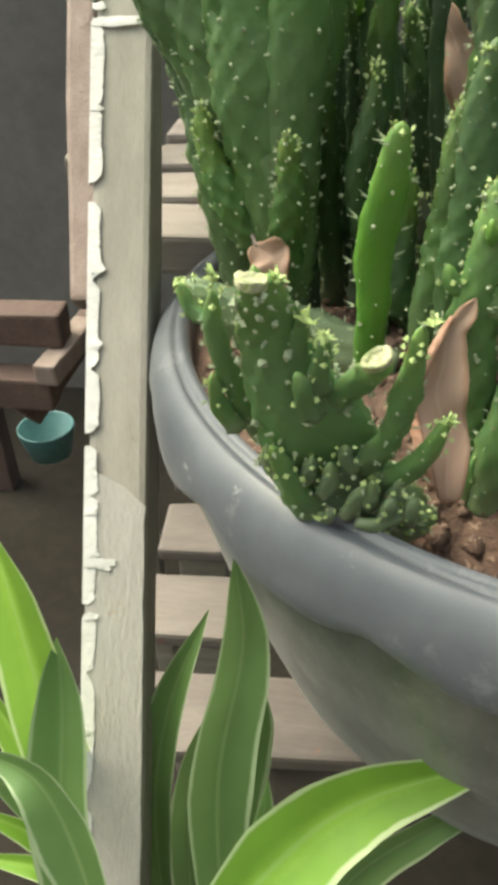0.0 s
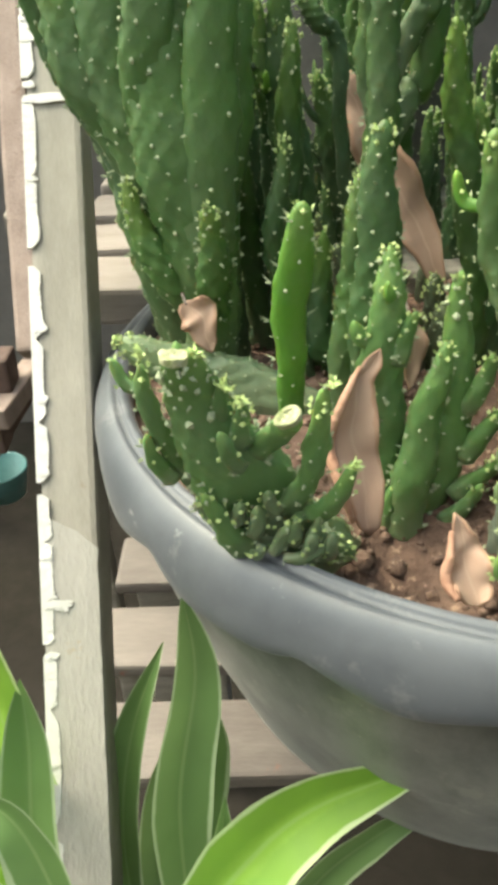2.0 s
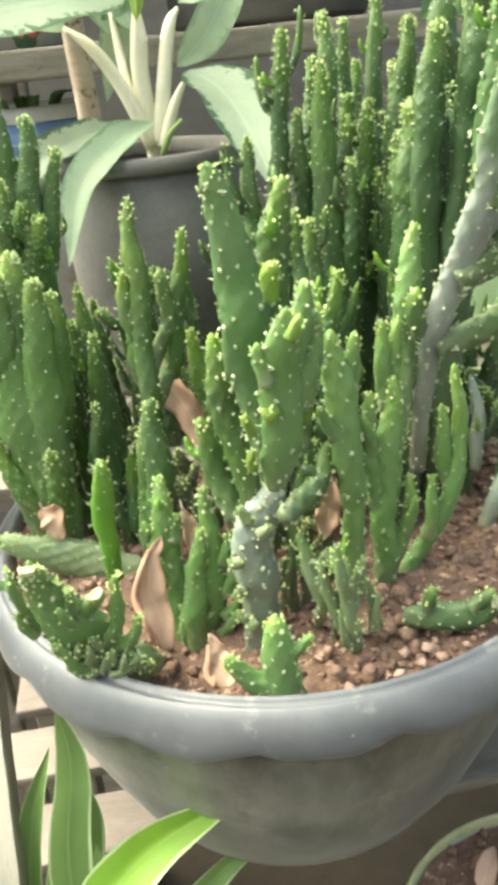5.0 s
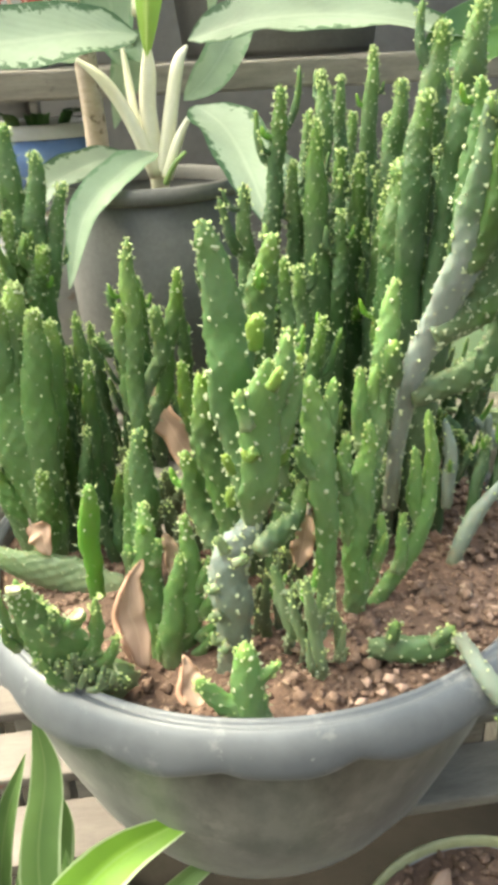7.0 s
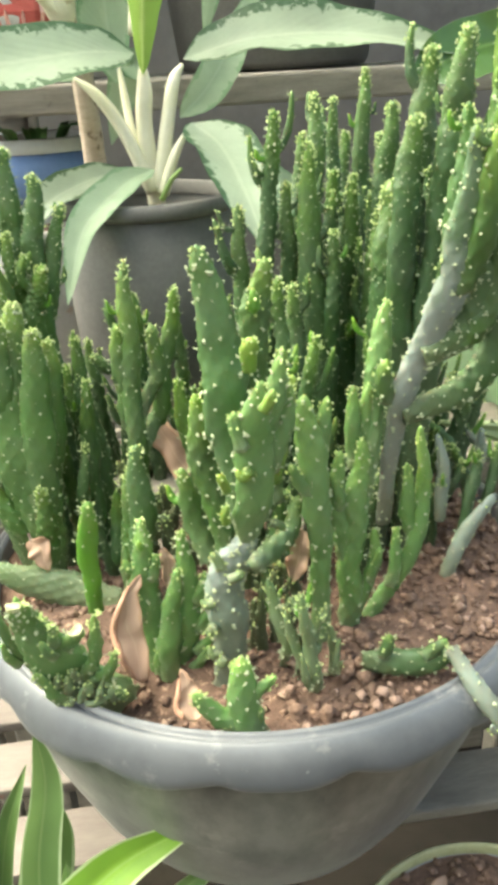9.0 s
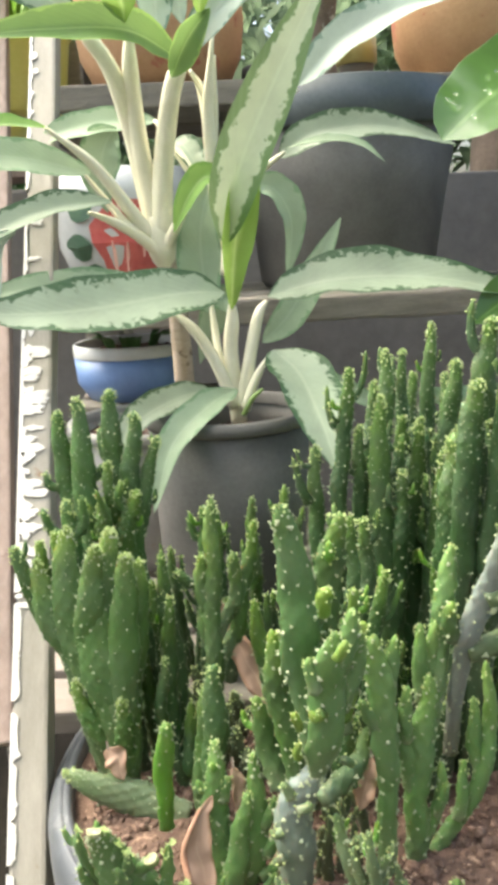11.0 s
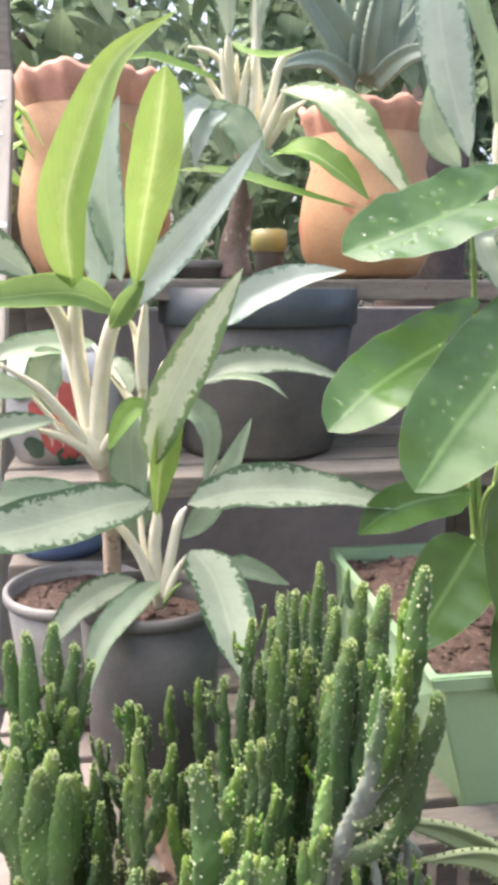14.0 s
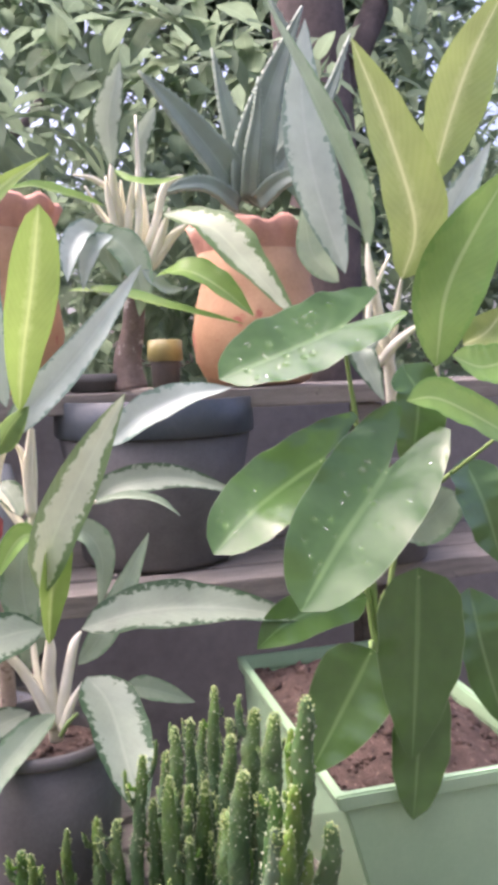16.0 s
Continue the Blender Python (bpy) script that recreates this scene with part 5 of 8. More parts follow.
# the crowded upright stems behind
cactus((0.24, 0.34, SOILZ), "crowded upright cactus columns with pale tips",
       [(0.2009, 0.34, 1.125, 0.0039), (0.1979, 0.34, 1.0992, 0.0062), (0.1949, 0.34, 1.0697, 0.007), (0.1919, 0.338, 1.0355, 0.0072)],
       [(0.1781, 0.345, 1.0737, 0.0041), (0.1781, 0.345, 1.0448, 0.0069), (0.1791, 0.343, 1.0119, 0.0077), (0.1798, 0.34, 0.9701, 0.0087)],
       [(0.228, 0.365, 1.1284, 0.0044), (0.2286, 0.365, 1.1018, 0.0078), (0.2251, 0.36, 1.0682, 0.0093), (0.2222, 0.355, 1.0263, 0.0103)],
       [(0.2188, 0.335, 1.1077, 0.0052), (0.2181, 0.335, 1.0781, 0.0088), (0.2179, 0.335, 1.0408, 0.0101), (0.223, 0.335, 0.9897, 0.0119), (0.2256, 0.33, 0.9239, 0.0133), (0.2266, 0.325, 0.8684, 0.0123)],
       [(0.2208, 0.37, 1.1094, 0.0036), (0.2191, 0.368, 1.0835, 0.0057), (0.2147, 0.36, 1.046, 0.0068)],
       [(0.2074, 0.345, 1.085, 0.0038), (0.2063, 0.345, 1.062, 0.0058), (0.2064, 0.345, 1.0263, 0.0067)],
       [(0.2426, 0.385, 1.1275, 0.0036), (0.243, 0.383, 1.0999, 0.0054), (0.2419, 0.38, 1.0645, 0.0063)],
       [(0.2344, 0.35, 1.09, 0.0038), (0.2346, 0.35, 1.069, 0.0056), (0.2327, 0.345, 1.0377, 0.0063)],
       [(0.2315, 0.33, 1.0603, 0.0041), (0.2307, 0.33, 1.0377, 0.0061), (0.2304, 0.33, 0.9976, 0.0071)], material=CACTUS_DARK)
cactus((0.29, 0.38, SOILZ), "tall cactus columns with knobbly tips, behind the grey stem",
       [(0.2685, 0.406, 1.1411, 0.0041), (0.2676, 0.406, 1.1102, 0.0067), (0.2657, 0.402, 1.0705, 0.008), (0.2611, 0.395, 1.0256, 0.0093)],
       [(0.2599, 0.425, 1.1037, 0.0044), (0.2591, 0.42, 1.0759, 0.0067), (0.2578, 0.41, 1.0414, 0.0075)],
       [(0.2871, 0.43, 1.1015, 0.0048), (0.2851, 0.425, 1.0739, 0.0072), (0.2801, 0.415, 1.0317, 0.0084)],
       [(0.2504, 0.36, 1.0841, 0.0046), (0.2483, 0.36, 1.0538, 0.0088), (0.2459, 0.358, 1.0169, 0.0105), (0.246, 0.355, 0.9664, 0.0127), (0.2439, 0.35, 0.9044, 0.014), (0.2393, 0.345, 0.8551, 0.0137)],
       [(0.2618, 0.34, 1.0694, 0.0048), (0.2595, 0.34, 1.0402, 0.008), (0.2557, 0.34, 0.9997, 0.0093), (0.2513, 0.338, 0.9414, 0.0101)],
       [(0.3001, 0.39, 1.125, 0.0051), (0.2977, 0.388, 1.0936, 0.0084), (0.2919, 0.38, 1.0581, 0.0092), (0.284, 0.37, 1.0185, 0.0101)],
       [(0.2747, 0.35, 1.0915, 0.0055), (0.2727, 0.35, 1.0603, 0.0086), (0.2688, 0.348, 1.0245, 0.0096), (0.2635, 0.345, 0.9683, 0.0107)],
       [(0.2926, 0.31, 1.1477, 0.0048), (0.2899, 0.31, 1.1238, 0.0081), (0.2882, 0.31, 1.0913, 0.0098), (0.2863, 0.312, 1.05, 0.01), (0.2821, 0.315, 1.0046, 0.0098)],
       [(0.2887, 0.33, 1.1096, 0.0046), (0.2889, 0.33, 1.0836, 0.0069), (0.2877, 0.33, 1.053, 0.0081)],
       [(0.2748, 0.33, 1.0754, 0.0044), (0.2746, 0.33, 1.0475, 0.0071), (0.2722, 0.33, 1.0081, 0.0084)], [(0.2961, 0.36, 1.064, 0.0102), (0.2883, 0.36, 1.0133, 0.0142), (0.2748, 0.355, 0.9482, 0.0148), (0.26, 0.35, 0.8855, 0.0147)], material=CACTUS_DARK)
cactus((0.21, 0.29, SOILZ), "slim dark cactus stems below the columns",
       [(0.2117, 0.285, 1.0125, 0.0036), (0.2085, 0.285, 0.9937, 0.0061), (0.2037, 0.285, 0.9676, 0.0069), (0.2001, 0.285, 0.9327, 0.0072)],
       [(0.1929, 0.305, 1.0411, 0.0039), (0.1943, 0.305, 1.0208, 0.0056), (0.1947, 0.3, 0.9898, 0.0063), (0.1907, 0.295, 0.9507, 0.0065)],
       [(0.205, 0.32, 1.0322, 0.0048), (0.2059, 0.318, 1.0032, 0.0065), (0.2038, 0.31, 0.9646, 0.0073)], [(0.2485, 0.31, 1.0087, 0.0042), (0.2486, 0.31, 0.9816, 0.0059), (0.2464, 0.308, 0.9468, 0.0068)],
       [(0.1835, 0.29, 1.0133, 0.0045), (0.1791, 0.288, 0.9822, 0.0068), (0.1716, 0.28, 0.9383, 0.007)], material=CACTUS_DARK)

# middle left
cactus((0.11, 0.31, SOILZ), "slender forked cactus stems in front of the black pot",
       [(0.1107, 0.309, 1.0555, 0.0033), (0.1096, 0.307, 1.0326, 0.0054), (0.1088, 0.305, 1.0049, 0.0063), (0.1085, 0.303, 0.9761, 0.0065), (0.1066, 0.301, 0.9419, 0.0068), (0.1041, 0.299, 0.8984, 0.0077), (0.1026, 0.297, 0.8532, 0.0082), (0.1046, 0.298, 0.835, 0.0082)],
       [(0.1017, 0.305, 1.0218, 0.0039), (0.1026, 0.306, 1.0056, 0.0062), (0.1054, 0.306, 0.9857, 0.0063), (0.1028, 0.306, 0.9682, 0.0049), (0.1062, 0.306, 0.9521, 0.0041)],
       [(0.1354, 0.32, 1.0347, 0.0034), (0.1325, 0.32, 1.0152, 0.0051), (0.1271, 0.318, 0.9896, 0.0058), (0.1211, 0.315, 0.9634, 0.0063), (0.1179, 0.314, 0.9582, 0.006), (0.1087, 0.306, 0.9401, 0.0051)],
       [(0.1219, 0.315, 1.0174, 0.0047), (0.1229, 0.315, 1.001, 0.0057), (0.1229, 0.312, 0.9853, 0.0054), (0.1186, 0.311, 0.9789, 0.0049), (0.1102, 0.307, 0.9629, 0.004)],
       [(0.1333, 0.325, 0.979, 0.0039), (0.1358, 0.323, 0.9614, 0.0057), (0.1405, 0.321, 0.9373, 0.0066), (0.1448, 0.319, 0.9117, 0.007), (0.1479, 0.317, 0.8846, 0.0067), (0.1489, 0.315, 0.8431, 0.0065), (0.1509, 0.316, 0.835, 0.0065)],
       [(0.107, 0.29, 0.9563, 0.0053), (0.1062, 0.29, 0.9333, 0.008), (0.1059, 0.29, 0.9035, 0.0089), (0.1037, 0.287, 0.8765, 0.0082), (0.1057, 0.288, 0.835, 0.0082)],
       [(0.0998, 0.295, 0.9387, 0.0042), (0.0988, 0.295, 0.9167, 0.0066), (0.099, 0.295, 0.8936, 0.0074), (0.0954, 0.29, 0.87, 0.0074), (0.0974, 0.291, 0.835, 0.0074)], rooted=False, fingers=False)
cactus((0.07, 0.34, SOILZ), "dark cactus stems at the bowl's left",
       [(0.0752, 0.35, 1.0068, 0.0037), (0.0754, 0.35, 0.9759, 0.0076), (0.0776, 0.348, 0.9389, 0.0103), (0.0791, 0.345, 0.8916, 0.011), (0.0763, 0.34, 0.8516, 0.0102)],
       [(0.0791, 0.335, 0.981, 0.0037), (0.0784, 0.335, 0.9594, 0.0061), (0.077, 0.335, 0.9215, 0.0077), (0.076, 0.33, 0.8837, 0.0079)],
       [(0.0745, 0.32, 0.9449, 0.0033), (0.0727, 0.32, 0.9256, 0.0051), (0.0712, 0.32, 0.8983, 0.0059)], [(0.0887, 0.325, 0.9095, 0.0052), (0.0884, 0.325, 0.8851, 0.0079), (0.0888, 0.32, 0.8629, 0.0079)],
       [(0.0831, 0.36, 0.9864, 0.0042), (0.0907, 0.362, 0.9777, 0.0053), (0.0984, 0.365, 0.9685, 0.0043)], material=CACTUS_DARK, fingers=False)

# far left clump
cactus((0.04, 0.36, SOILZ), "many-fingered cactus clump by the white post",
       [(0.0106, 0.385, 1.097, 0.0051), (0.0112, 0.385, 1.0661, 0.0079), (0.0168, 0.383, 1.0245, 0.0092), (0.023, 0.38, 0.9824, 0.0101)],
       [(0.0245, 0.378, 1.1062, 0.0054), (0.026, 0.377, 1.0725, 0.0086), (0.0286, 0.375, 1.0275, 0.0107), (0.0317, 0.373, 0.9813, 0.012)],
       [(0.0469, 0.385, 1.1101, 0.0051), (0.0452, 0.385, 1.0816, 0.0079), (0.0469, 0.383, 1.0447, 0.0092), (0.0512, 0.38, 1.0075, 0.0101)],
       [(0.0622, 0.375, 1.0955, 0.0046), (0.0595, 0.375, 1.0681, 0.007), (0.054, 0.376, 1.0305, 0.0087)],
       [(0.0752, 0.38, 1.0761, 0.0039), (0.0689, 0.38, 1.0536, 0.0059), (0.0612, 0.378, 1.0252, 0.0076), (0.0534, 0.376, 0.9964, 0.01)],
       [(0.0417, 0.372, 1.0648, 0.0031), (0.0422, 0.373, 1.0446, 0.0047), (0.0453, 0.374, 1.0189, 0.0059)],
       [(0.0606, 0.368, 1.0452, 0.0043), (0.0567, 0.369, 1.0271, 0.0067), (0.0517, 0.37, 1.0036, 0.0079)],
       [(0.0365, 0.365, 1.0377, 0.0035), (0.0378, 0.366, 1.0186, 0.0051), (0.0412, 0.367, 1.0012, 0.0059)], material=CACTUS)
cactus((0.03, 0.33, SOILZ), "broad cactus with finger-like tips leaning outward",
       [(-0.015, 0.335, 1.0206, 0.0048), (-0.009, 0.338, 0.9928, 0.0071), (0.0002, 0.34, 0.9646, 0.0087), (0.0137, 0.342, 0.9397, 0.0115)],
       [(-0.0022, 0.345, 1.0194, 0.0041), (0.0001, 0.345, 0.9949, 0.0061), (0.0069, 0.345, 0.9635, 0.0077)],
       [(0.0169, 0.35, 1.0442, 0.0049), (0.0175, 0.35, 1.0143, 0.008), (0.0175, 0.349, 0.9776, 0.01), (0.0209, 0.348, 0.9442, 0.0116)],
       [(0.0096, 0.34, 1.0281, 0.0033), (0.0112, 0.341, 1.0067, 0.0049), (0.0139, 0.342, 0.9775, 0.0064)])
c = thing("cactus", (0.045, 0.32, SOILZ), "broad fan-shaped cactus pad with blunt yellow-green finger tips", "cactus", "cactus clumps in the bowl")
stem(c, [(0.0427, 0.318, 0.85, 0.0111), (0.0443, 0.3193, 0.8825, 0.0138), (0.0425, 0.3205, 0.9101, 0.0176), (0.0385, 0.3217, 0.9386, 0.0205), (0.0362, 0.323, 0.965, 0.0175), (0.0384, 0.3243, 0.9913, 0.0136), (0.0419, 0.3255, 1.0107, 0.0106), (0.0445, 0.3267, 1.0253, 0.0083), (0.0459, 0.328, 1.0332, 0.0052)], CACTUS_FAN, 0.55, shoots=False)
stem(c, [(0.0414, 0.324, 0.9033, 0.0105), (0.0344, 0.3228, 0.9361, 0.0135), (0.031, 0.3216, 0.9658, 0.0124), (0.0329, 0.3204, 0.9924, 0.0102), (0.0356, 0.3192, 1.0129, 0.0083), (0.0373, 0.318, 1.0253, 0.0048)], CACTUS_FAN, 0.55, shoots=False)
stem(c, [(0.0458, 0.316, 0.8953, 0.0098), (0.0481, 0.3156, 0.9273, 0.0123), (0.051, 0.3152, 0.9612, 0.0117), (0.0544, 0.3148, 0.9917, 0.0098), (0.0554, 0.3144, 1.009, 0.0077), (0.0564, 0.314, 1.0206, 0.0048)], CACTUS_FAN, 0.55, shoots=False)
stem(c, [(0.0404, 0.328, 0.9072, 0.0093), (0.0266, 0.3292, 0.9372, 0.0155), (0.0188, 0.3304, 0.9669, 0.0155), (0.0172, 0.3316, 0.9939, 0.0127), (0.0174, 0.3328, 1.0168, 0.0102), (0.0181, 0.334, 1.0334, 0.0052)], CACTUS_FAN, 0.55, shoots=False)
stem(c, [(0.0337, 0.334, 0.9163, 0.0093), (0.0163, 0.3335, 0.9443, 0.0131), (0.0049, 0.333, 0.9697, 0.0126), (-0.0001, 0.3325, 0.9928, 0.01), (-0.0023, 0.332, 1.0111, 0.0048)], CACTUS_FAN, 0.55, shoots=False)
stem(c, [(0.0456, 0.33, 0.9002, 0.0082), (0.0535, 0.331, 0.9418, 0.0108), (0.0585, 0.332, 0.9726, 0.0092), (0.0606, 0.333, 0.9947, 0.0072), (0.0611, 0.334, 1.0077, 0.0044)], CACTUS_FAN, 0.55, shoots=False)
stem(c, [(0.0433, 0.322, 0.8806, 0.0083), (0.0308, 0.321, 0.8911, 0.0081), (0.025, 0.32, 0.9039, 0.0073), (0.02, 0.319, 0.9188, 0.006), (0.0167, 0.318, 0.9339, 0.0044)], CACTUS_FAN, 0.8, shoots=False)
stem(c, [(0.0437, 0.318, 0.8499, 0.0072), (0.0456, 0.3145, 0.879, 0.0075), (0.0474, 0.311, 0.9003, 0.0075), (0.0474, 0.3075, 0.9152, 0.0064), (0.0477, 0.304, 0.9268, 0.0043)], CACTUS_FAN, 0.8, shoots=False)

# paler stems round the grey one, seen from above
cactus((0.29, 0.24, SOILZ), "thin pale-spotted cactus stems beside the grey stem",
       [(0.2929, 0.227, 1.2019, 0.006), (0.2911, 0.228, 1.1747, 0.0079), (0.2879, 0.23, 1.1321, 0.0087), (0.2834, 0.235, 1.0864, 0.0093), (0.2817, 0.24, 1.0427, 0.0095), (0.2724, 0.2390, 1.0227, 0.0081), (0.2552, 0.2381, 1.0127, 0.0066)],
       [(0.2895, 0.25, 1.1711, 0.0048), (0.291, 0.25, 1.1413, 0.0068), (0.2891, 0.25, 1.1052, 0.0076), (0.2848, 0.25, 1.0688, 0.0084), (0.2769, 0.2419, 1.0488, 0.0071), (0.2622, 0.2338, 1.0388, 0.0059)],
       [(0.2826, 0.222, 1.1463, 0.005), (0.2829, 0.224, 1.1242, 0.0065), (0.2809, 0.228, 1.095, 0.0073), (0.2761, 0.2292, 1.0750, 0.0062), (0.2673, 0.2303, 1.0650, 0.0051)],
       [(0.2786, 0.22, 1.1212, 0.005), (0.2769, 0.222, 1.0991, 0.0068), (0.2748, 0.226, 1.0733, 0.0073), (0.2707, 0.2296, 1.0533, 0.0062), (0.2632, 0.2332, 1.0433, 0.0051)],
       [(0.293, 0.235, 1.0953, 0.0048), (0.2917, 0.236, 1.0727, 0.0075), (0.2877, 0.24, 1.0419, 0.0083), (0.2762, 0.2391, 1.0219, 0.0071), (0.2549, 0.2382, 1.0119, 0.0058)],
       [(0.3145, 0.25, 1.1004, 0.0065), (0.3129, 0.25, 1.0778, 0.0085), (0.3053, 0.25, 1.0453, 0.0093), (0.2957, 0.25, 1.0083, 0.0098), (0.2789, 0.2477, 0.9883, 0.0083), (0.2477, 0.2455, 0.9783, 0.0069)],
       [(0.2795, 0.26, 1.1274, 0.0054), (0.279, 0.26, 1.1008, 0.0077), (0.2761, 0.26, 1.0636, 0.0093), (0.2708, 0.2473, 1.0436, 0.0079), (0.2609, 0.2345, 1.0336, 0.0065)], rooted=False)
cactus((0.31, 0.40, SOILZ), "green cactus columns with woolly crests",
       [(0.2839, 0.33, 1.1512, 0.0064), (0.2818, 0.33, 1.1218, 0.0104), (0.2797, 0.33, 1.0805, 0.0122), (0.2763, 0.33, 1.0291, 0.0132)],
       [(0.2921, 0.3, 1.1583, 0.0074), (0.2889, 0.3, 1.1304, 0.0107), (0.285, 0.3, 1.0868, 0.0125), (0.2801, 0.3, 1.0334, 0.013)],
       [(0.2668, 0.3, 1.1195, 0.007), (0.2652, 0.3, 1.0934, 0.0099), (0.2627, 0.3, 1.0536, 0.0112)], [(0.2691, 0.35, 1.1233, 0.0058), (0.2668, 0.35, 1.0905, 0.009), (0.2645, 0.35, 1.0475, 0.0108)],
       [(0.2976, 0.36, 1.102, 0.0064), (0.2969, 0.36, 1.0679, 0.0101), (0.2933, 0.36, 1.0187, 0.0116)], [(0.2588, 0.31, 1.0887, 0.0126), (0.2589, 0.31, 1.0526, 0.0148), (0.2589, 0.31, 1.0065, 0.0163)], material=CACTUS_DARK)


def thicket(count, seed):
    """Mostly darker stems standing close together below the taller ones."""
    rng = random.Random(seed)
    t = thing("cactus", (0.2, 0.36, SOILZ), "thicket of mostly dark cactus stems in the bowl's middle", "cactus", "cactus clumps in the bowl")
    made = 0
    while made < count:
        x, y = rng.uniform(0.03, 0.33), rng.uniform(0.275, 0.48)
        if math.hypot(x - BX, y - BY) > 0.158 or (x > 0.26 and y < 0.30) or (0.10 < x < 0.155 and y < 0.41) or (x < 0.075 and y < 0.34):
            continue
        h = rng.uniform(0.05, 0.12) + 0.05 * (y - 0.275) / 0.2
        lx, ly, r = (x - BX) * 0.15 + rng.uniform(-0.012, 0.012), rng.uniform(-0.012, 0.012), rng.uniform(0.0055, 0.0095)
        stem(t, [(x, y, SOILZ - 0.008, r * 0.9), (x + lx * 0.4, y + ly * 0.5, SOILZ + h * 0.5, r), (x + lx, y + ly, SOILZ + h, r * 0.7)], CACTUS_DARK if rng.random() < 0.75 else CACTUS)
        made += 1


thicket(46, 77)
row_rng = random.Random(9)
t = thing("cactus", (0.105, 0.335, SOILZ), "short brownish old cactus stumps between the taller stems", "cactus", "cactus clumps in the bowl")
for k in range(26):
    x, y = row_rng.uniform(0.086, 0.150), row_rng.uniform(0.312, 0.40)
    h, r, lean = row_rng.uniform(0.022, 0.045), row_rng.uniform(0.0042, 0.0068), row_rng.uniform(-0.008, 0.008)
    stem(t, [(x, y, SOILZ - 0.008, r * 0.9), (x + lean * 0.4, y, SOILZ + h * 0.5, r), (x + lean, y + 0.003, SOILZ + h, r * 0.7)], CACTUS_OLD, shoots=False)
t = thing("cactus", (0.12, 0.45, SOILZ), "row of short dark cactus stems along the bowl's far edge", "cactus", "cactus clumps in the bowl")
for k in range(15):
    x, y = 0.062 + 0.0075 * k + row_rng.uniform(-0.003, 0.003), row_rng.uniform(0.425, 0.462)
    h, r, lean = row_rng.uniform(0.045, 0.085), row_rng.uniform(0.0050, 0.0075), row_rng.uniform(-0.008, 0.008)
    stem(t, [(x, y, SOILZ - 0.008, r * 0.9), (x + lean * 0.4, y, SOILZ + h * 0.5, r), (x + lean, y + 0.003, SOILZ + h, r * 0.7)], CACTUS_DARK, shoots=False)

# fallen bits and right-hand side of the bowl
c = thing("cactus_cutting", (0.29, 0.21, SOILZ), "half-buried old cactus cutting lying on the soil", "cactus", "cactus clumps in the bowl")
stem(c, [(0.219, 0.207, 0.8511, 0.0055), (0.2338, 0.2, 0.8539, 0.0093), (0.2509, 0.196, 0.8539, 0.0098), (0.2637, 0.194, 0.8588, 0.0059)], CACTUS, 0.7)
stem(c, [(0.2268, 0.198, 0.8605, 0.0038), (0.2286, 0.197, 0.8692, 0.0044), (0.2295, 0.197, 0.8756, 0.0029)], CACTUS, 0.8)
stem(c, [(0.2483, 0.194, 0.8605, 0.0041), (0.255, 0.193, 0.8677, 0.0044), (0.2596, 0.193, 0.8714, 0.0029)], CACTUS, 0.8)
c = thing("cactus_cutting", (0.33, 0.20, SOILZ), "pale dry cactus cutting hanging over the lip", "cactus", "cactus clumps in the bowl")
stem(c, [(0.2605, 0.19, 0.8674, 0.0041), (0.2681, 0.178, 0.8562, 0.0052), (0.277, 0.168, 0.8433, 0.0057), (0.2869, 0.16, 0.8285, 0.0048)], CACTUS_GREY, 0.8)
c = thing("cactus", (0.32, 0.27, SOILZ), "pale bristly cactus seedlings at the bowl's far side", "cactus", "cactus clumps in the bowl")
stem(c, [(0.2883, 0.27, 0.8527, 0.0052), (0.3023, 0.275, 0.8804, 0.0058), (0.3201, 0.28, 0.9031, 0.0048)], CACTUS_GREY, 0.8)
stem(c, [(0.2987, 0.28, 0.8614, 0.0042), (0.3101, 0.29, 0.9028, 0.0062), (0.3153, 0.295, 0.9268, 0.0041)], CACTUS_DARK, 0.8)
stem(c, [(0.2901, 0.29, 0.8811, 0.0042), (0.2935, 0.295, 0.9099, 0.0052), (0.2897, 0.3, 0.9384, 0.0034)], CACTUS_GREY, 0.8)
stem(c, [(0.316, 0.29, 0.878, 0.0043), (0.3246, 0.295, 0.9064, 0.0052), (0.3301, 0.3, 0.9267, 0.0035)], CACTUS_DARK, 0.8)
stem(c, [(0.2884, 0.3, 0.8499, 0.0048), (0.289, 0.3, 0.8775, 0.0054), (0.2867, 0.3, 0.9041, 0.0035)], CACTUS_DARK, 0.8)
stem(c, [(0.2826, 0.31, 0.8442, 0.0045), (0.2858, 0.31, 0.8657, 0.0052), (0.2858, 0.31, 0.8867, 0.0033)], CACTUS_GREY, 0.8)
stem(c, [(0.3159, 0.31, 0.8874, 0.0047), (0.3111, 0.31, 0.9063, 0.0054), (0.3035, 0.31, 0.9249, 0.0035)], CACTUS_DARK, 0.8)
stem(c, [(0.3279, 0.33, 0.8882, 0.0045), (0.3317, 0.33, 0.9067, 0.0052), (0.3322, 0.33, 0.9249, 0.0033)], CACTUS_GREY, 0.8)
stem(c, [(0.3237, 0.34, 0.8922, 0.0057), (0.312, 0.34, 0.9103, 0.0064), (0.2976, 0.34, 0.9281, 0.0044)], CACTUS_DARK, 0.8)
stem(c, [(0.3484, 0.35, 0.889, 0.0051), (0.3407, 0.35, 0.9006, 0.0058), (0.33, 0.35, 0.9123, 0.0038)], CACTUS_GREY, 0.8)
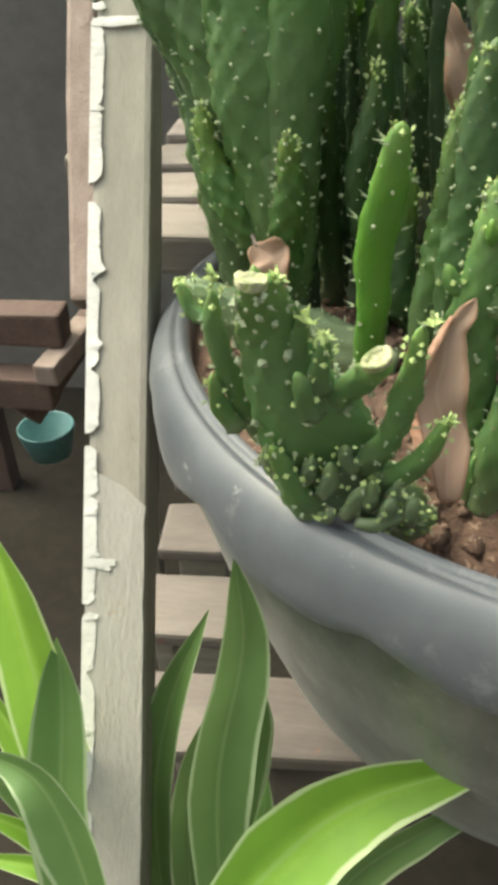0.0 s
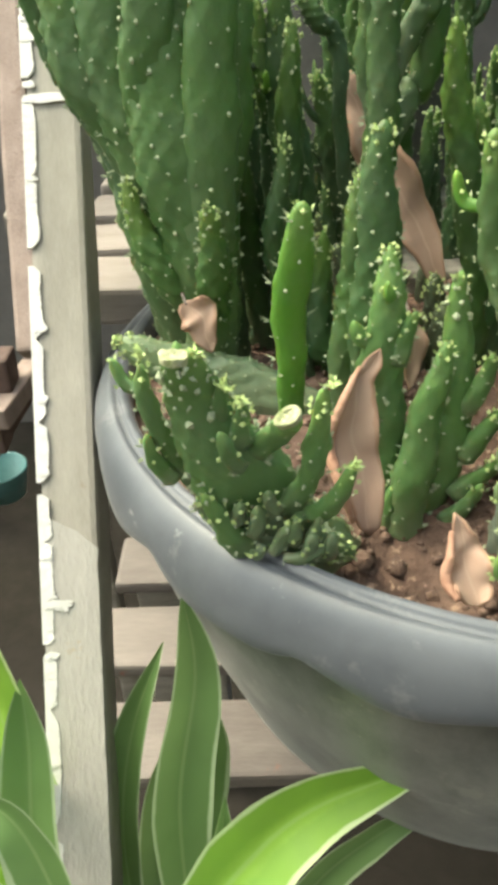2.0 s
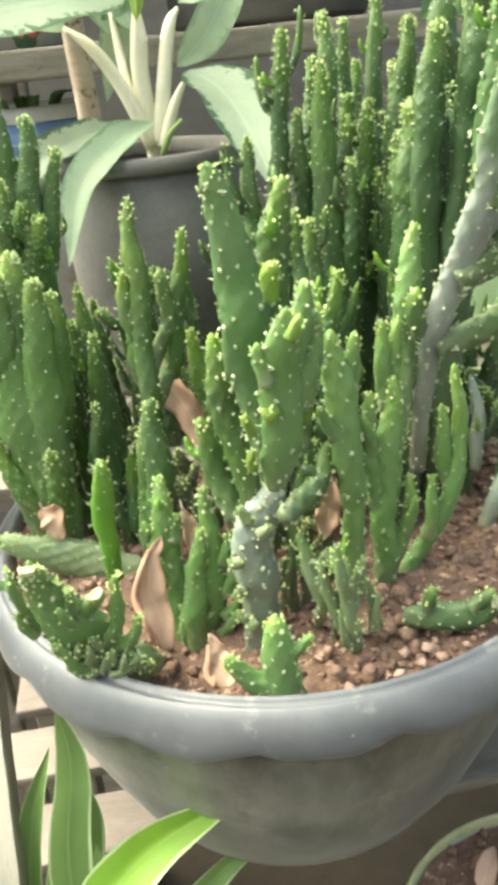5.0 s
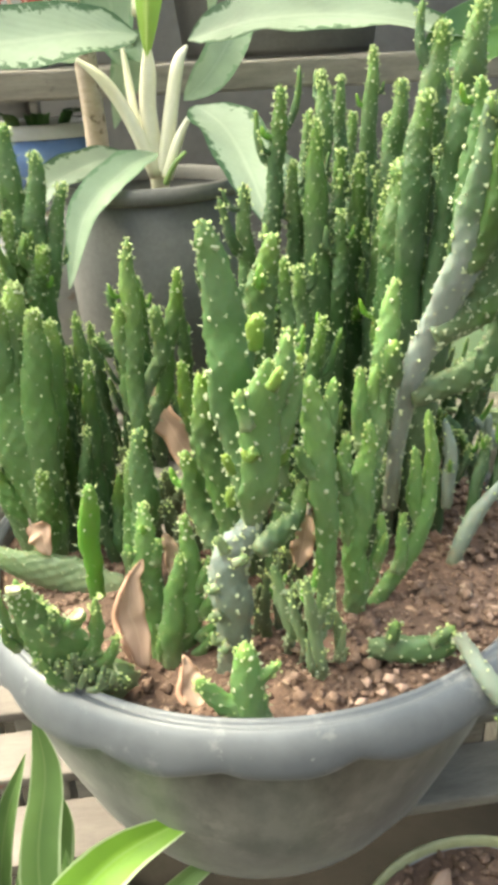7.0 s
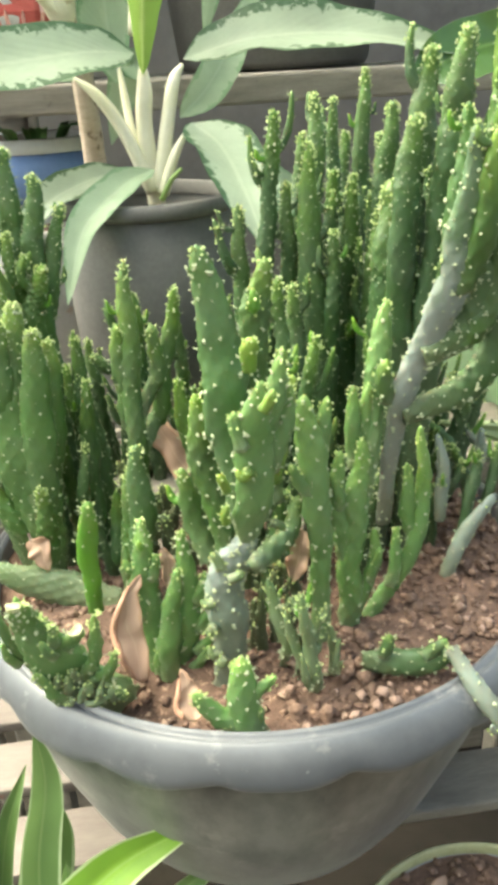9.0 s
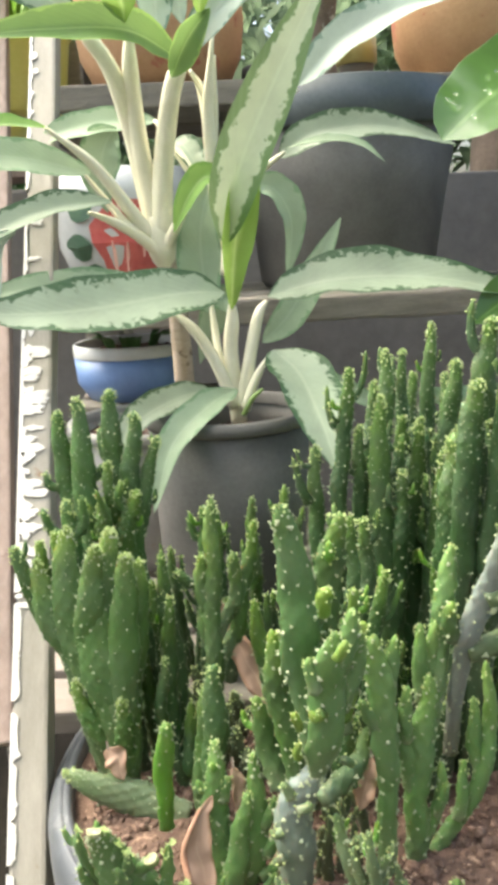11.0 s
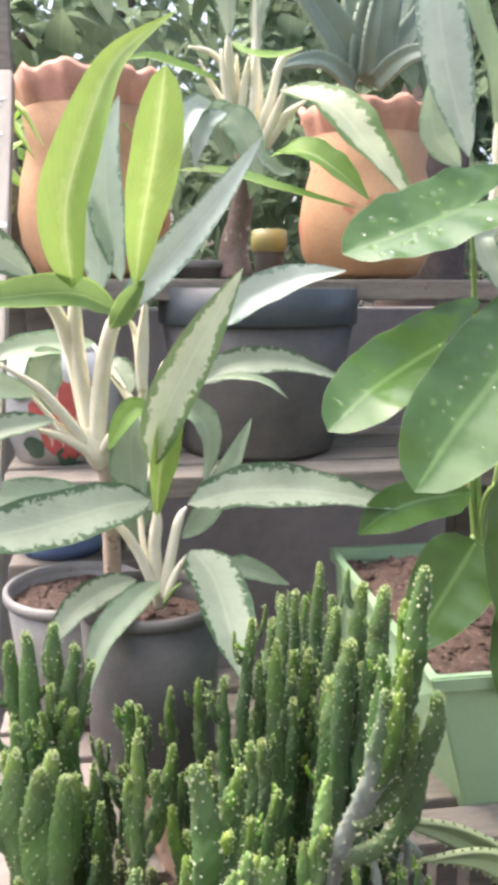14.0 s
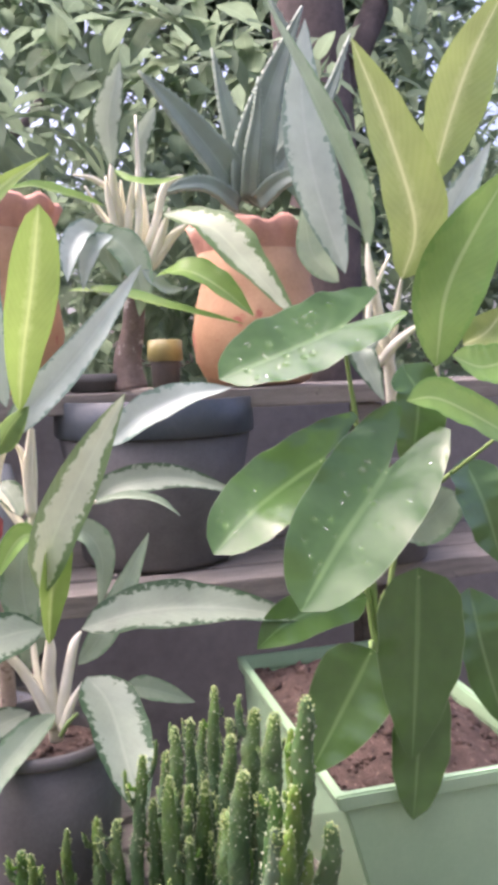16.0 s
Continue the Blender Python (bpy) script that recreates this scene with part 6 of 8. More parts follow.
stem(c, [(0.2968, 0.3, 0.8909, 0.0039), (0.3027, 0.3, 0.9043, 0.0046), (0.3056, 0.3, 0.9178, 0.0028)], CACTUS_DARK, 0.8)
stem(c, [(0.2751, 0.32, 0.8654, 0.0049), (0.2785, 0.32, 0.8863, 0.0055), (0.2787, 0.32, 0.9069, 0.0036)], CACTUS_GREY, 0.8)
stem(c, [(0.3382, 0.3, 0.8694, 0.0051), (0.3393, 0.3, 0.8901, 0.0057), (0.3374, 0.3, 0.9104, 0.0039)], CACTUS_DARK, 0.8)

# dry leaves among the stems
def dry_leaf(pts, width, face=(0, -1, 0.3), fold=0.5, shape="lance"):
    t = thing("dry_leaf", pts[0], "curled tan dry leaf stuck between cactus stems", "dry leaf", "dry leaves in the bowl")
    blade_ob = leaf(t, pts, width, DRY, face, shape, fold, 0.3, name="blade")
    for v in blade_ob.data.vertices:
        v.co += noise.noise_vector(v.co * 95) * width * 0.13 + noise.noise_vector(v.co * 320) * width * 0.04
    if shape == "club":
        side = [v.co.copy() for v in blade_ob.data.vertices]
        edge = [side[i * 9 + 8] for i in range(3, 20, 4)]
        tube("rolled_edge", [(*(q + Vector((-0.0006, -0.0012, 0))), width * r) for q, r in zip(edge, (0.05, 0.10, 0.12, 0.11, 0.06))], DRY_EDGE, t, 10, "rolled reddish-brown leaf edge")
        return
    o, q = Vector(pts[0]), Vector(pts[1])
    stalk(t, [o - (q - o) * 0.25 + Vector((0, 0.004, 0)), o, o + (q - o) * 0.1], 0.0008, 0.0006, BARK, "stalk")


dry_leaf([(0.1033, 0.248, 0.8957), (0.0963, 0.242, 0.8867), (0.093, 0.236, 0.8719), (0.0958, 0.23, 0.8573), (0.0979, 0.224, 0.8411)], 0.0150, (0.25, -1, 0.25), 0.35, "club")
dry_leaf([(0.12, 0.205, 0.8653), (0.1216, 0.2, 0.8557), (0.1232, 0.194, 0.8486), (0.1243, 0.188, 0.8432)], 0.0145, (0.15, -1, 0.3), 0.35, "club")
dry_leaf([(0.1156, 0.275, 0.8945), (0.1181, 0.273, 0.883), (0.1163, 0.27, 0.8675)], 0.0085, (0.1, -1, 0.2), 0.3)
dry_leaf([(0.1048, 0.4, 0.9539), (0.1138, 0.395, 0.9314), (0.1291, 0.385, 0.9046), (0.1403, 0.375, 0.8807), (0.1493, 0.365, 0.8565)], 0.021, (-0.2, -1, 0.3), 0.25)
dry_leaf([(0.1968, 0.262, 0.9051), (0.193, 0.26, 0.8879), (0.1885, 0.255, 0.8725)], 0.016)
dry_leaf([(0.0354, 0.31, 0.8884), (0.0418, 0.305, 0.8826), (0.0455, 0.3, 0.8711)], 0.016)


# ---- pots and leafy plants ----
def round_pot(centre, base_z, rim_z, r_base, r_rim, material, label, name="flower_pot", lip=0.012, rim_material=None, soil=True, soil_depth=0.012, wall=0.0035, seed=1):
    h = rim_z - base_z
    t = thing(name, (centre[0], centre[1], base_z), label, "pot")
    o = (centre[0], centre[1], base_z)
    k = lambda q: r_base + (r_rim - r_base) * q
    lathe("body", [(0, 0.004), (r_base - wall, 0.004), (k(0.85) - wall, h * 0.85), (k(0.9) - wall, h - lip), (k(0.9), h - lip), (k(0.5), h * 0.5), (k(0.04), h * 0.03), (r_base - 0.004, 0), (0, 0)], o, material, t, "", 72)
    lathe("rim", [(r_rim - wall - 0.002, h - lip), (r_rim - wall - 0.001, h - 0.002), (r_rim - 0.002, h), (r_rim + 0.002, h - 0.0015), (r_rim + 0.003, h - lip + 0.002), (r_rim + 0.0005, h - lip - 0.001), (r_rim - wall - 0.002, h - lip)], o, rim_material or material, t, "", 72)
    if soil:
        b = thing("potting_soil", (centre[0], centre[1], rim_z - soil_depth), "dark crumbly soil in a pot", "soil")
        soil_disc("soil", (centre[0], centre[1], rim_z - soil_depth), k(0.88) - wall, b, "", 0.004, 220, 0.003, seed, material=DARK_SOIL)
    return t


round_pot((0.128, 0.583), 0.860, 1.052, 0.067, 0.0765, DARK_POT, "dark grey plastic pot holding a silver-leaved plant", seed=4, soil_depth=0.034)
round_pot((0.040, 0.715), 0.860, 1.016, 0.066, 0.084, GREY_POT, "pale grey plastic pot with bare red soil", seed=5, soil_depth=0.02)
round_pot((0.300, 0.930), 1.138, 1.372, 0.112, 0.142, DARK_POT, "large dark grey plastic pot with a blue-black rim", lip=0.05, rim_material=BLUE_BLACK, seed=6)


def patterned_pot():
    c, z = (0.015, 0.90), 1.138
    t = thing("ceramic_pot", (*c, z), "white glazed pot painted with a red flower and dark leaves", "pot")
    prof = [(0, 0.004), (0.055, 0.004), (0.078, 0.06), (0.082, 0.12), (0.076, 0.15), (0.080, 0.15), (0.086, 0.12), (0.082, 0.06), (0.060, 0.0), (0, 0)]
    lathe("body", prof, (*c, z), WHITE_GLAZE, t, "", 64)
    def on(a, h):
        r = 0.0825 + 0.0035 * math.sin(math.pi * min(1, max(0, h / 0.15)))
        r = 0.060 + (0.082 - 0.060) * (h / 0.06) if h < 0.06 else r
        return (c[0] + (r + 0.0012) * math.sin(a), c[1] - (r + 0.0012) * math.cos(a), z + h)
    def patch(name, a0, h0, wa, wh, material, turn=0.0):
        verts, faces = [on(a0, h0)], []
        for k in range(18):
            q = 2 * math.pi * k / 18
            x, y = math.cos(q) * (1 + 0.12 * math.sin(5 * q)), math.sin(q)
            verts.append(on(a0 + wa * (x * math.cos(turn) - y * math.sin(turn)), h0 + wh * (x * math.sin(turn) + y * math.cos(turn))))
        faces = [(0, 1 + k, 1 + (k + 1) % 18) for k in range(18)]
        raw(name, verts, faces, material, t, "", None, False)
    patch("painted_flower", 0.25, 0.065, 0.62, 0.058, RED_GLAZE)
    for k in range(6):
        patch("petal_line", 0.25 + 0.42 * math.cos(k) * 0.8, 0.066 + 0.035 * math.sin(k * 1.9), 0.03, 0.02, PINK_GLAZE, 0.5 * k)
    for a, h, tu in ((-0.55, 0.105, 0.3), (-0.62, 0.06, -0.3), (-0.45, 0.025, 0.4), (0.2, 0.012, 0.0)):
        patch("painted_leaf", a, h, 0.22, 0.016, LEAF_GLAZE, tu * 0.3)


patterned_pot()


def blue_bowl():
    c, z = (0.014, 0.862), 1.015
    t = thing("ceramic_bowl", (*c, z), "blue glazed bowl with a white rim and small greens", "bowl")
    lathe("body", [(0, 0.003), (0.05, 0.004), (0.064, 0.02), (0.067, 0.052), (0.071, 0.052), (0.069, 0.02), (0.056, 0.0), (0, 0)], (*c, z), BLUE_GLAZE, t, "", 56)
    lathe("band", [(0.0675, 0.053), (0.0672, 0.066), (0.069, 0.068), (0.0715, 0.066), (0.0718, 0.053)], (*c, z), WHITE_GLAZE, t, "white glazed rim band", 56)
    b = thing("potting_soil", (*c, z + 0.05), "dark soil with small green seedlings", "soil")
    soil_disc("soil", (*c, z + 0.054), 0.066, b, "", 0.003, 120, 0.003, 9)
    p = thing("seedling", (*c, z + 0.054), "small dark green seedling in the blue bowl", "plant")
    rng = random.Random(5)
    for k in range(12):
        a = rng.uniform(0, 6.28)
        o = Vector((c[0] + 0.03 * math.cos(a), c[1] + 0.03 * math.sin(a), z + 0.055))
        leaf(p, [o, o + Vector((0.012 * math.cos(a), 0.012 * math.sin(a), 0.02)), o + Vector((0.03 * math.cos(a), 0.03 * math.sin(a), 0.022))], 0.014, BUSH, (0, 0, 1))
    plank("slat", (-0.052, 0.82, 1.014), (0.14, 0.82, 1.014), 0.05, 0.02, GREY_WOOD, stand)
    plank("slat", (-0.052, 0.89, 1.014), (0.14, 0.89, 1.014), 0.05, 0.02, GREY_WOOD, stand)


blue_bowl()


def clay_pot(centre, base_z, h, r, label, phase=0.0):
    t = thing("clay_pot", (*centre, base_z), label, "pot", "terracotta pots")
    o = (*centre, base_z)
    body = [(0.0, 0.006), (r * 0.6, 0.006), (r * 0.95, h * 0.28), (r * 0.88, h * 0.5), (r * 0.78, h * 0.66), (r * 0.84, h * 0.83), (r * 0.895, h * 0.83), (r * 0.84, h * 0.66), (r * 0.95, h * 0.5), (r * 1.01, h * 0.32), (r * 0.96, h * 0.16), (r * 0.80, h * 0.03), (r * 0.66, 0.0), (0, 0)]
    rim = [(r * 0.84, h * 0.831), (r * 0.90, h * 0.98), (r * 0.97, h), (r * 1.02, h * 0.975), (r * 0.97, h * 0.92), (r * 0.895, h * 0.831)]
    def frill(a, i):
        k = (0.0, 0.8, 1.0, 1.0, 0.6, 0.0)[i]
        return (k * 0.0045 * math.sin(10 * a + phase) + k * 0.002 * math.sin(23 * a), k * (0.0045 * math.cos(10 * a + phase) + 0.002 * math.sin(17 * a)))
    lathe("body", body, o, CLAY, t, "", 72)
    lathe("rim", rim, o, RED_CLAY, t, "frilled reddish rim", 108, frill)
    b = thing("potting_soil", (*centre, base_z + h * 0.9), "dark soil in a terracotta pot", "soil")
    soil_disc("soil", (*centre, base_z + h * 0.88), r * 0.84, b, "", 0.004, 100, 0.004, 12)
    return t


clay_pot((0.070, 0.985), 1.385, 0.272, 0.108, "tall terracotta pot with a frilled red rim", 0.4)
clay_pot((0.470, 0.965), 1.385, 0.240, 0.100, "rounded terracotta pot with a frilled rim", 1.2)


# silver-leaved plant in the dark pot
a1 = thing("leafy_plant", (0.128, 0.575, 1.03), "silver-leaved plant with pale stalks and ragged green leaf margins", "plant")
stalk(a1, [(0.1378, 0.575, 1.0381), (0.133, 0.575, 1.101), (0.1355, 0.573, 1.1306), (0.1363, 0.57, 1.1546)], 0.0075, 0.0055)
stalk(a1, [(0.1351, 0.57, 1.0533), (0.1181, 0.572, 1.0967), (0.1, 0.575, 1.126), (0.0811, 0.578, 1.1419)], 0.0062, 0.004)
stalk(a1, [(0.1409, 0.57, 1.0532), (0.1506, 0.57, 1.1016), (0.159, 0.572, 1.1354), (0.1672, 0.575, 1.1479)], 0.0066, 0.004)
stalk(a1, [(0.1432, 0.565, 1.0517), (0.155, 0.563, 1.0816), (0.1664, 0.561, 1.1003)], 0.005, 0.0028)
stalk(a1, [(0.1295, 0.58, 1.0674), (0.1225, 0.59, 1.0983), (0.1196, 0.6, 1.1239), (0.1171, 0.605, 1.1505)], 0.004, 0.003)
stalk(a1, [(0.1413, 0.56, 1.0478), (0.15, 0.555, 1.0634), (0.1592, 0.553, 1.0722)], 0.0025, 0.0015, GREEN_STALK)
leaf(a1, [(0.1301, 0.572, 1.157), (0.0922, 0.55, 1.1591), (0.0229, 0.51, 1.1529), (-0.0248, 0.48, 1.1537), (-0.0649, 0.46, 1.1585)], 0.062, SILVER, (-0.05, -0.75, 0.66), fold=0.2, wave=0.05)
leaf(a1, [(0.0840, 0.580, 1.1405), (0.04, 0.578, 1.1590), (-0.0201, 0.56, 1.1681), (-0.0819, 0.54, 1.1645)], 0.046, PALE_BACK, (-0.05, -0.7, 0.7), fold=0.2)
leaf(a1, [(0.1681, 0.573, 1.1512), (0.2258, 0.568, 1.1638), (0.3081, 0.558, 1.1628), (0.4008, 0.545, 1.1432)], 0.062, SILVER, (0.05, -0.6, 0.8), fold=0.3, wave=0.08)
leaf(a1, [(0.1315, 0.552, 1.1971), (0.1448, 0.53, 1.2549), (0.1799, 0.505, 1.3281), (0.2141, 0.485, 1.3906)], 0.046, SILVER_LIME, (-0.2, -1, 0.15), fold=0.22, wave=0.05)
leaf(a1, [(0.1353, 0.566, 1.1417), (0.1385, 0.557, 1.1815), (0.1436, 0.55, 1.2165), (0.1555, 0.542, 1.2782)], 0.031, LIME, (0.2, -1, 0.1), shape="club", fold=0.7, wave=0.0, label="rolled lime-green young leaf")
leaf(a1, [(0.1705, 0.56, 1.1057), (0.1883, 0.52, 1.0906), (0.1967, 0.45, 1.0656), (0.2039, 0.404, 1.0333)], 0.062, SILVER, (0.25, -0.75, 0.6), fold=0.22, wave=0.05)
leaf(a1, [(0.1364, 0.56, 1.0721), (0.112, 0.53, 1.0649), (0.0793, 0.5, 1.0391), (0.0617, 0.475, 0.9887)], 0.034, PALE_BACK, (-0.3, -0.7, 0.6), fold=0.3)
leaf(a1, [(0.1134, 0.575, 1.0702), (0.0816, 0.56, 1.0657), (0.0466, 0.53, 1.0513), (0.0195, 0.51, 1.0171)], 0.040, SILVER, (-0.2, -0.6, 0.8), fold=0.25)
leaf(a1, [(0.1629, 0.59, 1.1081), (0.1908, 0.62, 1.1299), (0.2219, 0.66, 1.1696), (0.2557, 0.701, 1.2188)], 0.034, PALE_BACK, (0.4, -0.8, 0.4), fold=0.3)
leaf(a1, [(0.16, 0.6, 1.2501), (0.1809, 0.6, 1.2419), (0.1934, 0.595, 1.2133), (0.1873, 0.59, 1.1655)], 0.034, PALE_BACK, (0.5, -0.8, 0.3), fold=0.4)
leaf(a1, [(0.1185, 0.61, 1.1334), (0.1115, 0.62, 1.1763), (0.1126, 0.625, 1.2193), (0.1274, 0.63, 1.2669)], 0.046, PALE_BACK, (-0.3, -1, 0.2), fold=0.4)
leaf(a1, [(0.1317, 0.6, 1.1372), (0.127, 0.61, 1.1496), (0.1157, 0.62, 1.1207), (0.1038, 0.62, 1.087)], 0.030, PALE_BACK, (0, -1, 0.3))
leaf(a1, [(0.1856, 0.62, 1.2717), (0.2158, 0.615, 1.2897), (0.2765, 0.61, 1.2945), (0.3442, 0.6, 1.2751)], 0.036, SILVER, (0.1, -0.8, 0.55), fold=0.3)
leaf(a1, [(0.2051, 0.62, 1.3319), (0.2399, 0.605, 1.3618), (0.2855, 0.59, 1.3819), (0.3338, 0.576, 1.3901)], 0.040, SILVER_BLUE, (0.1, -0.8, 0.55), fold=0.35)
leaf(a1, [(0.19, 0.6, 1.2773), (0.224, 0.585, 1.281), (0.2519, 0.575, 1.2755), (0.2734, 0.57, 1.2601)], 0.014, PALE_BACK, (0.1, -0.5, 0.8), fold=0.5)
leaf(a1, [(0.213, 0.63, 1.0631), (0.2466, 0.64, 1.05), (0.2969, 0.66, 1.0208)], 0.030, PALE_BACK, (0.1, -0.7, 0.7))
stalk(a1, [(0.1395, 0.62, 1.2398), (0.1671, 0.62, 1.2601), (0.1908, 0.61, 1.2759)], 0.004, 0.003)
stalk(a1, [(0.1308, 0.6, 1.171), (0.1395, 0.62, 1.2398), (0.1505, 0.63, 1.293), (0.205, 0.62, 1.3289)], 0.004, 0.003)

# tall plant with cream stalks
a2 = thing("leafy_plant", (0.087, 0.66, 1.04), "tall plant with thick cream stalks, lime and silver leaves", "plant")
tube("trunk", [(0.0865, 0.652, 1.0386, 0.01), (0.0866, 0.649, 1.0814, 0.0099), (0.0852, 0.645, 1.1289, 0.0094), (0.0838, 0.64, 1.1751, 0.0101), (0.0747, 0.638, 1.2033, 0.0133)], PINK_STALK, a2, 14, "ringed pinkish trunk")
J = [(0.0745, 0.638, 1.195), (0.064, 0.637, 1.2418), (0.056, 0.62, 1.2943), (0.0475, 0.6, 1.3329), (0.0389, 0.592, 1.3534), (0.0273, 0.585, 1.3687), (0.0197, 0.582, 1.3763)]
tube("stalk_base", [(0.0800, 0.640, 1.1790, 0.0100), (0.0760, 0.637, 1.1950, 0.0150), (0.0725, 0.635, 1.2120, 0.0140), (0.0705, 0.632, 1.2270, 0.0085)], CREAM_STALK, a2, 16, "swollen cream base of the stalks")
stalk(a2, J, 0.0100, 0.0055)
stalk(a2, [(0.0711, 0.636, 1.209), (0.0647, 0.63, 1.2525), (0.06, 0.612, 1.3038), (0.0595, 0.596, 1.3468), (0.062, 0.585, 1.383)], 0.0100, 0.006)
stalk(a2, [(0.0748, 0.634, 1.2035), (0.0804, 0.62, 1.2626), (0.0909, 0.6, 1.3172), (0.1009, 0.588, 1.3439), (0.1152, 0.578, 1.3658)], 0.0105, 0.006)
stalk(a2, [(0.0708, 0.635, 1.1981), (0.0482, 0.62, 1.2317), (0.02, 0.6, 1.2713), (-0.014, 0.58, 1.2994)], 0.008, 0.003)
stalk(a2, [(0.0707, 0.632, 1.1928), (0.0424, 0.62, 1.2212), (0.0107, 0.61, 1.2641)], 0.006, 0.0025)
stalk(a2, [(0.0745, 0.63, 1.1901), (0.0527, 0.62, 1.2092), (0.0324, 0.61, 1.2219), (0.0127, 0.6, 1.2305)], 0.006, 0.003)
stalk(a2, [(0.078, 0.63, 1.1955), (0.0938, 0.61, 1.223), (0.1101, 0.6, 1.2436)], 0.006, 0.0025)
stalk(a2, [(0.1135, 0.63, 1.2513), (0.0927, 0.64, 1.284), (0.0742, 0.65, 1.3115)], 0.005, 0.003)
stalk(a2, [(0.1251, 0.61, 1.2665), (0.1236, 0.6, 1.3115), (0.1305, 0.59, 1.3683)], 0.006, 0.004)
stalk(a2, [(0.1244, 0.612, 1.282), (0.1191, 0.61, 1.3275), (0.1101, 0.6, 1.3438)], 0.0045, 0.003)
stalk(a2, [(0.1262, 0.63, 1.1949), (0.1253, 0.62, 1.2587), (0.1286, 0.612, 1.3076), (0.1312, 0.6, 1.355)], 0.005, 0.004)
leaf(a2, [(0.0604, 0.56, 1.3723), (0.0592, 0.53, 1.4426), (0.0853, 0.495, 1.5147), (0.1103, 0.482, 1.5602), (0.1595, 0.475, 1.5955)], 0.046, LIME, (-0.25, -1, 0.05), fold=0.4, wave=0.06, shape="taper", label="lime-green upright leaf")
leaf(a2, [(0.12, 0.56, 1.3754), (0.1266, 0.53, 1.4264), (0.1381, 0.495, 1.4855), (0.1481, 0.47, 1.552)], 0.046, LIME, (0.2, -1, 0.05), fold=0.3, wave=0.05, shape="club", label="lime-green upright leaf")
leaf(a2, [(0.1066, 0.6, 1.3782), (0.0957, 0.59, 1.4448), (0.0955, 0.58, 1.4974), (0.1095, 0.57, 1.5491)], 0.040, SILVER_BLUE, (-0.3, -1, 0.1), fold=0.3)
leaf(a2, [(0.0838, 0.6, 1.3672), (0.0841, 0.6, 1.401), (0.0812, 0.6, 1.4344), (0.0777, 0.59, 1.4664)], 0.034, SILVER_BLUE, (0, -1, 0.1), fold=0.3)
leaf(a2, [(0.1005, 0.57, 1.3457), (0.1371, 0.56, 1.3838), (0.1892, 0.545, 1.4418), (0.2403, 0.535, 1.5113)], 0.036, SILVER_BLUE, (-0.1, -1, 0.3), fold=0.3)
leaf(a2, [(0.1025, 0.585, 1.3492), (0.0623, 0.56, 1.3671), (0.0038, 0.535, 1.3642), (-0.0616, 0.51, 1.3551)], 0.036, OLIVE, (-0.1, -0.9, 0.35), fold=0.5)
leaf(a2, [(0.0947, 0.57, 1.3333), (0.1099, 0.56, 1.3593), (0.1294, 0.555, 1.3806)], 0.026, OLIVE, (0.5, -1, 0.2), fold=0.6)
leaf(a2, [(0.0205, 0.6, 1.3842), (-0.0242, 0.58, 1.4136), (-0.0623, 0.565, 1.4353), (-0.1035, 0.55, 1.445)], 0.050, SILVER, (-0.3, -0.9, 0.5), fold=0.25)
leaf(a2, [(-0.0115, 0.58, 1.2993), (-0.052, 0.56, 1.3003), (-0.1002, 0.54, 1.2909)], 0.024, MID_GREEN, (-0.1, -0.6, 0.8), fold=0.4)
leaf(a2, [(0.0175, 0.61, 1.2639), (-0.0365, 0.6, 1.2776), (-0.0803, 0.59, 1.2798), (-0.1236, 0.58, 1.2716)], 0.036, PALE_BACK, (-0.1, -0.9, 0.5), fold=0.3)
leaf(a2, [(0.0351, 0.6, 1.2387), (-0.0095, 0.575, 1.2342), (-0.0569, 0.555, 1.2164), (-0.1068, 0.54, 1.187)], 0.034, SILVER, (-0.3, -0.8, 0.6), fold=0.45)
leaf(a2, [(-0.0416, 0.552, 1.2162), (-0.0541, 0.55, 1.2068), (-0.0575, 0.548, 1.1874), (-0.0586, 0.545, 1.163)], 0.016, SILVER_BLUE, (-0.5, -1, 0.2), fold=0.6)
leaf(a2, [(0.0767, 0.66, 1.3123), (0.0323, 0.66, 1.3122), (-0.0124, 0.66, 1.3062), (-0.0381, 0.66, 1.2933)], 0.034, PALE_BACK, (0, -0.8, 0.6), fold=0.3)
leaf(a2, [(0.1138, 0.63, 1.262), (0.1062, 0.64, 1.2784), (0.0983, 0.65, 1.2897), (0.09, 0.66, 1.2931)], 0.030, SILVER, (0.3, -1, 0.2), fold=0.3)
leaf(a2, [(0.1319, 0.56, 1.2507), (0.1173, 0.565, 1.2535), (0.1019, 0.57, 1.2366), (0.0884, 0.575, 1.2092)], 0.026, MID_GREEN, (-0.3, -0.9, 0.4), fold=0.5)
leaf(a2, [(0.0384, 0.65, 1.307), (0.0262, 0.655, 1.2916), (0.0189, 0.66, 1.2647), (0.023, 0.66, 1.2314)], 0.045, PALE_BACK, (-0.2, -1, 0.2), fold=0.3)


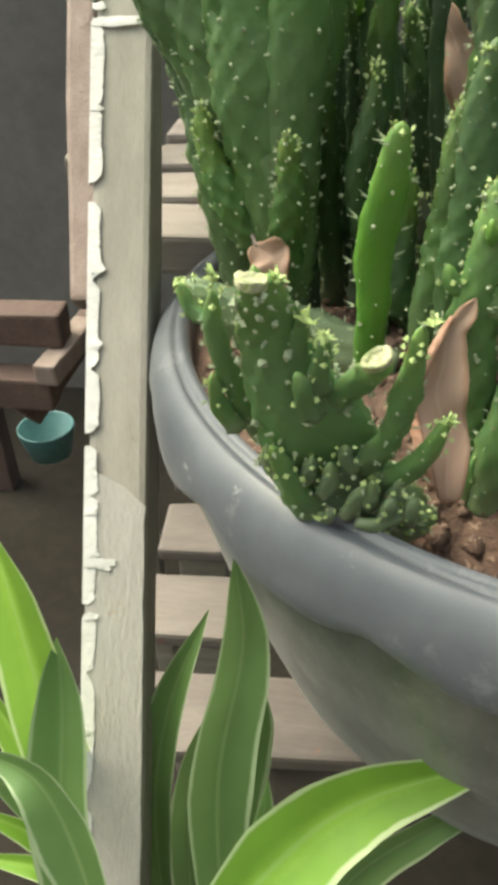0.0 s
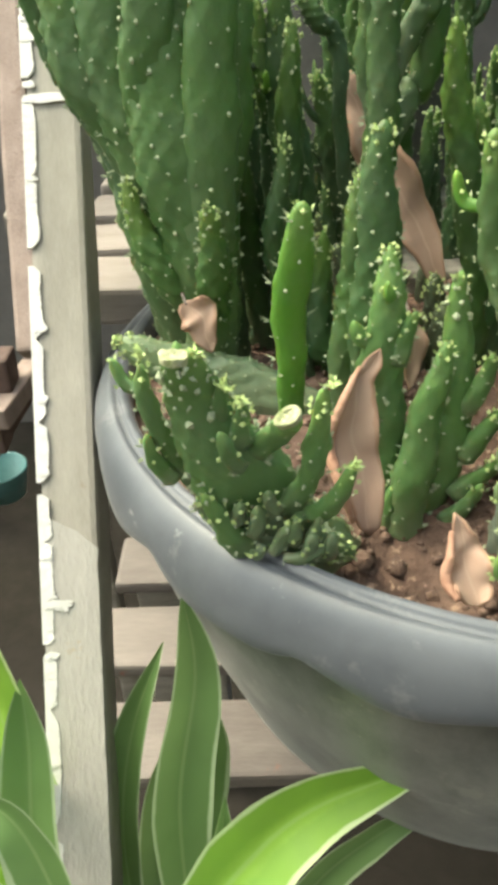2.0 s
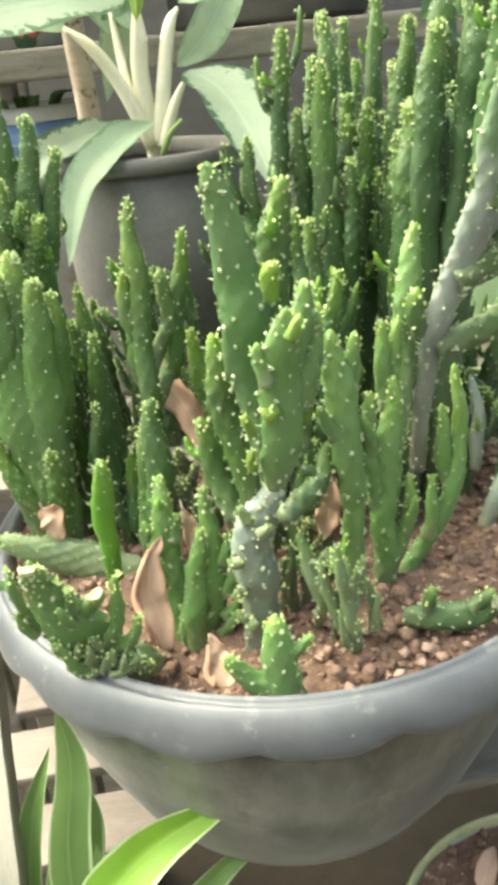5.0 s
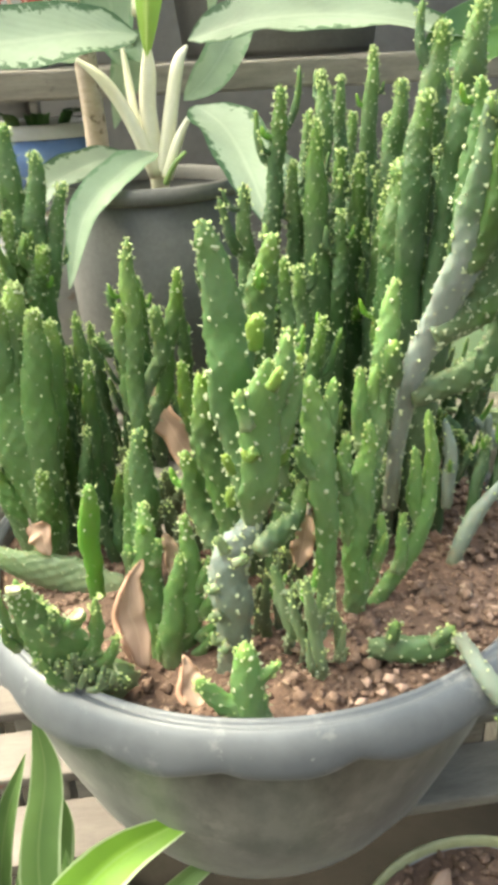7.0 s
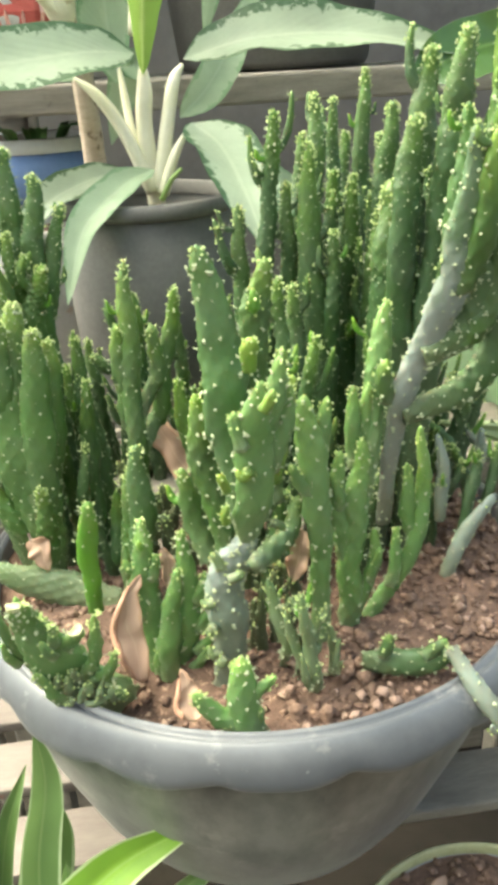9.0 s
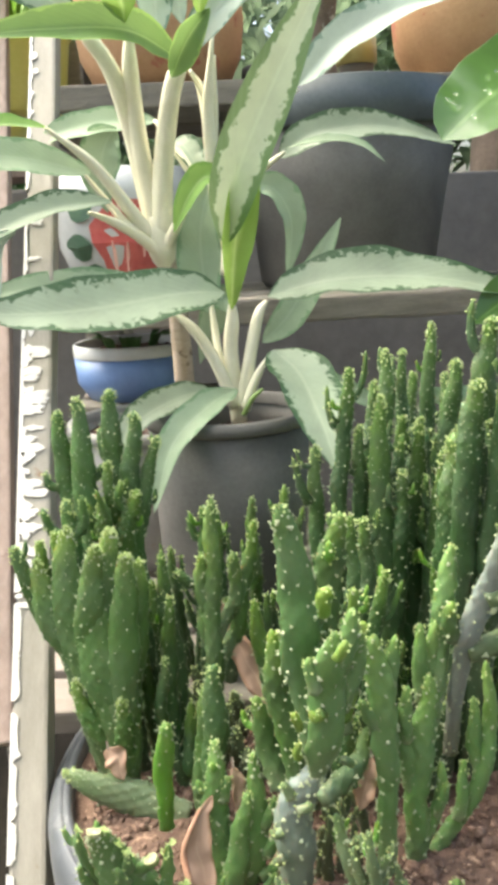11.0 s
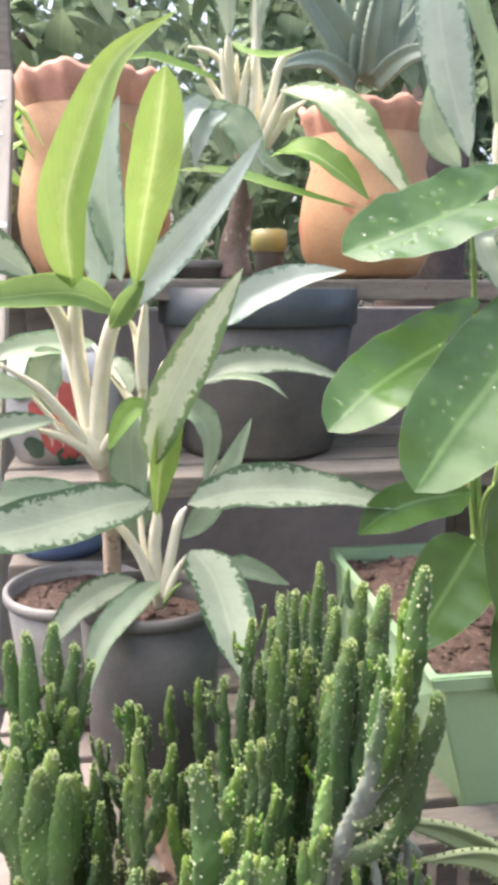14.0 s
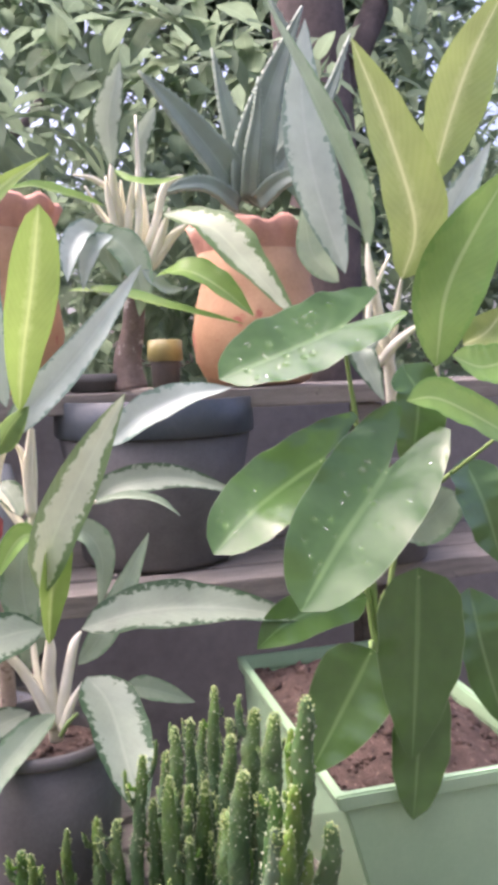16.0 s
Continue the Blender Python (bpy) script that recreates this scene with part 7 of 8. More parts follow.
# plant on a mossy stump between the terracotta pots
round_pot((0.225, 0.955), 1.385, 1.41, 0.045, 0.05, DARK_POT, "shallow dark saucer pot under a mossy stump", soil=False, name="saucer_pot")
a3 = thing("leafy_plant", (0.235, 0.90, 1.39), "pale-stalked plant growing on a rough mossy stump", "plant")
tube("stump", [(0.266, 0.92, 1.3861, 0.0253), (0.2631, 0.92, 1.4268, 0.0203), (0.2722, 0.91, 1.4743, 0.0161), (0.276, 0.89, 1.5354, 0.0142), (0.2795, 0.87, 1.5787, 0.0131)], STUMP, a3, 18, "rough brown stump")
stalk(a3, [(0.2746, 0.87, 1.5559), (0.2559, 0.85, 1.605), (0.2446, 0.82, 1.6563), (0.2427, 0.81, 1.6783)], 0.0081, 0.0045)
stalk(a3, [(0.2779, 0.865, 1.5553), (0.2611, 0.85, 1.6051), (0.2558, 0.83, 1.6589)], 0.00675, 0.0045)
stalk(a3, [(0.2812, 0.86, 1.5583), (0.2882, 0.85, 1.6054), (0.285, 0.84, 1.6621)], 0.00675, 0.0045)
stalk(a3, [(0.2815, 0.85, 1.557), (0.2982, 0.83, 1.6019), (0.3115, 0.82, 1.6509), (0.335, 0.81, 1.6635)], 0.00675, 0.0045)
stalk(a3, [(0.2897, 0.84, 1.5482), (0.3035, 0.82, 1.5856), (0.3113, 0.79, 1.6159)], 0.007425, 0.00525)
stalk(a3, [(0.2936, 0.84, 1.5519), (0.3185, 0.82, 1.5858), (0.3381, 0.8, 1.6005)], 0.007425, 0.00525)
stalk(a3, [(0.2707, 0.86, 1.5771), (0.2573, 0.85, 1.6344), (0.2239, 0.83, 1.6581), (0.1952, 0.82, 1.6619)], 0.0054, 0.003)
stalk(a3, [(0.2684, 0.86, 1.5771), (0.2306, 0.85, 1.6193), (0.2098, 0.84, 1.6529)], 0.0054, 0.003)
stalk(a3, [(0.2535, 0.85, 1.5578), (0.2464, 0.84, 1.5985), (0.2389, 0.83, 1.638), (0.2359, 0.825, 1.6625)], 0.0062, 0.004)
stalk(a3, [(0.2617, 0.85, 1.5579), (0.2636, 0.84, 1.5989), (0.2675, 0.83, 1.6338), (0.271, 0.82, 1.6575)], 0.0062, 0.004)
stalk(a3, [(0.2665, 0.845, 1.5573), (0.2758, 0.835, 1.5931), (0.2783, 0.83, 1.6393), (0.2777, 0.825, 1.7408)], 0.0062, 0.004)
leaf(a3, [(0.2445, 0.81, 1.6714), (0.239, 0.8, 1.7203), (0.2469, 0.79, 1.7583), (0.2571, 0.785, 1.7921)], 0.036, SILVER, (-0.2, -1, 0.1), fold=0.35)
leaf(a3, [(0.2835, 0.83, 1.6561), (0.2805, 0.83, 1.7027), (0.2944, 0.83, 1.7354), (0.3048, 0.83, 1.7537)], 0.026, SILVER, (0.2, -1, 0.1), fold=0.3)
leaf(a3, [(0.2331, 0.83, 1.6262), (0.1869, 0.82, 1.6372), (0.1459, 0.81, 1.6444), (0.1123, 0.8, 1.6379)], 0.022, MID_GREEN, (-0.1, -0.7, 0.7), fold=0.4)
leaf(a3, [(0.2453, 0.82, 1.6704), (0.264, 0.8, 1.6521), (0.2982, 0.79, 1.6472), (0.3331, 0.78, 1.6562)], 0.018, MID_GREEN, (0.1, -0.7, 0.7), fold=0.4)
leaf(a3, [(0.2357, 0.84, 1.5883), (0.2057, 0.82, 1.5918), (0.1858, 0.8, 1.5602), (0.1801, 0.79, 1.5242)], 0.036, SILVER_BLUE, (-0.3, -0.9, 0.4), fold=0.4)
leaf(a3, [(0.254, 0.84, 1.5849), (0.2385, 0.83, 1.5867), (0.2329, 0.82, 1.5634), (0.2483, 0.81, 1.5262)], 0.040, PALE_BACK, (0, -1, 0.2), fold=0.3)
leaf(a3, [(0.3039, 0.79, 1.6102), (0.3491, 0.73, 1.5843), (0.3866, 0.69, 1.5316), (0.4346, 0.66, 1.4657)], 0.070, SILVER_LIME, (0.2, -0.85, 0.5), fold=0.25)
leaf(a3, [(0.291, 0.8, 1.5321), (0.3245, 0.76, 1.5341), (0.3604, 0.73, 1.5097), (0.3969, 0.71, 1.4733)], 0.055, MID_GREEN, (0.1, -0.7, 0.7), fold=0.3)
leaf(a3, [(0.181, 0.83, 1.518), (0.2359, 0.8, 1.5109), (0.3154, 0.76, 1.4853), (0.391, 0.73, 1.4645)], 0.024, MID_GREEN, (0.1, -0.6, 0.8), fold=0.5)
leaf(a3, [(0.27, 0.84, 1.5296), (0.2423, 0.83, 1.514), (0.2163, 0.82, 1.5167), (0.188, 0.81, 1.53)], 0.030, SILVER, (0, -0.7, 0.7), fold=0.4)

leaf(a3, [(0.2353, 0.83, 1.5793), (0.2452, 0.82, 1.5798), (0.2624, 0.81, 1.559), (0.2719, 0.8, 1.5195), (0.2677, 0.795, 1.4805)], 0.046, PALE_BACK, (0.1, -1, 0.2), fold=0.35)
leaf(a3, [(0.2744, 0.8, 1.5404), (0.2887, 0.8, 1.5267), (0.3068, 0.8, 1.515), (0.3275, 0.8, 1.5166)], 0.026, SILVER_BLUE, (0.2, -0.8, 0.5), fold=0.4)
leaf(a3, [(0.2405, 0.81, 1.5848), (0.2189, 0.81, 1.5733), (0.2062, 0.81, 1.5511), (0.1996, 0.81, 1.5164)], 0.030, SILVER_BLUE, (-0.2, -0.8, 0.5), fold=0.4)
round_pot((0.339, 1.06), 1.385, 1.462, 0.022, 0.026, DARK_POT, "small dark pot with a yellow rim behind the stump", lip=0.034, rim_material=DULL_YELLOW, seed=33)

# agave in the right terracotta pot
ag = thing("agave", (0.47, 0.965, 1.60), "grey-green toothed agave in a terracotta pot", "plant")


def agave_leaf(pts, width, plant=None):
    skin = ALOE if plant else AGAVE
    ob = leaf(plant or ag, pts, width, skin, (0, -1, 0.25), "spear", 0.35, 0.02)
    v = [w.co.copy() for w in ob.data.vertices]
    verts, faces = [], []
    for i in range(1, 20):
        for k, s in ((0, -1), (8, 1)):
            p, q, o = v[i * 9 + k], v[(i + 1) * 9 + k], v[i * 9 + 4]
            out = (p - o).normalized()
            b = len(verts)
            verts += [tuple(p), tuple(p + (q - p) * 0.45), tuple(p + out * 0.0035 + (q - p) * 0.4), tuple(p + (q - p) * 0.2 + Vector((0, 0.001, 0)))]
            faces += [(b, b + 1, b + 2), (b + 1, b + 3, b + 2), (b + 3, b, b + 2)]
    raw("teeth", verts, faces, skin, ob, "small marginal teeth", None, False)


agave_leaf([(0.4468, 0.955, 1.6685), (0.4041, 0.93, 1.7187), (0.3449, 0.91, 1.7774), (0.2942, 0.9, 1.8245)], 0.082)
agave_leaf([(0.4525, 0.96, 1.6697), (0.4422, 0.96, 1.7526), (0.4272, 0.96, 1.8176), (0.4125, 0.96, 1.8856)], 0.052)
agave_leaf([(0.4631, 0.95, 1.6678), (0.4673, 0.94, 1.7398), (0.4935, 0.93, 1.8273), (0.5416, 0.92, 1.9385)], 0.095)
agave_leaf([(0.456, 0.94, 1.6655), (0.4569, 0.92, 1.7178), (0.4648, 0.91, 1.7792), (0.4662, 0.9, 1.8271)], 0.036)
agave_leaf([(0.4727, 0.97, 1.6638), (0.5424, 0.98, 1.7536), (0.6043, 0.99, 1.8369), (0.6489, 1, 1.9386)], 0.050)
agave_leaf([(0.4382, 0.94, 1.6528), (0.3898, 0.91, 1.6734), (0.3433, 0.88, 1.6654), (0.3004, 0.86, 1.6448)], 0.040)
agave_leaf([(0.4689, 0.94, 1.6575), (0.5004, 0.91, 1.6844), (0.5375, 0.89, 1.6887), (0.5731, 0.87, 1.669)], 0.040)
agave_leaf([(0.4664, 0.98, 1.6658), (0.5318, 1, 1.8106), (0.5597, 1.02, 1.9056), (0.519, 1.03, 2.0103)], 0.055)

# toothed aloe beside the bowl
round_pot((0.50, 0.335), 0.632, 0.80, 0.06, 0.075, DARK_POT, "dark plastic pot with a toothed aloe", seed=17)
aloe = thing("aloe", (0.50, 0.335, 0.79), "pale green toothed aloe beside the bowl", "plant")
agave_leaf([(0.4814, 0.345, 0.8049), (0.4418, 0.36, 0.8532), (0.3882, 0.372, 0.889), (0.3225, 0.38, 0.9065)], 0.048, aloe)
agave_leaf([(0.4781, 0.34, 0.8099), (0.4474, 0.345, 0.8562), (0.4057, 0.35, 0.8801), (0.3529, 0.355, 0.8796)], 0.044, aloe)
agave_leaf([(0.4846, 0.35, 0.7999), (0.4773, 0.37, 0.8555), (0.4597, 0.375, 0.9008), (0.4427, 0.378, 0.9294)], 0.040, aloe)
agave_leaf([(0.50, 0.33, 0.80), (0.53, 0.31, 0.86), (0.58, 0.28, 0.90), (0.63, 0.26, 0.91)], 0.044, aloe)
agave_leaf([(0.50, 0.32, 0.80), (0.49, 0.28, 0.84), (0.50, 0.23, 0.86), (0.52, 0.19, 0.85)], 0.044, aloe)

# yellow-green plant at the right
round_pot((0.60, 0.80), 1.138, 1.27, 0.062, 0.078, DARK_POT, "dark plastic pot half hidden by leaves", seed=7)
a4 = thing("leafy_plant", (0.60, 0.74, 1.26), "yellow-green leafy plant with white stalks", "plant")
stalk(a4, [(0.5949, 0.74, 1.3235), (0.57, 0.7, 1.4062), (0.544, 0.67, 1.4682), (0.5283, 0.66, 1.5211), (0.5253, 0.66, 1.5542)], 0.009, 0.004)
stalk(a4, [(0.5701, 0.7, 1.4133), (0.5602, 0.66, 1.4672), (0.5556, 0.63, 1.5107)], 0.006, 0.004)
stalk(a4, [(0.5624, 0.7, 1.4136), (0.5346, 0.67, 1.4411), (0.5274, 0.66, 1.4811), (0.5542, 0.66, 1.5411)], 0.006, 0.003)
stalk(a4, [(0.5458, 0.68, 1.4101), (0.5624, 0.65, 1.4395), (0.5896, 0.63, 1.4612)], 0.006, 0.005)
stalk(a4, [(0.6214, 0.68, 1.3258), (0.613, 0.66, 1.3695), (0.6053, 0.64, 1.4111)], 0.006, 0.005)
leaf(a4, [(0.5555, 0.63, 1.5074), (0.5631, 0.61, 1.5653), (0.5197, 0.58, 1.6548), (0.4694, 0.56, 1.744)], 0.088, YELLOW_GREEN, (0.15, -1, 0.05), fold=0.22, wave=0.05)
leaf(a4, [(0.6007, 0.64, 1.6203), (0.6163, 0.62, 1.6955), (0.6342, 0.6, 1.7579), (0.6648, 0.58, 1.8243)], 0.072, YELLOW_GREEN, (-0.2, -1, 0.05), fold=0.3)
leaf(a4, [(0.5924, 0.62, 1.4044), (0.5958, 0.6, 1.4878), (0.6207, 0.58, 1.5544), (0.6581, 0.56, 1.6245)], 0.085, MID_GREEN, (-0.3, -1, 0.1), fold=0.25)
leaf(a4, [(0.5131, 0.7, 1.5228), (0.4704, 0.68, 1.6229), (0.452, 0.67, 1.7161), (0.4546, 0.66, 1.8032)], 0.060, SILVER_BLUE, (-0.2, -1, 0.1), fold=0.3)
leaf(a4, [(0.5308, 0.67, 1.5425), (0.5081, 0.65, 1.6106), (0.4549, 0.63, 1.7032), (0.3964, 0.62, 1.8024)], 0.034, PALE_BACK, (0.3, -1, 0.1), fold=0.6)
leaf(a4, [(0.5117, 0.72, 1.5148), (0.4787, 0.71, 1.5413), (0.4685, 0.71, 1.5686), (0.4627, 0.7, 1.6139)], 0.040, PALE_BACK, (-0.2, -1, 0.1), fold=0.3)
leaf(a4, [(0.6308, 0.68, 1.4395), (0.6241, 0.68, 1.5236), (0.6483, 0.68, 1.593), (0.7042, 0.68, 1.6842)], 0.060, SILVER_BLUE, (-0.2, -1, 0.1), fold=0.3)
leaf(a4, [(0.6281, 0.62, 1.43), (0.6461, 0.6, 1.4418), (0.6632, 0.58, 1.4725)], 0.05, YELLOW_GREEN, (-0.2, -0.8, 0.4), fold=0.3)
leaf(a4, [(0.5339, 0.66, 1.4406), (0.507, 0.64, 1.4271), (0.5129, 0.63, 1.4004), (0.5255, 0.62, 1.3672)], 0.034, SILVER, (-0.3, -1, 0.2), fold=0.4)


# ---- glossy plant in the green planter ----
def square_planter():
    t = thing("square_planter", (0.48, 0.58, 0.80), "pale green square plastic planter with dry soil", "pot")
    x0, x1, y0, y1, z = 0.388, 0.62, 0.428, 0.80, 1.015
    inset, zb, w = 0.045, 0.80, 0.005
    bm = bmesh.new()
    def ring(i, zz):
        f = (z - zz) / (z - zb)
        k = inset * f
        return [bm.verts.new((x0 + 0.066 * f + i, y0 + 0.03 * f + i, zz)), bm.verts.new((x1 - k - i, y0 + 0.03 * f + i, zz)), bm.verts.new((x1 - k - i, y1 - k - i, zz)), bm.verts.new((x0 + 0.004 * f + i, y1 - k - i, zz))]
    rings = [ring(0.0, zb), ring(0.0, z - 0.018), ring(w, z - 0.018), ring(w, zb + 0.01)]
    for a, b in zip(rings, rings[1:]):
        for k in range(4):
            bm.faces.new((a[k], a[(k + 1) % 4], b[(k + 1) % 4], b[k]))
    bm.faces.new(rings[0][::-1])
    bm.faces.new(rings[-1])
    bmesh.ops.recalc_face_normals(bm, faces=bm.faces)
    bmesh.ops.bevel(bm, geom=[e for e in bm.edges if e.calc_face_angle(0) > 0.6], offset=0.0025, segments=2, affect="EDGES")
    part("body", bm, GREEN_POT, t, "", False)
    bm = bmesh.new()
    rings = [ring(0.0, z - 0.0178), ring(-0.005, z - 0.0178), ring(-0.006, z), ring(w - 0.001, z), ring(w - 0.001, z - 0.0178)]
    for p, q in zip(rings, rings[1:] + rings[:1]):
        for k in range(4):
            bm.faces.new((p[k], p[(k + 1) % 4], q[(k + 1) % 4], q[k]))
    bmesh.ops.recalc_face_normals(bm, faces=bm.faces)
    bmesh.ops.bevel(bm, geom=[e for e in bm.edges if e.calc_face_angle(0) > 0.6], offset=0.002, segments=2, affect="EDGES")
    part("rim", bm, GREEN_POT, t, "", False)
    b = thing("potting_soil", (0.5, 0.58, 1.0), "lumpy red-brown soil in the green planter", "soil")
    verts, faces, spots = [], [], []
    rng = random.Random(8)
    N = 24
    def hz(u, v):
        return z - 0.02 + 0.05 * math.sin(math.pi * u) * math.sin(math.pi * v) + 0.008 * noise.noise(Vector((u * 8, v * 8, 3)))
    for i in range(N + 1):
        for j in range(N + 1):
            u, v = i / N, j / N
            verts.append((x0 + 0.008 + u * (x1 - x0 - 0.016), y0 + 0.008 + v * (y1 - y0 - 0.016), hz(u, v)))
    for i in range(N):
        for j in range(N):
            a = i * (N + 1) + j
            faces.append((a, a + N + 1, a + N + 2, a + 1))
    ob = raw("soil", verts, faces, DARK_SOIL, b)
    for _ in range(700):
        u, v = rng.random(), rng.random()
        s = rng.uniform(0.0015, 0.005)
        spots.append((x0 + 0.012 + u * (x1 - x0 - 0.024), y0 + 0.012 + v * (y1 - y0 - 0.024), hz(u, v) + s * 0.3, s))
    clods("soil_crumb", spots, DARK_SOIL, ob, "loose soil lumps", "stuff")
    rubble = []
    for _ in range(120):
        u, v = rng.random(), rng.random()
        s = rng.uniform(0.005, 0.013)
        rubble.append((x0 + 0.018 + u * (x1 - x0 - 0.036), y0 + 0.018 + v * (y1 - y0 - 0.036), hz(u, v) + s * 0.3, s))
    clods("soil_lump", rubble, DARK_SOIL, ob, "large dark soil lumps", "stuff")
    plank("slat", (0.30, 0.52, 0.799), (1.05, 0.52, 0.799), 0.08, 0.02, GREY_WOOD, stand)
    plank("slat", (0.30, 0.64, 0.799), (1.05, 0.64, 0.799), 0.08, 0.02, GREY_WOOD, stand)


square_planter()
ph = thing("glossy_plant", (0.50, 0.58, 1.03), "plant with large glossy dark green leaves, wet with drops", "plant")


def drops(ob, count, seed, lo=0.15, hi=0.9):
    """Beads of water resting on a leaf."""
    rng = random.Random(seed)
    me = ob.data
    bm = bmesh.new()
    polys = list(me.polygons)
    for _ in range(count):
        row = rng.randrange(int(lo * 20), int(hi * 20))
        f = polys[min(len(polys) - 1, row * 8 + rng.randrange(1, 7))]
        nrm = f.normal if f.normal.y < 0.2 else -f.normal
        r = rng.uniform(0.0010, 0.0032)
        m = Matrix.Translation(f.center + nrm * (0.0006)) @ nrm.to_track_quat("Z", "Y").to_matrix().to_4x4() @ Matrix.Diagonal((r * rng.uniform(0.8, 1.5), r, r * 0.55, 1))
        bmesh.ops.create_icosphere(bm, subdivisions=2, radius=1, matrix=m)
    w = tagged(part("water_drop", bm, WATER, ob, "clear water drops"), kind="stuff")
    w.visible_shadow = False


p1 = leaf(ph, [(0.3858, 0.44, 1.3258), (0.3527, 0.43, 1.3097), (0.3105, 0.41, 1.2885), (0.2704, 0.392, 1.2585)], 0.074, GLOSSY, (-0.25, -0.75, 0.62), "arrow", 0.18, 0.05)
p2 = leaf(ph, [(0.4298, 0.4, 1.3182), (0.4041, 0.388, 1.2922), (0.3709, 0.37, 1.2622), (0.331, 0.352, 1.2158)], 0.098, GLOSSY, (-0.1, -0.75, 0.65), "arrow", 0.2, 0.05)
p3 = leaf(ph, [(0.4147, 0.455, 1.4461), (0.3824, 0.445, 1.4335), (0.3354, 0.43, 1.4168), (0.2865, 0.42, 1.4005)], 0.082, GLOSSY, (-0.1, -0.7, 0.7), "arrow", 0.22, 0.05)
p4 = leaf(ph, [(0.4728, 0.432, 1.2191), (0.4668, 0.424, 1.1602), (0.46, 0.417, 1.0989), (0.4539, 0.412, 1.0452)], 0.0933, GLOSSY, (0.05, -1, 0.2), "oval", 0.18, 0.05)
p5 = leaf(ph, [(0.4794, 0.44, 1.1204), (0.47, 0.43, 1.0591), (0.4612, 0.421, 1.0093), (0.4555, 0.415, 0.9848)], 0.0642, GLOSSY, (0.05, -1, 0.15), "oval", 0.18, 0.05)
p6 = leaf(ph, [(0.4351, 0.455, 1.1374), (0.4131, 0.448, 1.1067), (0.3847, 0.44, 1.0674), (0.3612, 0.434, 1.0348)], 0.0801, GLOSSY, (-0.3, -0.9, 0.35), "oval", 0.18, 0.05)
p7 = leaf(ph, [(0.5666, 0.43, 1.3386), (0.5194, 0.42, 1.3625), (0.4828, 0.415, 1.3771), (0.4528, 0.41, 1.3759)], 0.045, MID_GREEN, (0.1, -0.8, 0.5), "oblong", 0.25, 0.05)
leaf(ph, [(0.5797, 0.45, 1.4078), (0.5432, 0.44, 1.4033), (0.5083, 0.43, 1.4146)], 0.045, MID_GREEN, (0.1, -0.8, 0.5), "oblong", 0.25, 0.05)
leaf(ph, [(0.565, 0.5, 1.2987), (0.5723, 0.48, 1.2599), (0.5851, 0.47, 1.2025)], 0.075, GLOSSY, (0.2, -1, 0.3), "oblong", 0.2, 0.05)
leaf(ph, [(0.5555, 0.48, 1.1677), (0.556, 0.46, 1.1209), (0.5749, 0.45, 1.0401)], 0.070, GLOSSY, (0.2, -1, 0.3), "oblong", 0.2, 0.05)
leaf(ph, [(0.4677, 0.56, 1.155), (0.4118, 0.55, 1.1513), (0.3707, 0.54, 1.1406), (0.34, 0.53, 1.1236)], 0.05, GLOSSY, (-0.2, -0.9, 0.4), "oblong", 0.2, 0.05)
leaf(ph, [(0.5063, 0.52, 1.3998), (0.5137, 0.51, 1.3765), (0.5048, 0.5, 1.3313), (0.4949, 0.5, 1.2973)], 0.06, GLOSSY, (0.1, -1, 0.2), "oblong", 0.2, 0.05)
leaf(ph, [(0.5563, 0.52, 1.2669), (0.5245, 0.51, 1.2468), (0.4941, 0.5, 1.2452), (0.4752, 0.5, 1.2351)], 0.05, PALE_BACK, (0.0, -1, 0.3), "oblong", 0.2, 0.05)
drops(p2, 26, 1)
drops(p3, 26, 2)
drops(p1, 8, 3, 0.5)
for tgt in (p1, p2, p3, p4, p5, p6, p7):
    q = tgt.data.vertices[9 + 4].co
    stalk(ph, [(0.50, 0.58, 1.035), (0.50 + (q.x - 0.5) * 0.3, 0.56, 1.04 + (q.z - 1.03) * 0.6), (q.x, q.y, q.z)], 0.0035, 0.0028, GREEN_STALK)
sh = thing("clay_shard", [(0.49, 0.6, 1.1583)][0], "small orange broken clay shard on the soil", "shard")
bm = box_mesh((0.022, 0.012, 0.016), 0.003)
bmesh.ops.transform(bm, matrix=Matrix.Translation(sh.location) @ pose(0, 0, 0, 20, 30, 40), verts=bm.verts)
part("shard", bm, CLAY, sh)


# ---- striped plants and low pot in front ----
def striped(at, label, rows, material):
    p = thing("striped_plant", at, label, "plant", "striped plants")
    for pts, w, face, *own in rows:
        leaf(p, pts, w, own[0] if own else material, face, "strap", 0.45, 0.03)
    return p


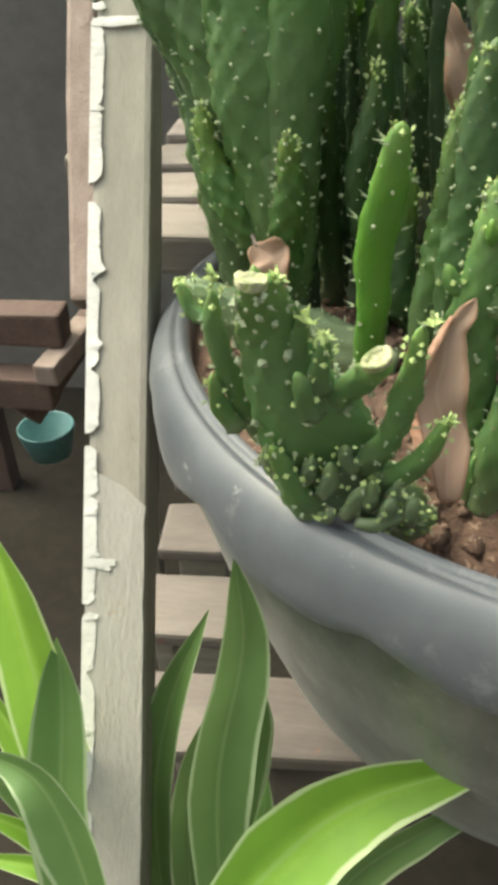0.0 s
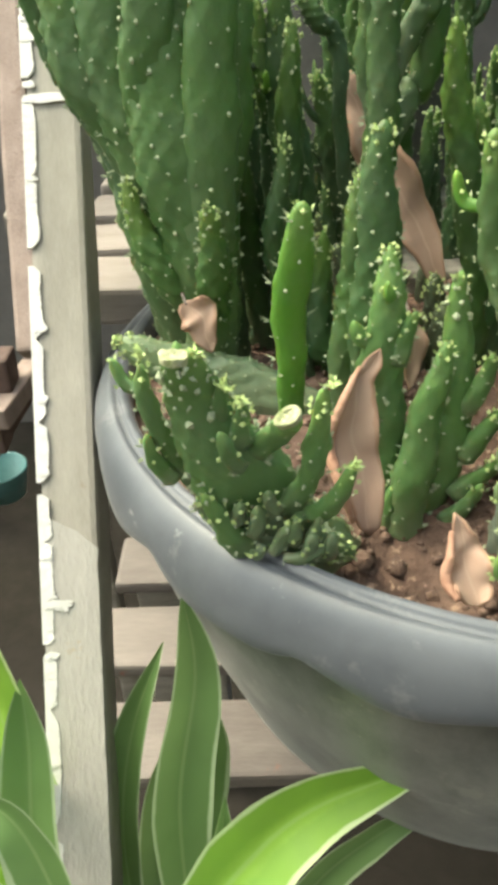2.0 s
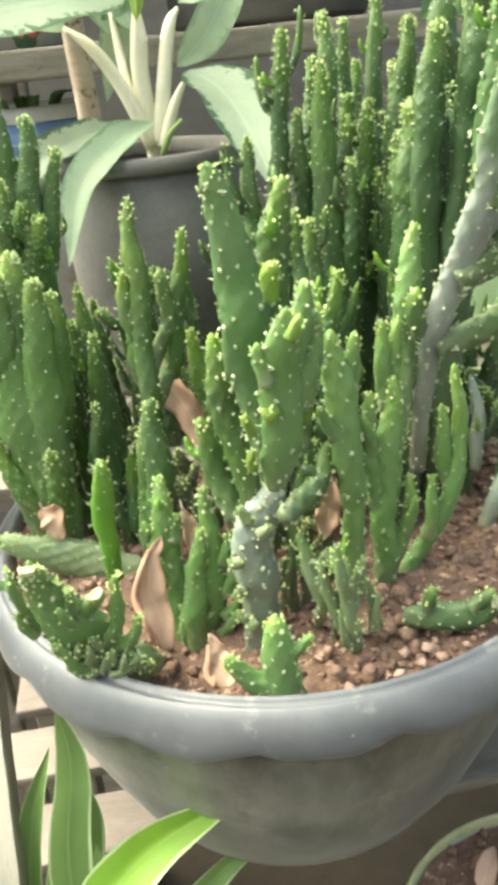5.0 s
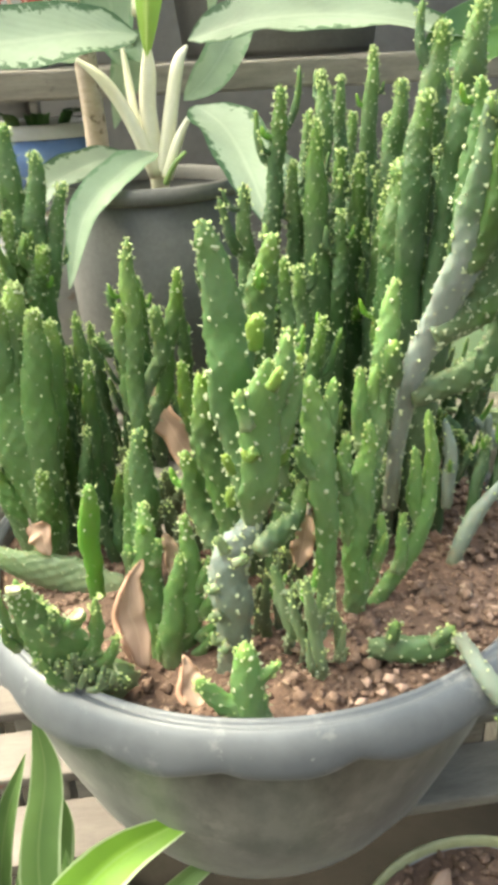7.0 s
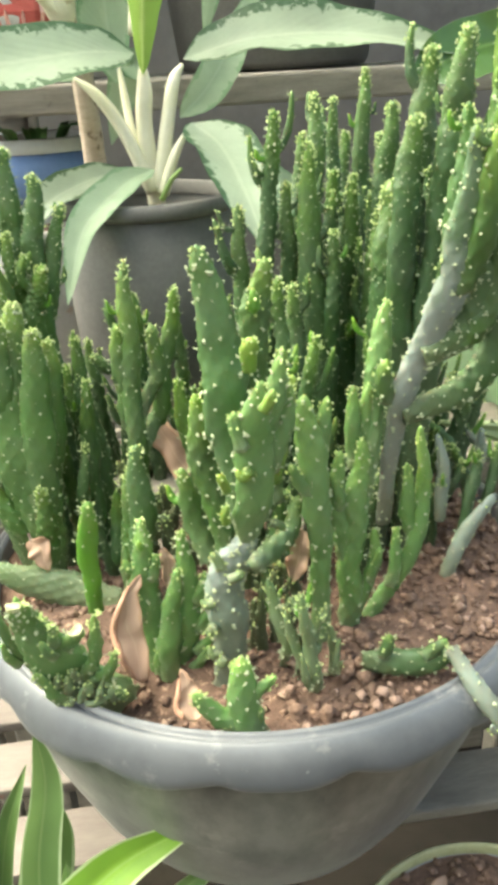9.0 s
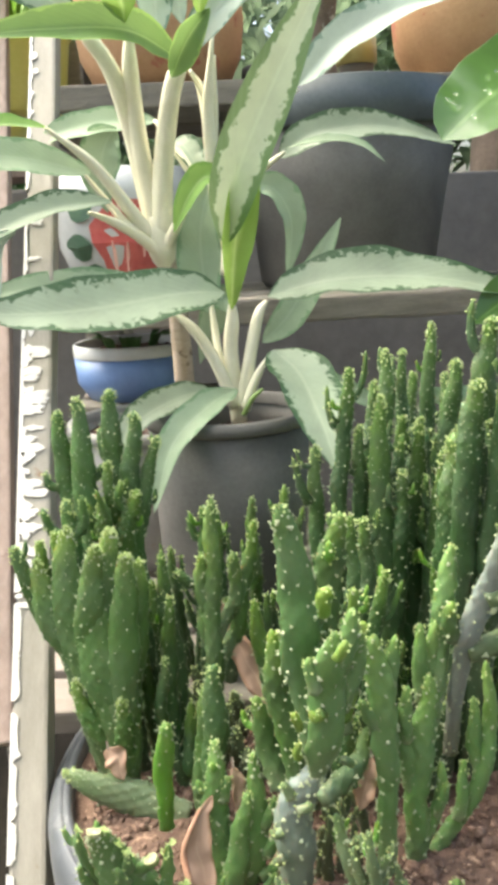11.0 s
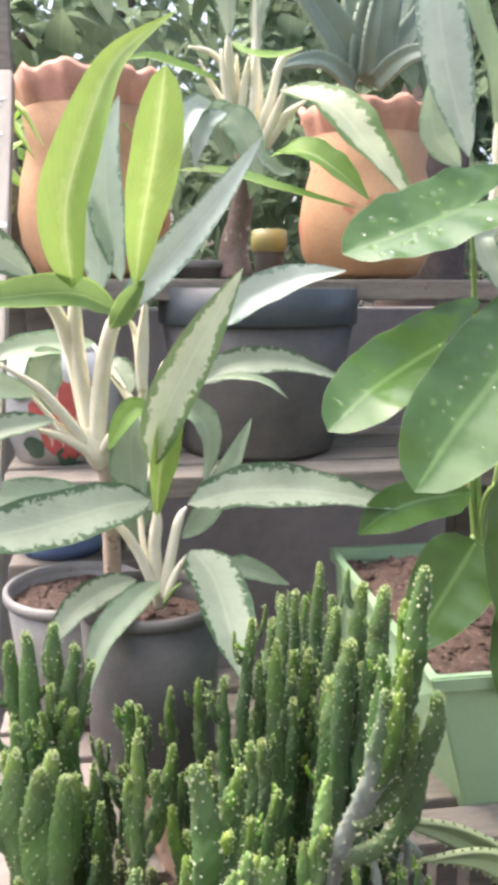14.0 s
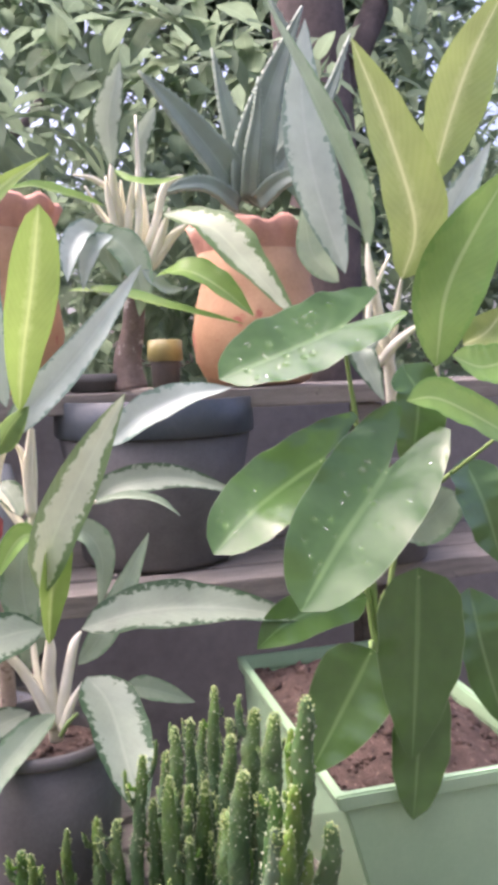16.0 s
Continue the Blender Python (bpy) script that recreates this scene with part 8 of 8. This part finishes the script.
round_pot((0.07, 0.115), 0.484, 0.585, 0.05, 0.062, GREY_POT, "small grey pot with a striped plant", seed=14)
# lower leaves wear the striped colours with shade mixed in
striped((0.07, 0.115, 0.59), "long-leaved plant with white-edged leaves below the bowl",
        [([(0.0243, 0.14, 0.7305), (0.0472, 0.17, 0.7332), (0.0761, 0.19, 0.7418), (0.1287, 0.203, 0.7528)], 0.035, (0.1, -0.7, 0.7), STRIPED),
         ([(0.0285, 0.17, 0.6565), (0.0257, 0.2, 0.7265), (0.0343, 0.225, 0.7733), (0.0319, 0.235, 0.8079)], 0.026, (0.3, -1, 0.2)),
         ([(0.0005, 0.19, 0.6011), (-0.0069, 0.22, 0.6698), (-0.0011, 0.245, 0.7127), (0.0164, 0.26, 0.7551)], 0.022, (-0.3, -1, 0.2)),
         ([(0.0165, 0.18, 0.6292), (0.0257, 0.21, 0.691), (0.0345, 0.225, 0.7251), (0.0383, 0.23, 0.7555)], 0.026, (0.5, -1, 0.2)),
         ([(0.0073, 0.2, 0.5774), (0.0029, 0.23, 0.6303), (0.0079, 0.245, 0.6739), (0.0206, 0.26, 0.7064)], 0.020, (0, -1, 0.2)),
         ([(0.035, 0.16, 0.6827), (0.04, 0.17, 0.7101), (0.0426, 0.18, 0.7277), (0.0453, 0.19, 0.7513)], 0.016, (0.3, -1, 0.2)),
         ([(0.0471, 0.2, 0.5852), (0.0765, 0.22, 0.6306), (0.1093, 0.23, 0.6582), (0.1364, 0.24, 0.6618)], 0.020, (0.2, -0.8, 0.6))], STRIPED_SHADED)
round_pot((-0.022, 0.215), 0.484, 0.530, 0.024, 0.030, GREY_POT, "small grey pot with arching striped leaves", seed=15, soil_depth=0.006)
striped((-0.022, 0.215, 0.528), "arching striped plant with lime leaves",
        [([(-0.0422, 0.225, 0.6236), (-0.0438, 0.225, 0.6785), (-0.043, 0.222, 0.7429), (-0.0395, 0.215, 0.8043), (-0.0347, 0.205, 0.8454)], 0.0285, (0.3, -0.9, 0.4)),
         ([(-0.0478, 0.235, 0.6039), (-0.0588, 0.235, 0.6607), (-0.0645, 0.23, 0.7125), (-0.0708, 0.225, 0.7565)], 0.0189, (0.2, -0.8, 0.5)),
         ([(-0.0523, 0.24, 0.5828), (-0.0692, 0.24, 0.6277), (-0.095, 0.24, 0.673)], 0.0169, (0.2, -0.8, 0.5), STRIPED_SHADED),
         ([(-0.0469, 0.23, 0.5923), (-0.0664, 0.23, 0.626), (-0.0965, 0.23, 0.651)], 0.016, (0.1, -0.7, 0.7)),
         ([(-0.0428, 0.22, 0.6023), (-0.0644, 0.22, 0.62), (-0.0982, 0.22, 0.6278)], 0.0132, (0.1, -0.6, 0.8))], STRIPED)
striped((-0.08, 0.14, 0.59), "striped leaves in shade colours behind the white post",
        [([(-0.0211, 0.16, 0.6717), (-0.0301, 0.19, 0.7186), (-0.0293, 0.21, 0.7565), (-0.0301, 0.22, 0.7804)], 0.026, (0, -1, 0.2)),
         ([(-0.0044, 0.15, 0.7), (-0.017, 0.17, 0.7381), (-0.0295, 0.18, 0.7589), (-0.0527, 0.19, 0.757)], 0.022, (0, -0.8, 0.4))], STRIPED_SHADED)
low = thing("low_pot", (0.31, 0.170, 0.484), "low pot with a pale yellow-green rim and brown soil", "pot")
lathe("body", [(0, 0.004), (0.075, 0.004), (0.1, 0.105), (0.104, 0.105), (0.08, 0.0), (0, 0)], (0.31, 0.170, 0.484), GREY_POT, low, "", 64)
lathe("rim", [(0.1000, 0.105), (0.1012, 0.111), (0.1032, 0.113), (0.1052, 0.111), (0.1056, 0.104), (0.1000, 0.105)], (0.31, 0.170, 0.484), surface("pale_rim", (0.27, 0.29, 0.15), (0.42, 0.43, 0.25), 0.5), low, "pale yellow-green rim", 64)
lb = thing("potting_soil", (0.31, 0.170, 0.582), "rough brown soil in the low pot", "soil")
soil_disc("soil", (0.31, 0.170, 0.589), 0.0992, lb, "", 0.006, 500, 0.005, 21)
scrap_rng = random.Random(4)
for k in range(11):
    a, r = scrap_rng.uniform(0, 6.28), 0.085 * math.sqrt(scrap_rng.random())
    o = Vector((0.31 + r * math.cos(a), 0.17 + r * math.sin(a), 0.600))
    d = Vector((math.cos(a * 3.7), math.sin(a * 3.7), 0)) * scrap_rng.uniform(0.008, 0.022)
    t = thing("leaf_scrap", o, "brown dry leaf scrap on the low pot's soil", "dry leaf", "leaf scraps")
    leaf(t, [o - d, o + Vector((0, 0, 0.004)), o + d], scrap_rng.uniform(0.008, 0.016), DRY, (0, -0.3, 1), "oval", 0.4, 0.3, name="blade", n=10)


# ---- left background ----
def tub():
    q = Vector((-0.2102, 0.66, 0.5614))
    t = thing("teal_tub", q, "small teal plastic tub hanging in the shadow", "tub")
    lathe("body", [(0, -0.016), (0.019, -0.016), (0.0255, 0.013), (0.0275, 0.014), (0.0275, 0.011), (0.0205, -0.018), (0, -0.018)], q, TEAL, t, "", 40)


tub()


def grass_plant(at, label, count, spread, length, material, seed, rise=0.6, width=0.014):
    p = thing("spider_plant", at, label, "plant", "spider plants")
    rng = random.Random(seed)
    o = Vector(at)
    for _ in range(count):
        a = rng.uniform(0, 6.28)
        d = Vector((math.cos(a), math.sin(a), 0))
        k = length * rng.uniform(0.6, 1.1)
        leaf(p, [o, o + d * spread * k * 0.4 + Vector((0, 0, rise * k * 0.6)), o + d * spread * k * 0.8 + Vector((0, 0, rise * k * 0.65)), o + d * spread * k * 1.15 + Vector((0, 0, rise * k * 0.3))], width * rng.uniform(0.7, 1.2), material, (0, -0.4, 0.9), "strap", 0.4, 0.02, n=14)
    return p


round_pot((-0.14, 1.12), 1.385, 1.50, 0.06, 0.075, YELLOW_POT, "yellow plastic pot with a spider plant", seed=31, name="yellow_pot")
spider = grass_plant((-0.14, 1.12, 1.49), "spider plant with striped arching leaves", 18, 0.9, 0.34, STRIPED, 41, 0.7, 0.022)
leaf(spider, [(-0.2592, 1.1, 1.5172), (-0.1795, 1.06, 1.5693), (-0.0729, 1, 1.541), (0.0079, 0.95, 1.48)], 0.036, STRIPED, (0, -0.6, 0.8), "strap", 0.4, 0.02)
leaf(spider, [(-0.2423, 1.1, 1.5175), (-0.182, 1.08, 1.6023), (-0.1102, 1.05, 1.6044), (-0.0443, 1.02, 1.5586)], 0.026, STRIPED, (0, -0.6, 0.8), "strap", 0.4, 0.02)
round_pot((-0.24, 1.32), 1.362, 1.45, 0.06, 0.07, YELLOW_POT, "yellow pot on the timber rack", seed=32, name="yellow_pot")
grass_plant((-0.24, 1.32, 1.45), "bright striped grass-like plant", 22, 0.8, 0.34, STRIPED, 42, 0.9, 0.024)
plank("back_post", (-0.075, 1.17, 1.9), (-0.075, 1.17, 0.0), 0.03, 0.03, GREY_WOOD, stand, up=(0, -1, 0))


# ---- garden behind ----
def foliage(name, label, centre, size, count, leaf_len, material, seed):
    """A shrub of many separate leaves on short twigs, uneven in outline."""
    rng = random.Random(seed)
    verts, faces, uvs = [], [], []
    cx, cy, cz = centre
    lumps = [(rng.uniform(-1, 1) * size[0] * 0.7, rng.uniform(-1, 1) * size[1] * 0.7, rng.uniform(-1, 1) * size[2] * 0.75, rng.uniform(0.25, 0.5)) for _ in range(16)]
    for i in range(count):
        lx, ly, lz, s = rng.choice(lumps)
        d = Vector((rng.gauss(0, 1), rng.gauss(0, 1), rng.gauss(0, 1))).normalized() * s * rng.uniform(0.4, 1.0)
        p = Vector((cx + lx + d.x * size[0], cy + ly + d.y * size[1], cz + lz + d.z * size[2]))
        way = (d + Vector((rng.uniform(-0.6, 0.6), rng.uniform(-0.6, 0.6), rng.uniform(-0.6, 0.4)))).normalized()
        k = leaf_len * rng.uniform(0.6, 1.3)
        v, f, uv = blade([p, p + way * k * 0.5, p + way * k + Vector((0, 0, -0.15 * k))], k * 0.45, (rng.uniform(-0.5, 0.5), -0.3, 1), "lance", 0.3, 0.1, 5, 3, 0, i)
        b = len(verts)
        verts += v
        uvs += uv
        faces += [tuple(b + q for q in g) for g in f]
    return tagged(raw(name, verts, faces, material, None, "", uvs), label, "shrub", "", "stuff")


foliage("shrub", "dense dark green garden shrub", (-0.7, 2.3, 1.5), (0.7, 0.35, 0.9), 1500, 0.11, BUSH, 1)
# shrubs and crowns in HAZE_GREEN get their haze from leaf colour alone
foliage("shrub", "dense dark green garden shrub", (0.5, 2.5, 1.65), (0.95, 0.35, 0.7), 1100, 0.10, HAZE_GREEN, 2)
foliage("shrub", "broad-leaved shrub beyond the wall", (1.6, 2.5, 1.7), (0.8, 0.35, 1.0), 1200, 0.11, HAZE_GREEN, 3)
foliage("shrub", "small-leaved shrub with haze in its light green", (-0.2, 1.95, 1.75), (0.55, 0.2, 0.4), 1100, 0.07, HAZE_GREEN, 4)
foliage("shrub", "large-leaved shrub, haze put into its leaf colour", (0.35, 1.6, 1.98), (0.6, 0.15, 0.26), 330, 0.12, HAZE_GREEN, 5)
foliage("shrub", "tall leafy shrub, leaves paled for haze", (0.7, 3.4, 2.6), (1.9, 0.4, 1.1), 2300, 0.12, HAZE_GREEN, 7)
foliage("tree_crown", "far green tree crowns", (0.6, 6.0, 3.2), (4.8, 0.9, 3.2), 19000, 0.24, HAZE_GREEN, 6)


def trunk(pts, label, *limbs):
    t = thing("tree_trunk", pts[0][:3], label, "tree trunk")
    tube("trunk", pts, TRUNK, t, 20)
    for limb in limbs:
        tube("limb", limb, TRUNK, t, 12)


trunk([(-0.18, 2.0, 0, 0.075), (-0.16, 2.0, 0.9, 0.06), (-0.2, 2.02, 1.8, 0.05), (-0.1, 2.05, 3.0, 0.04)], "dark slim garden tree trunk",
      [(-0.200, 2.02, 1.90, 0.030), (-0.110, 2.00, 1.985, 0.024), (-0.007, 1.99, 1.985, 0.020), (0.12, 1.99, 2.06, 0.015), (0.22, 2.0, 2.20, 0.010)],
      [(-0.195, 2.02, 1.95, 0.026), (-0.261, 2.00, 2.030, 0.022), (-0.40, 1.99, 2.08, 0.016), (-0.55, 2.0, 2.22, 0.010)])
trunk([(1.05, 2.15, 0, 0.17), (1.0, 2.15, 1.2, 0.14), (1.02, 2.2, 2.2, 0.12), (0.95, 2.3, 3.5, 0.10)], "broad grey-brown tree trunk",
      [(1.01, 2.2, 2.10, 0.06), (1.14, 2.22, 2.35, 0.05), (1.32, 2.25, 2.75, 0.04), (1.42, 2.3, 3.3, 0.03)])
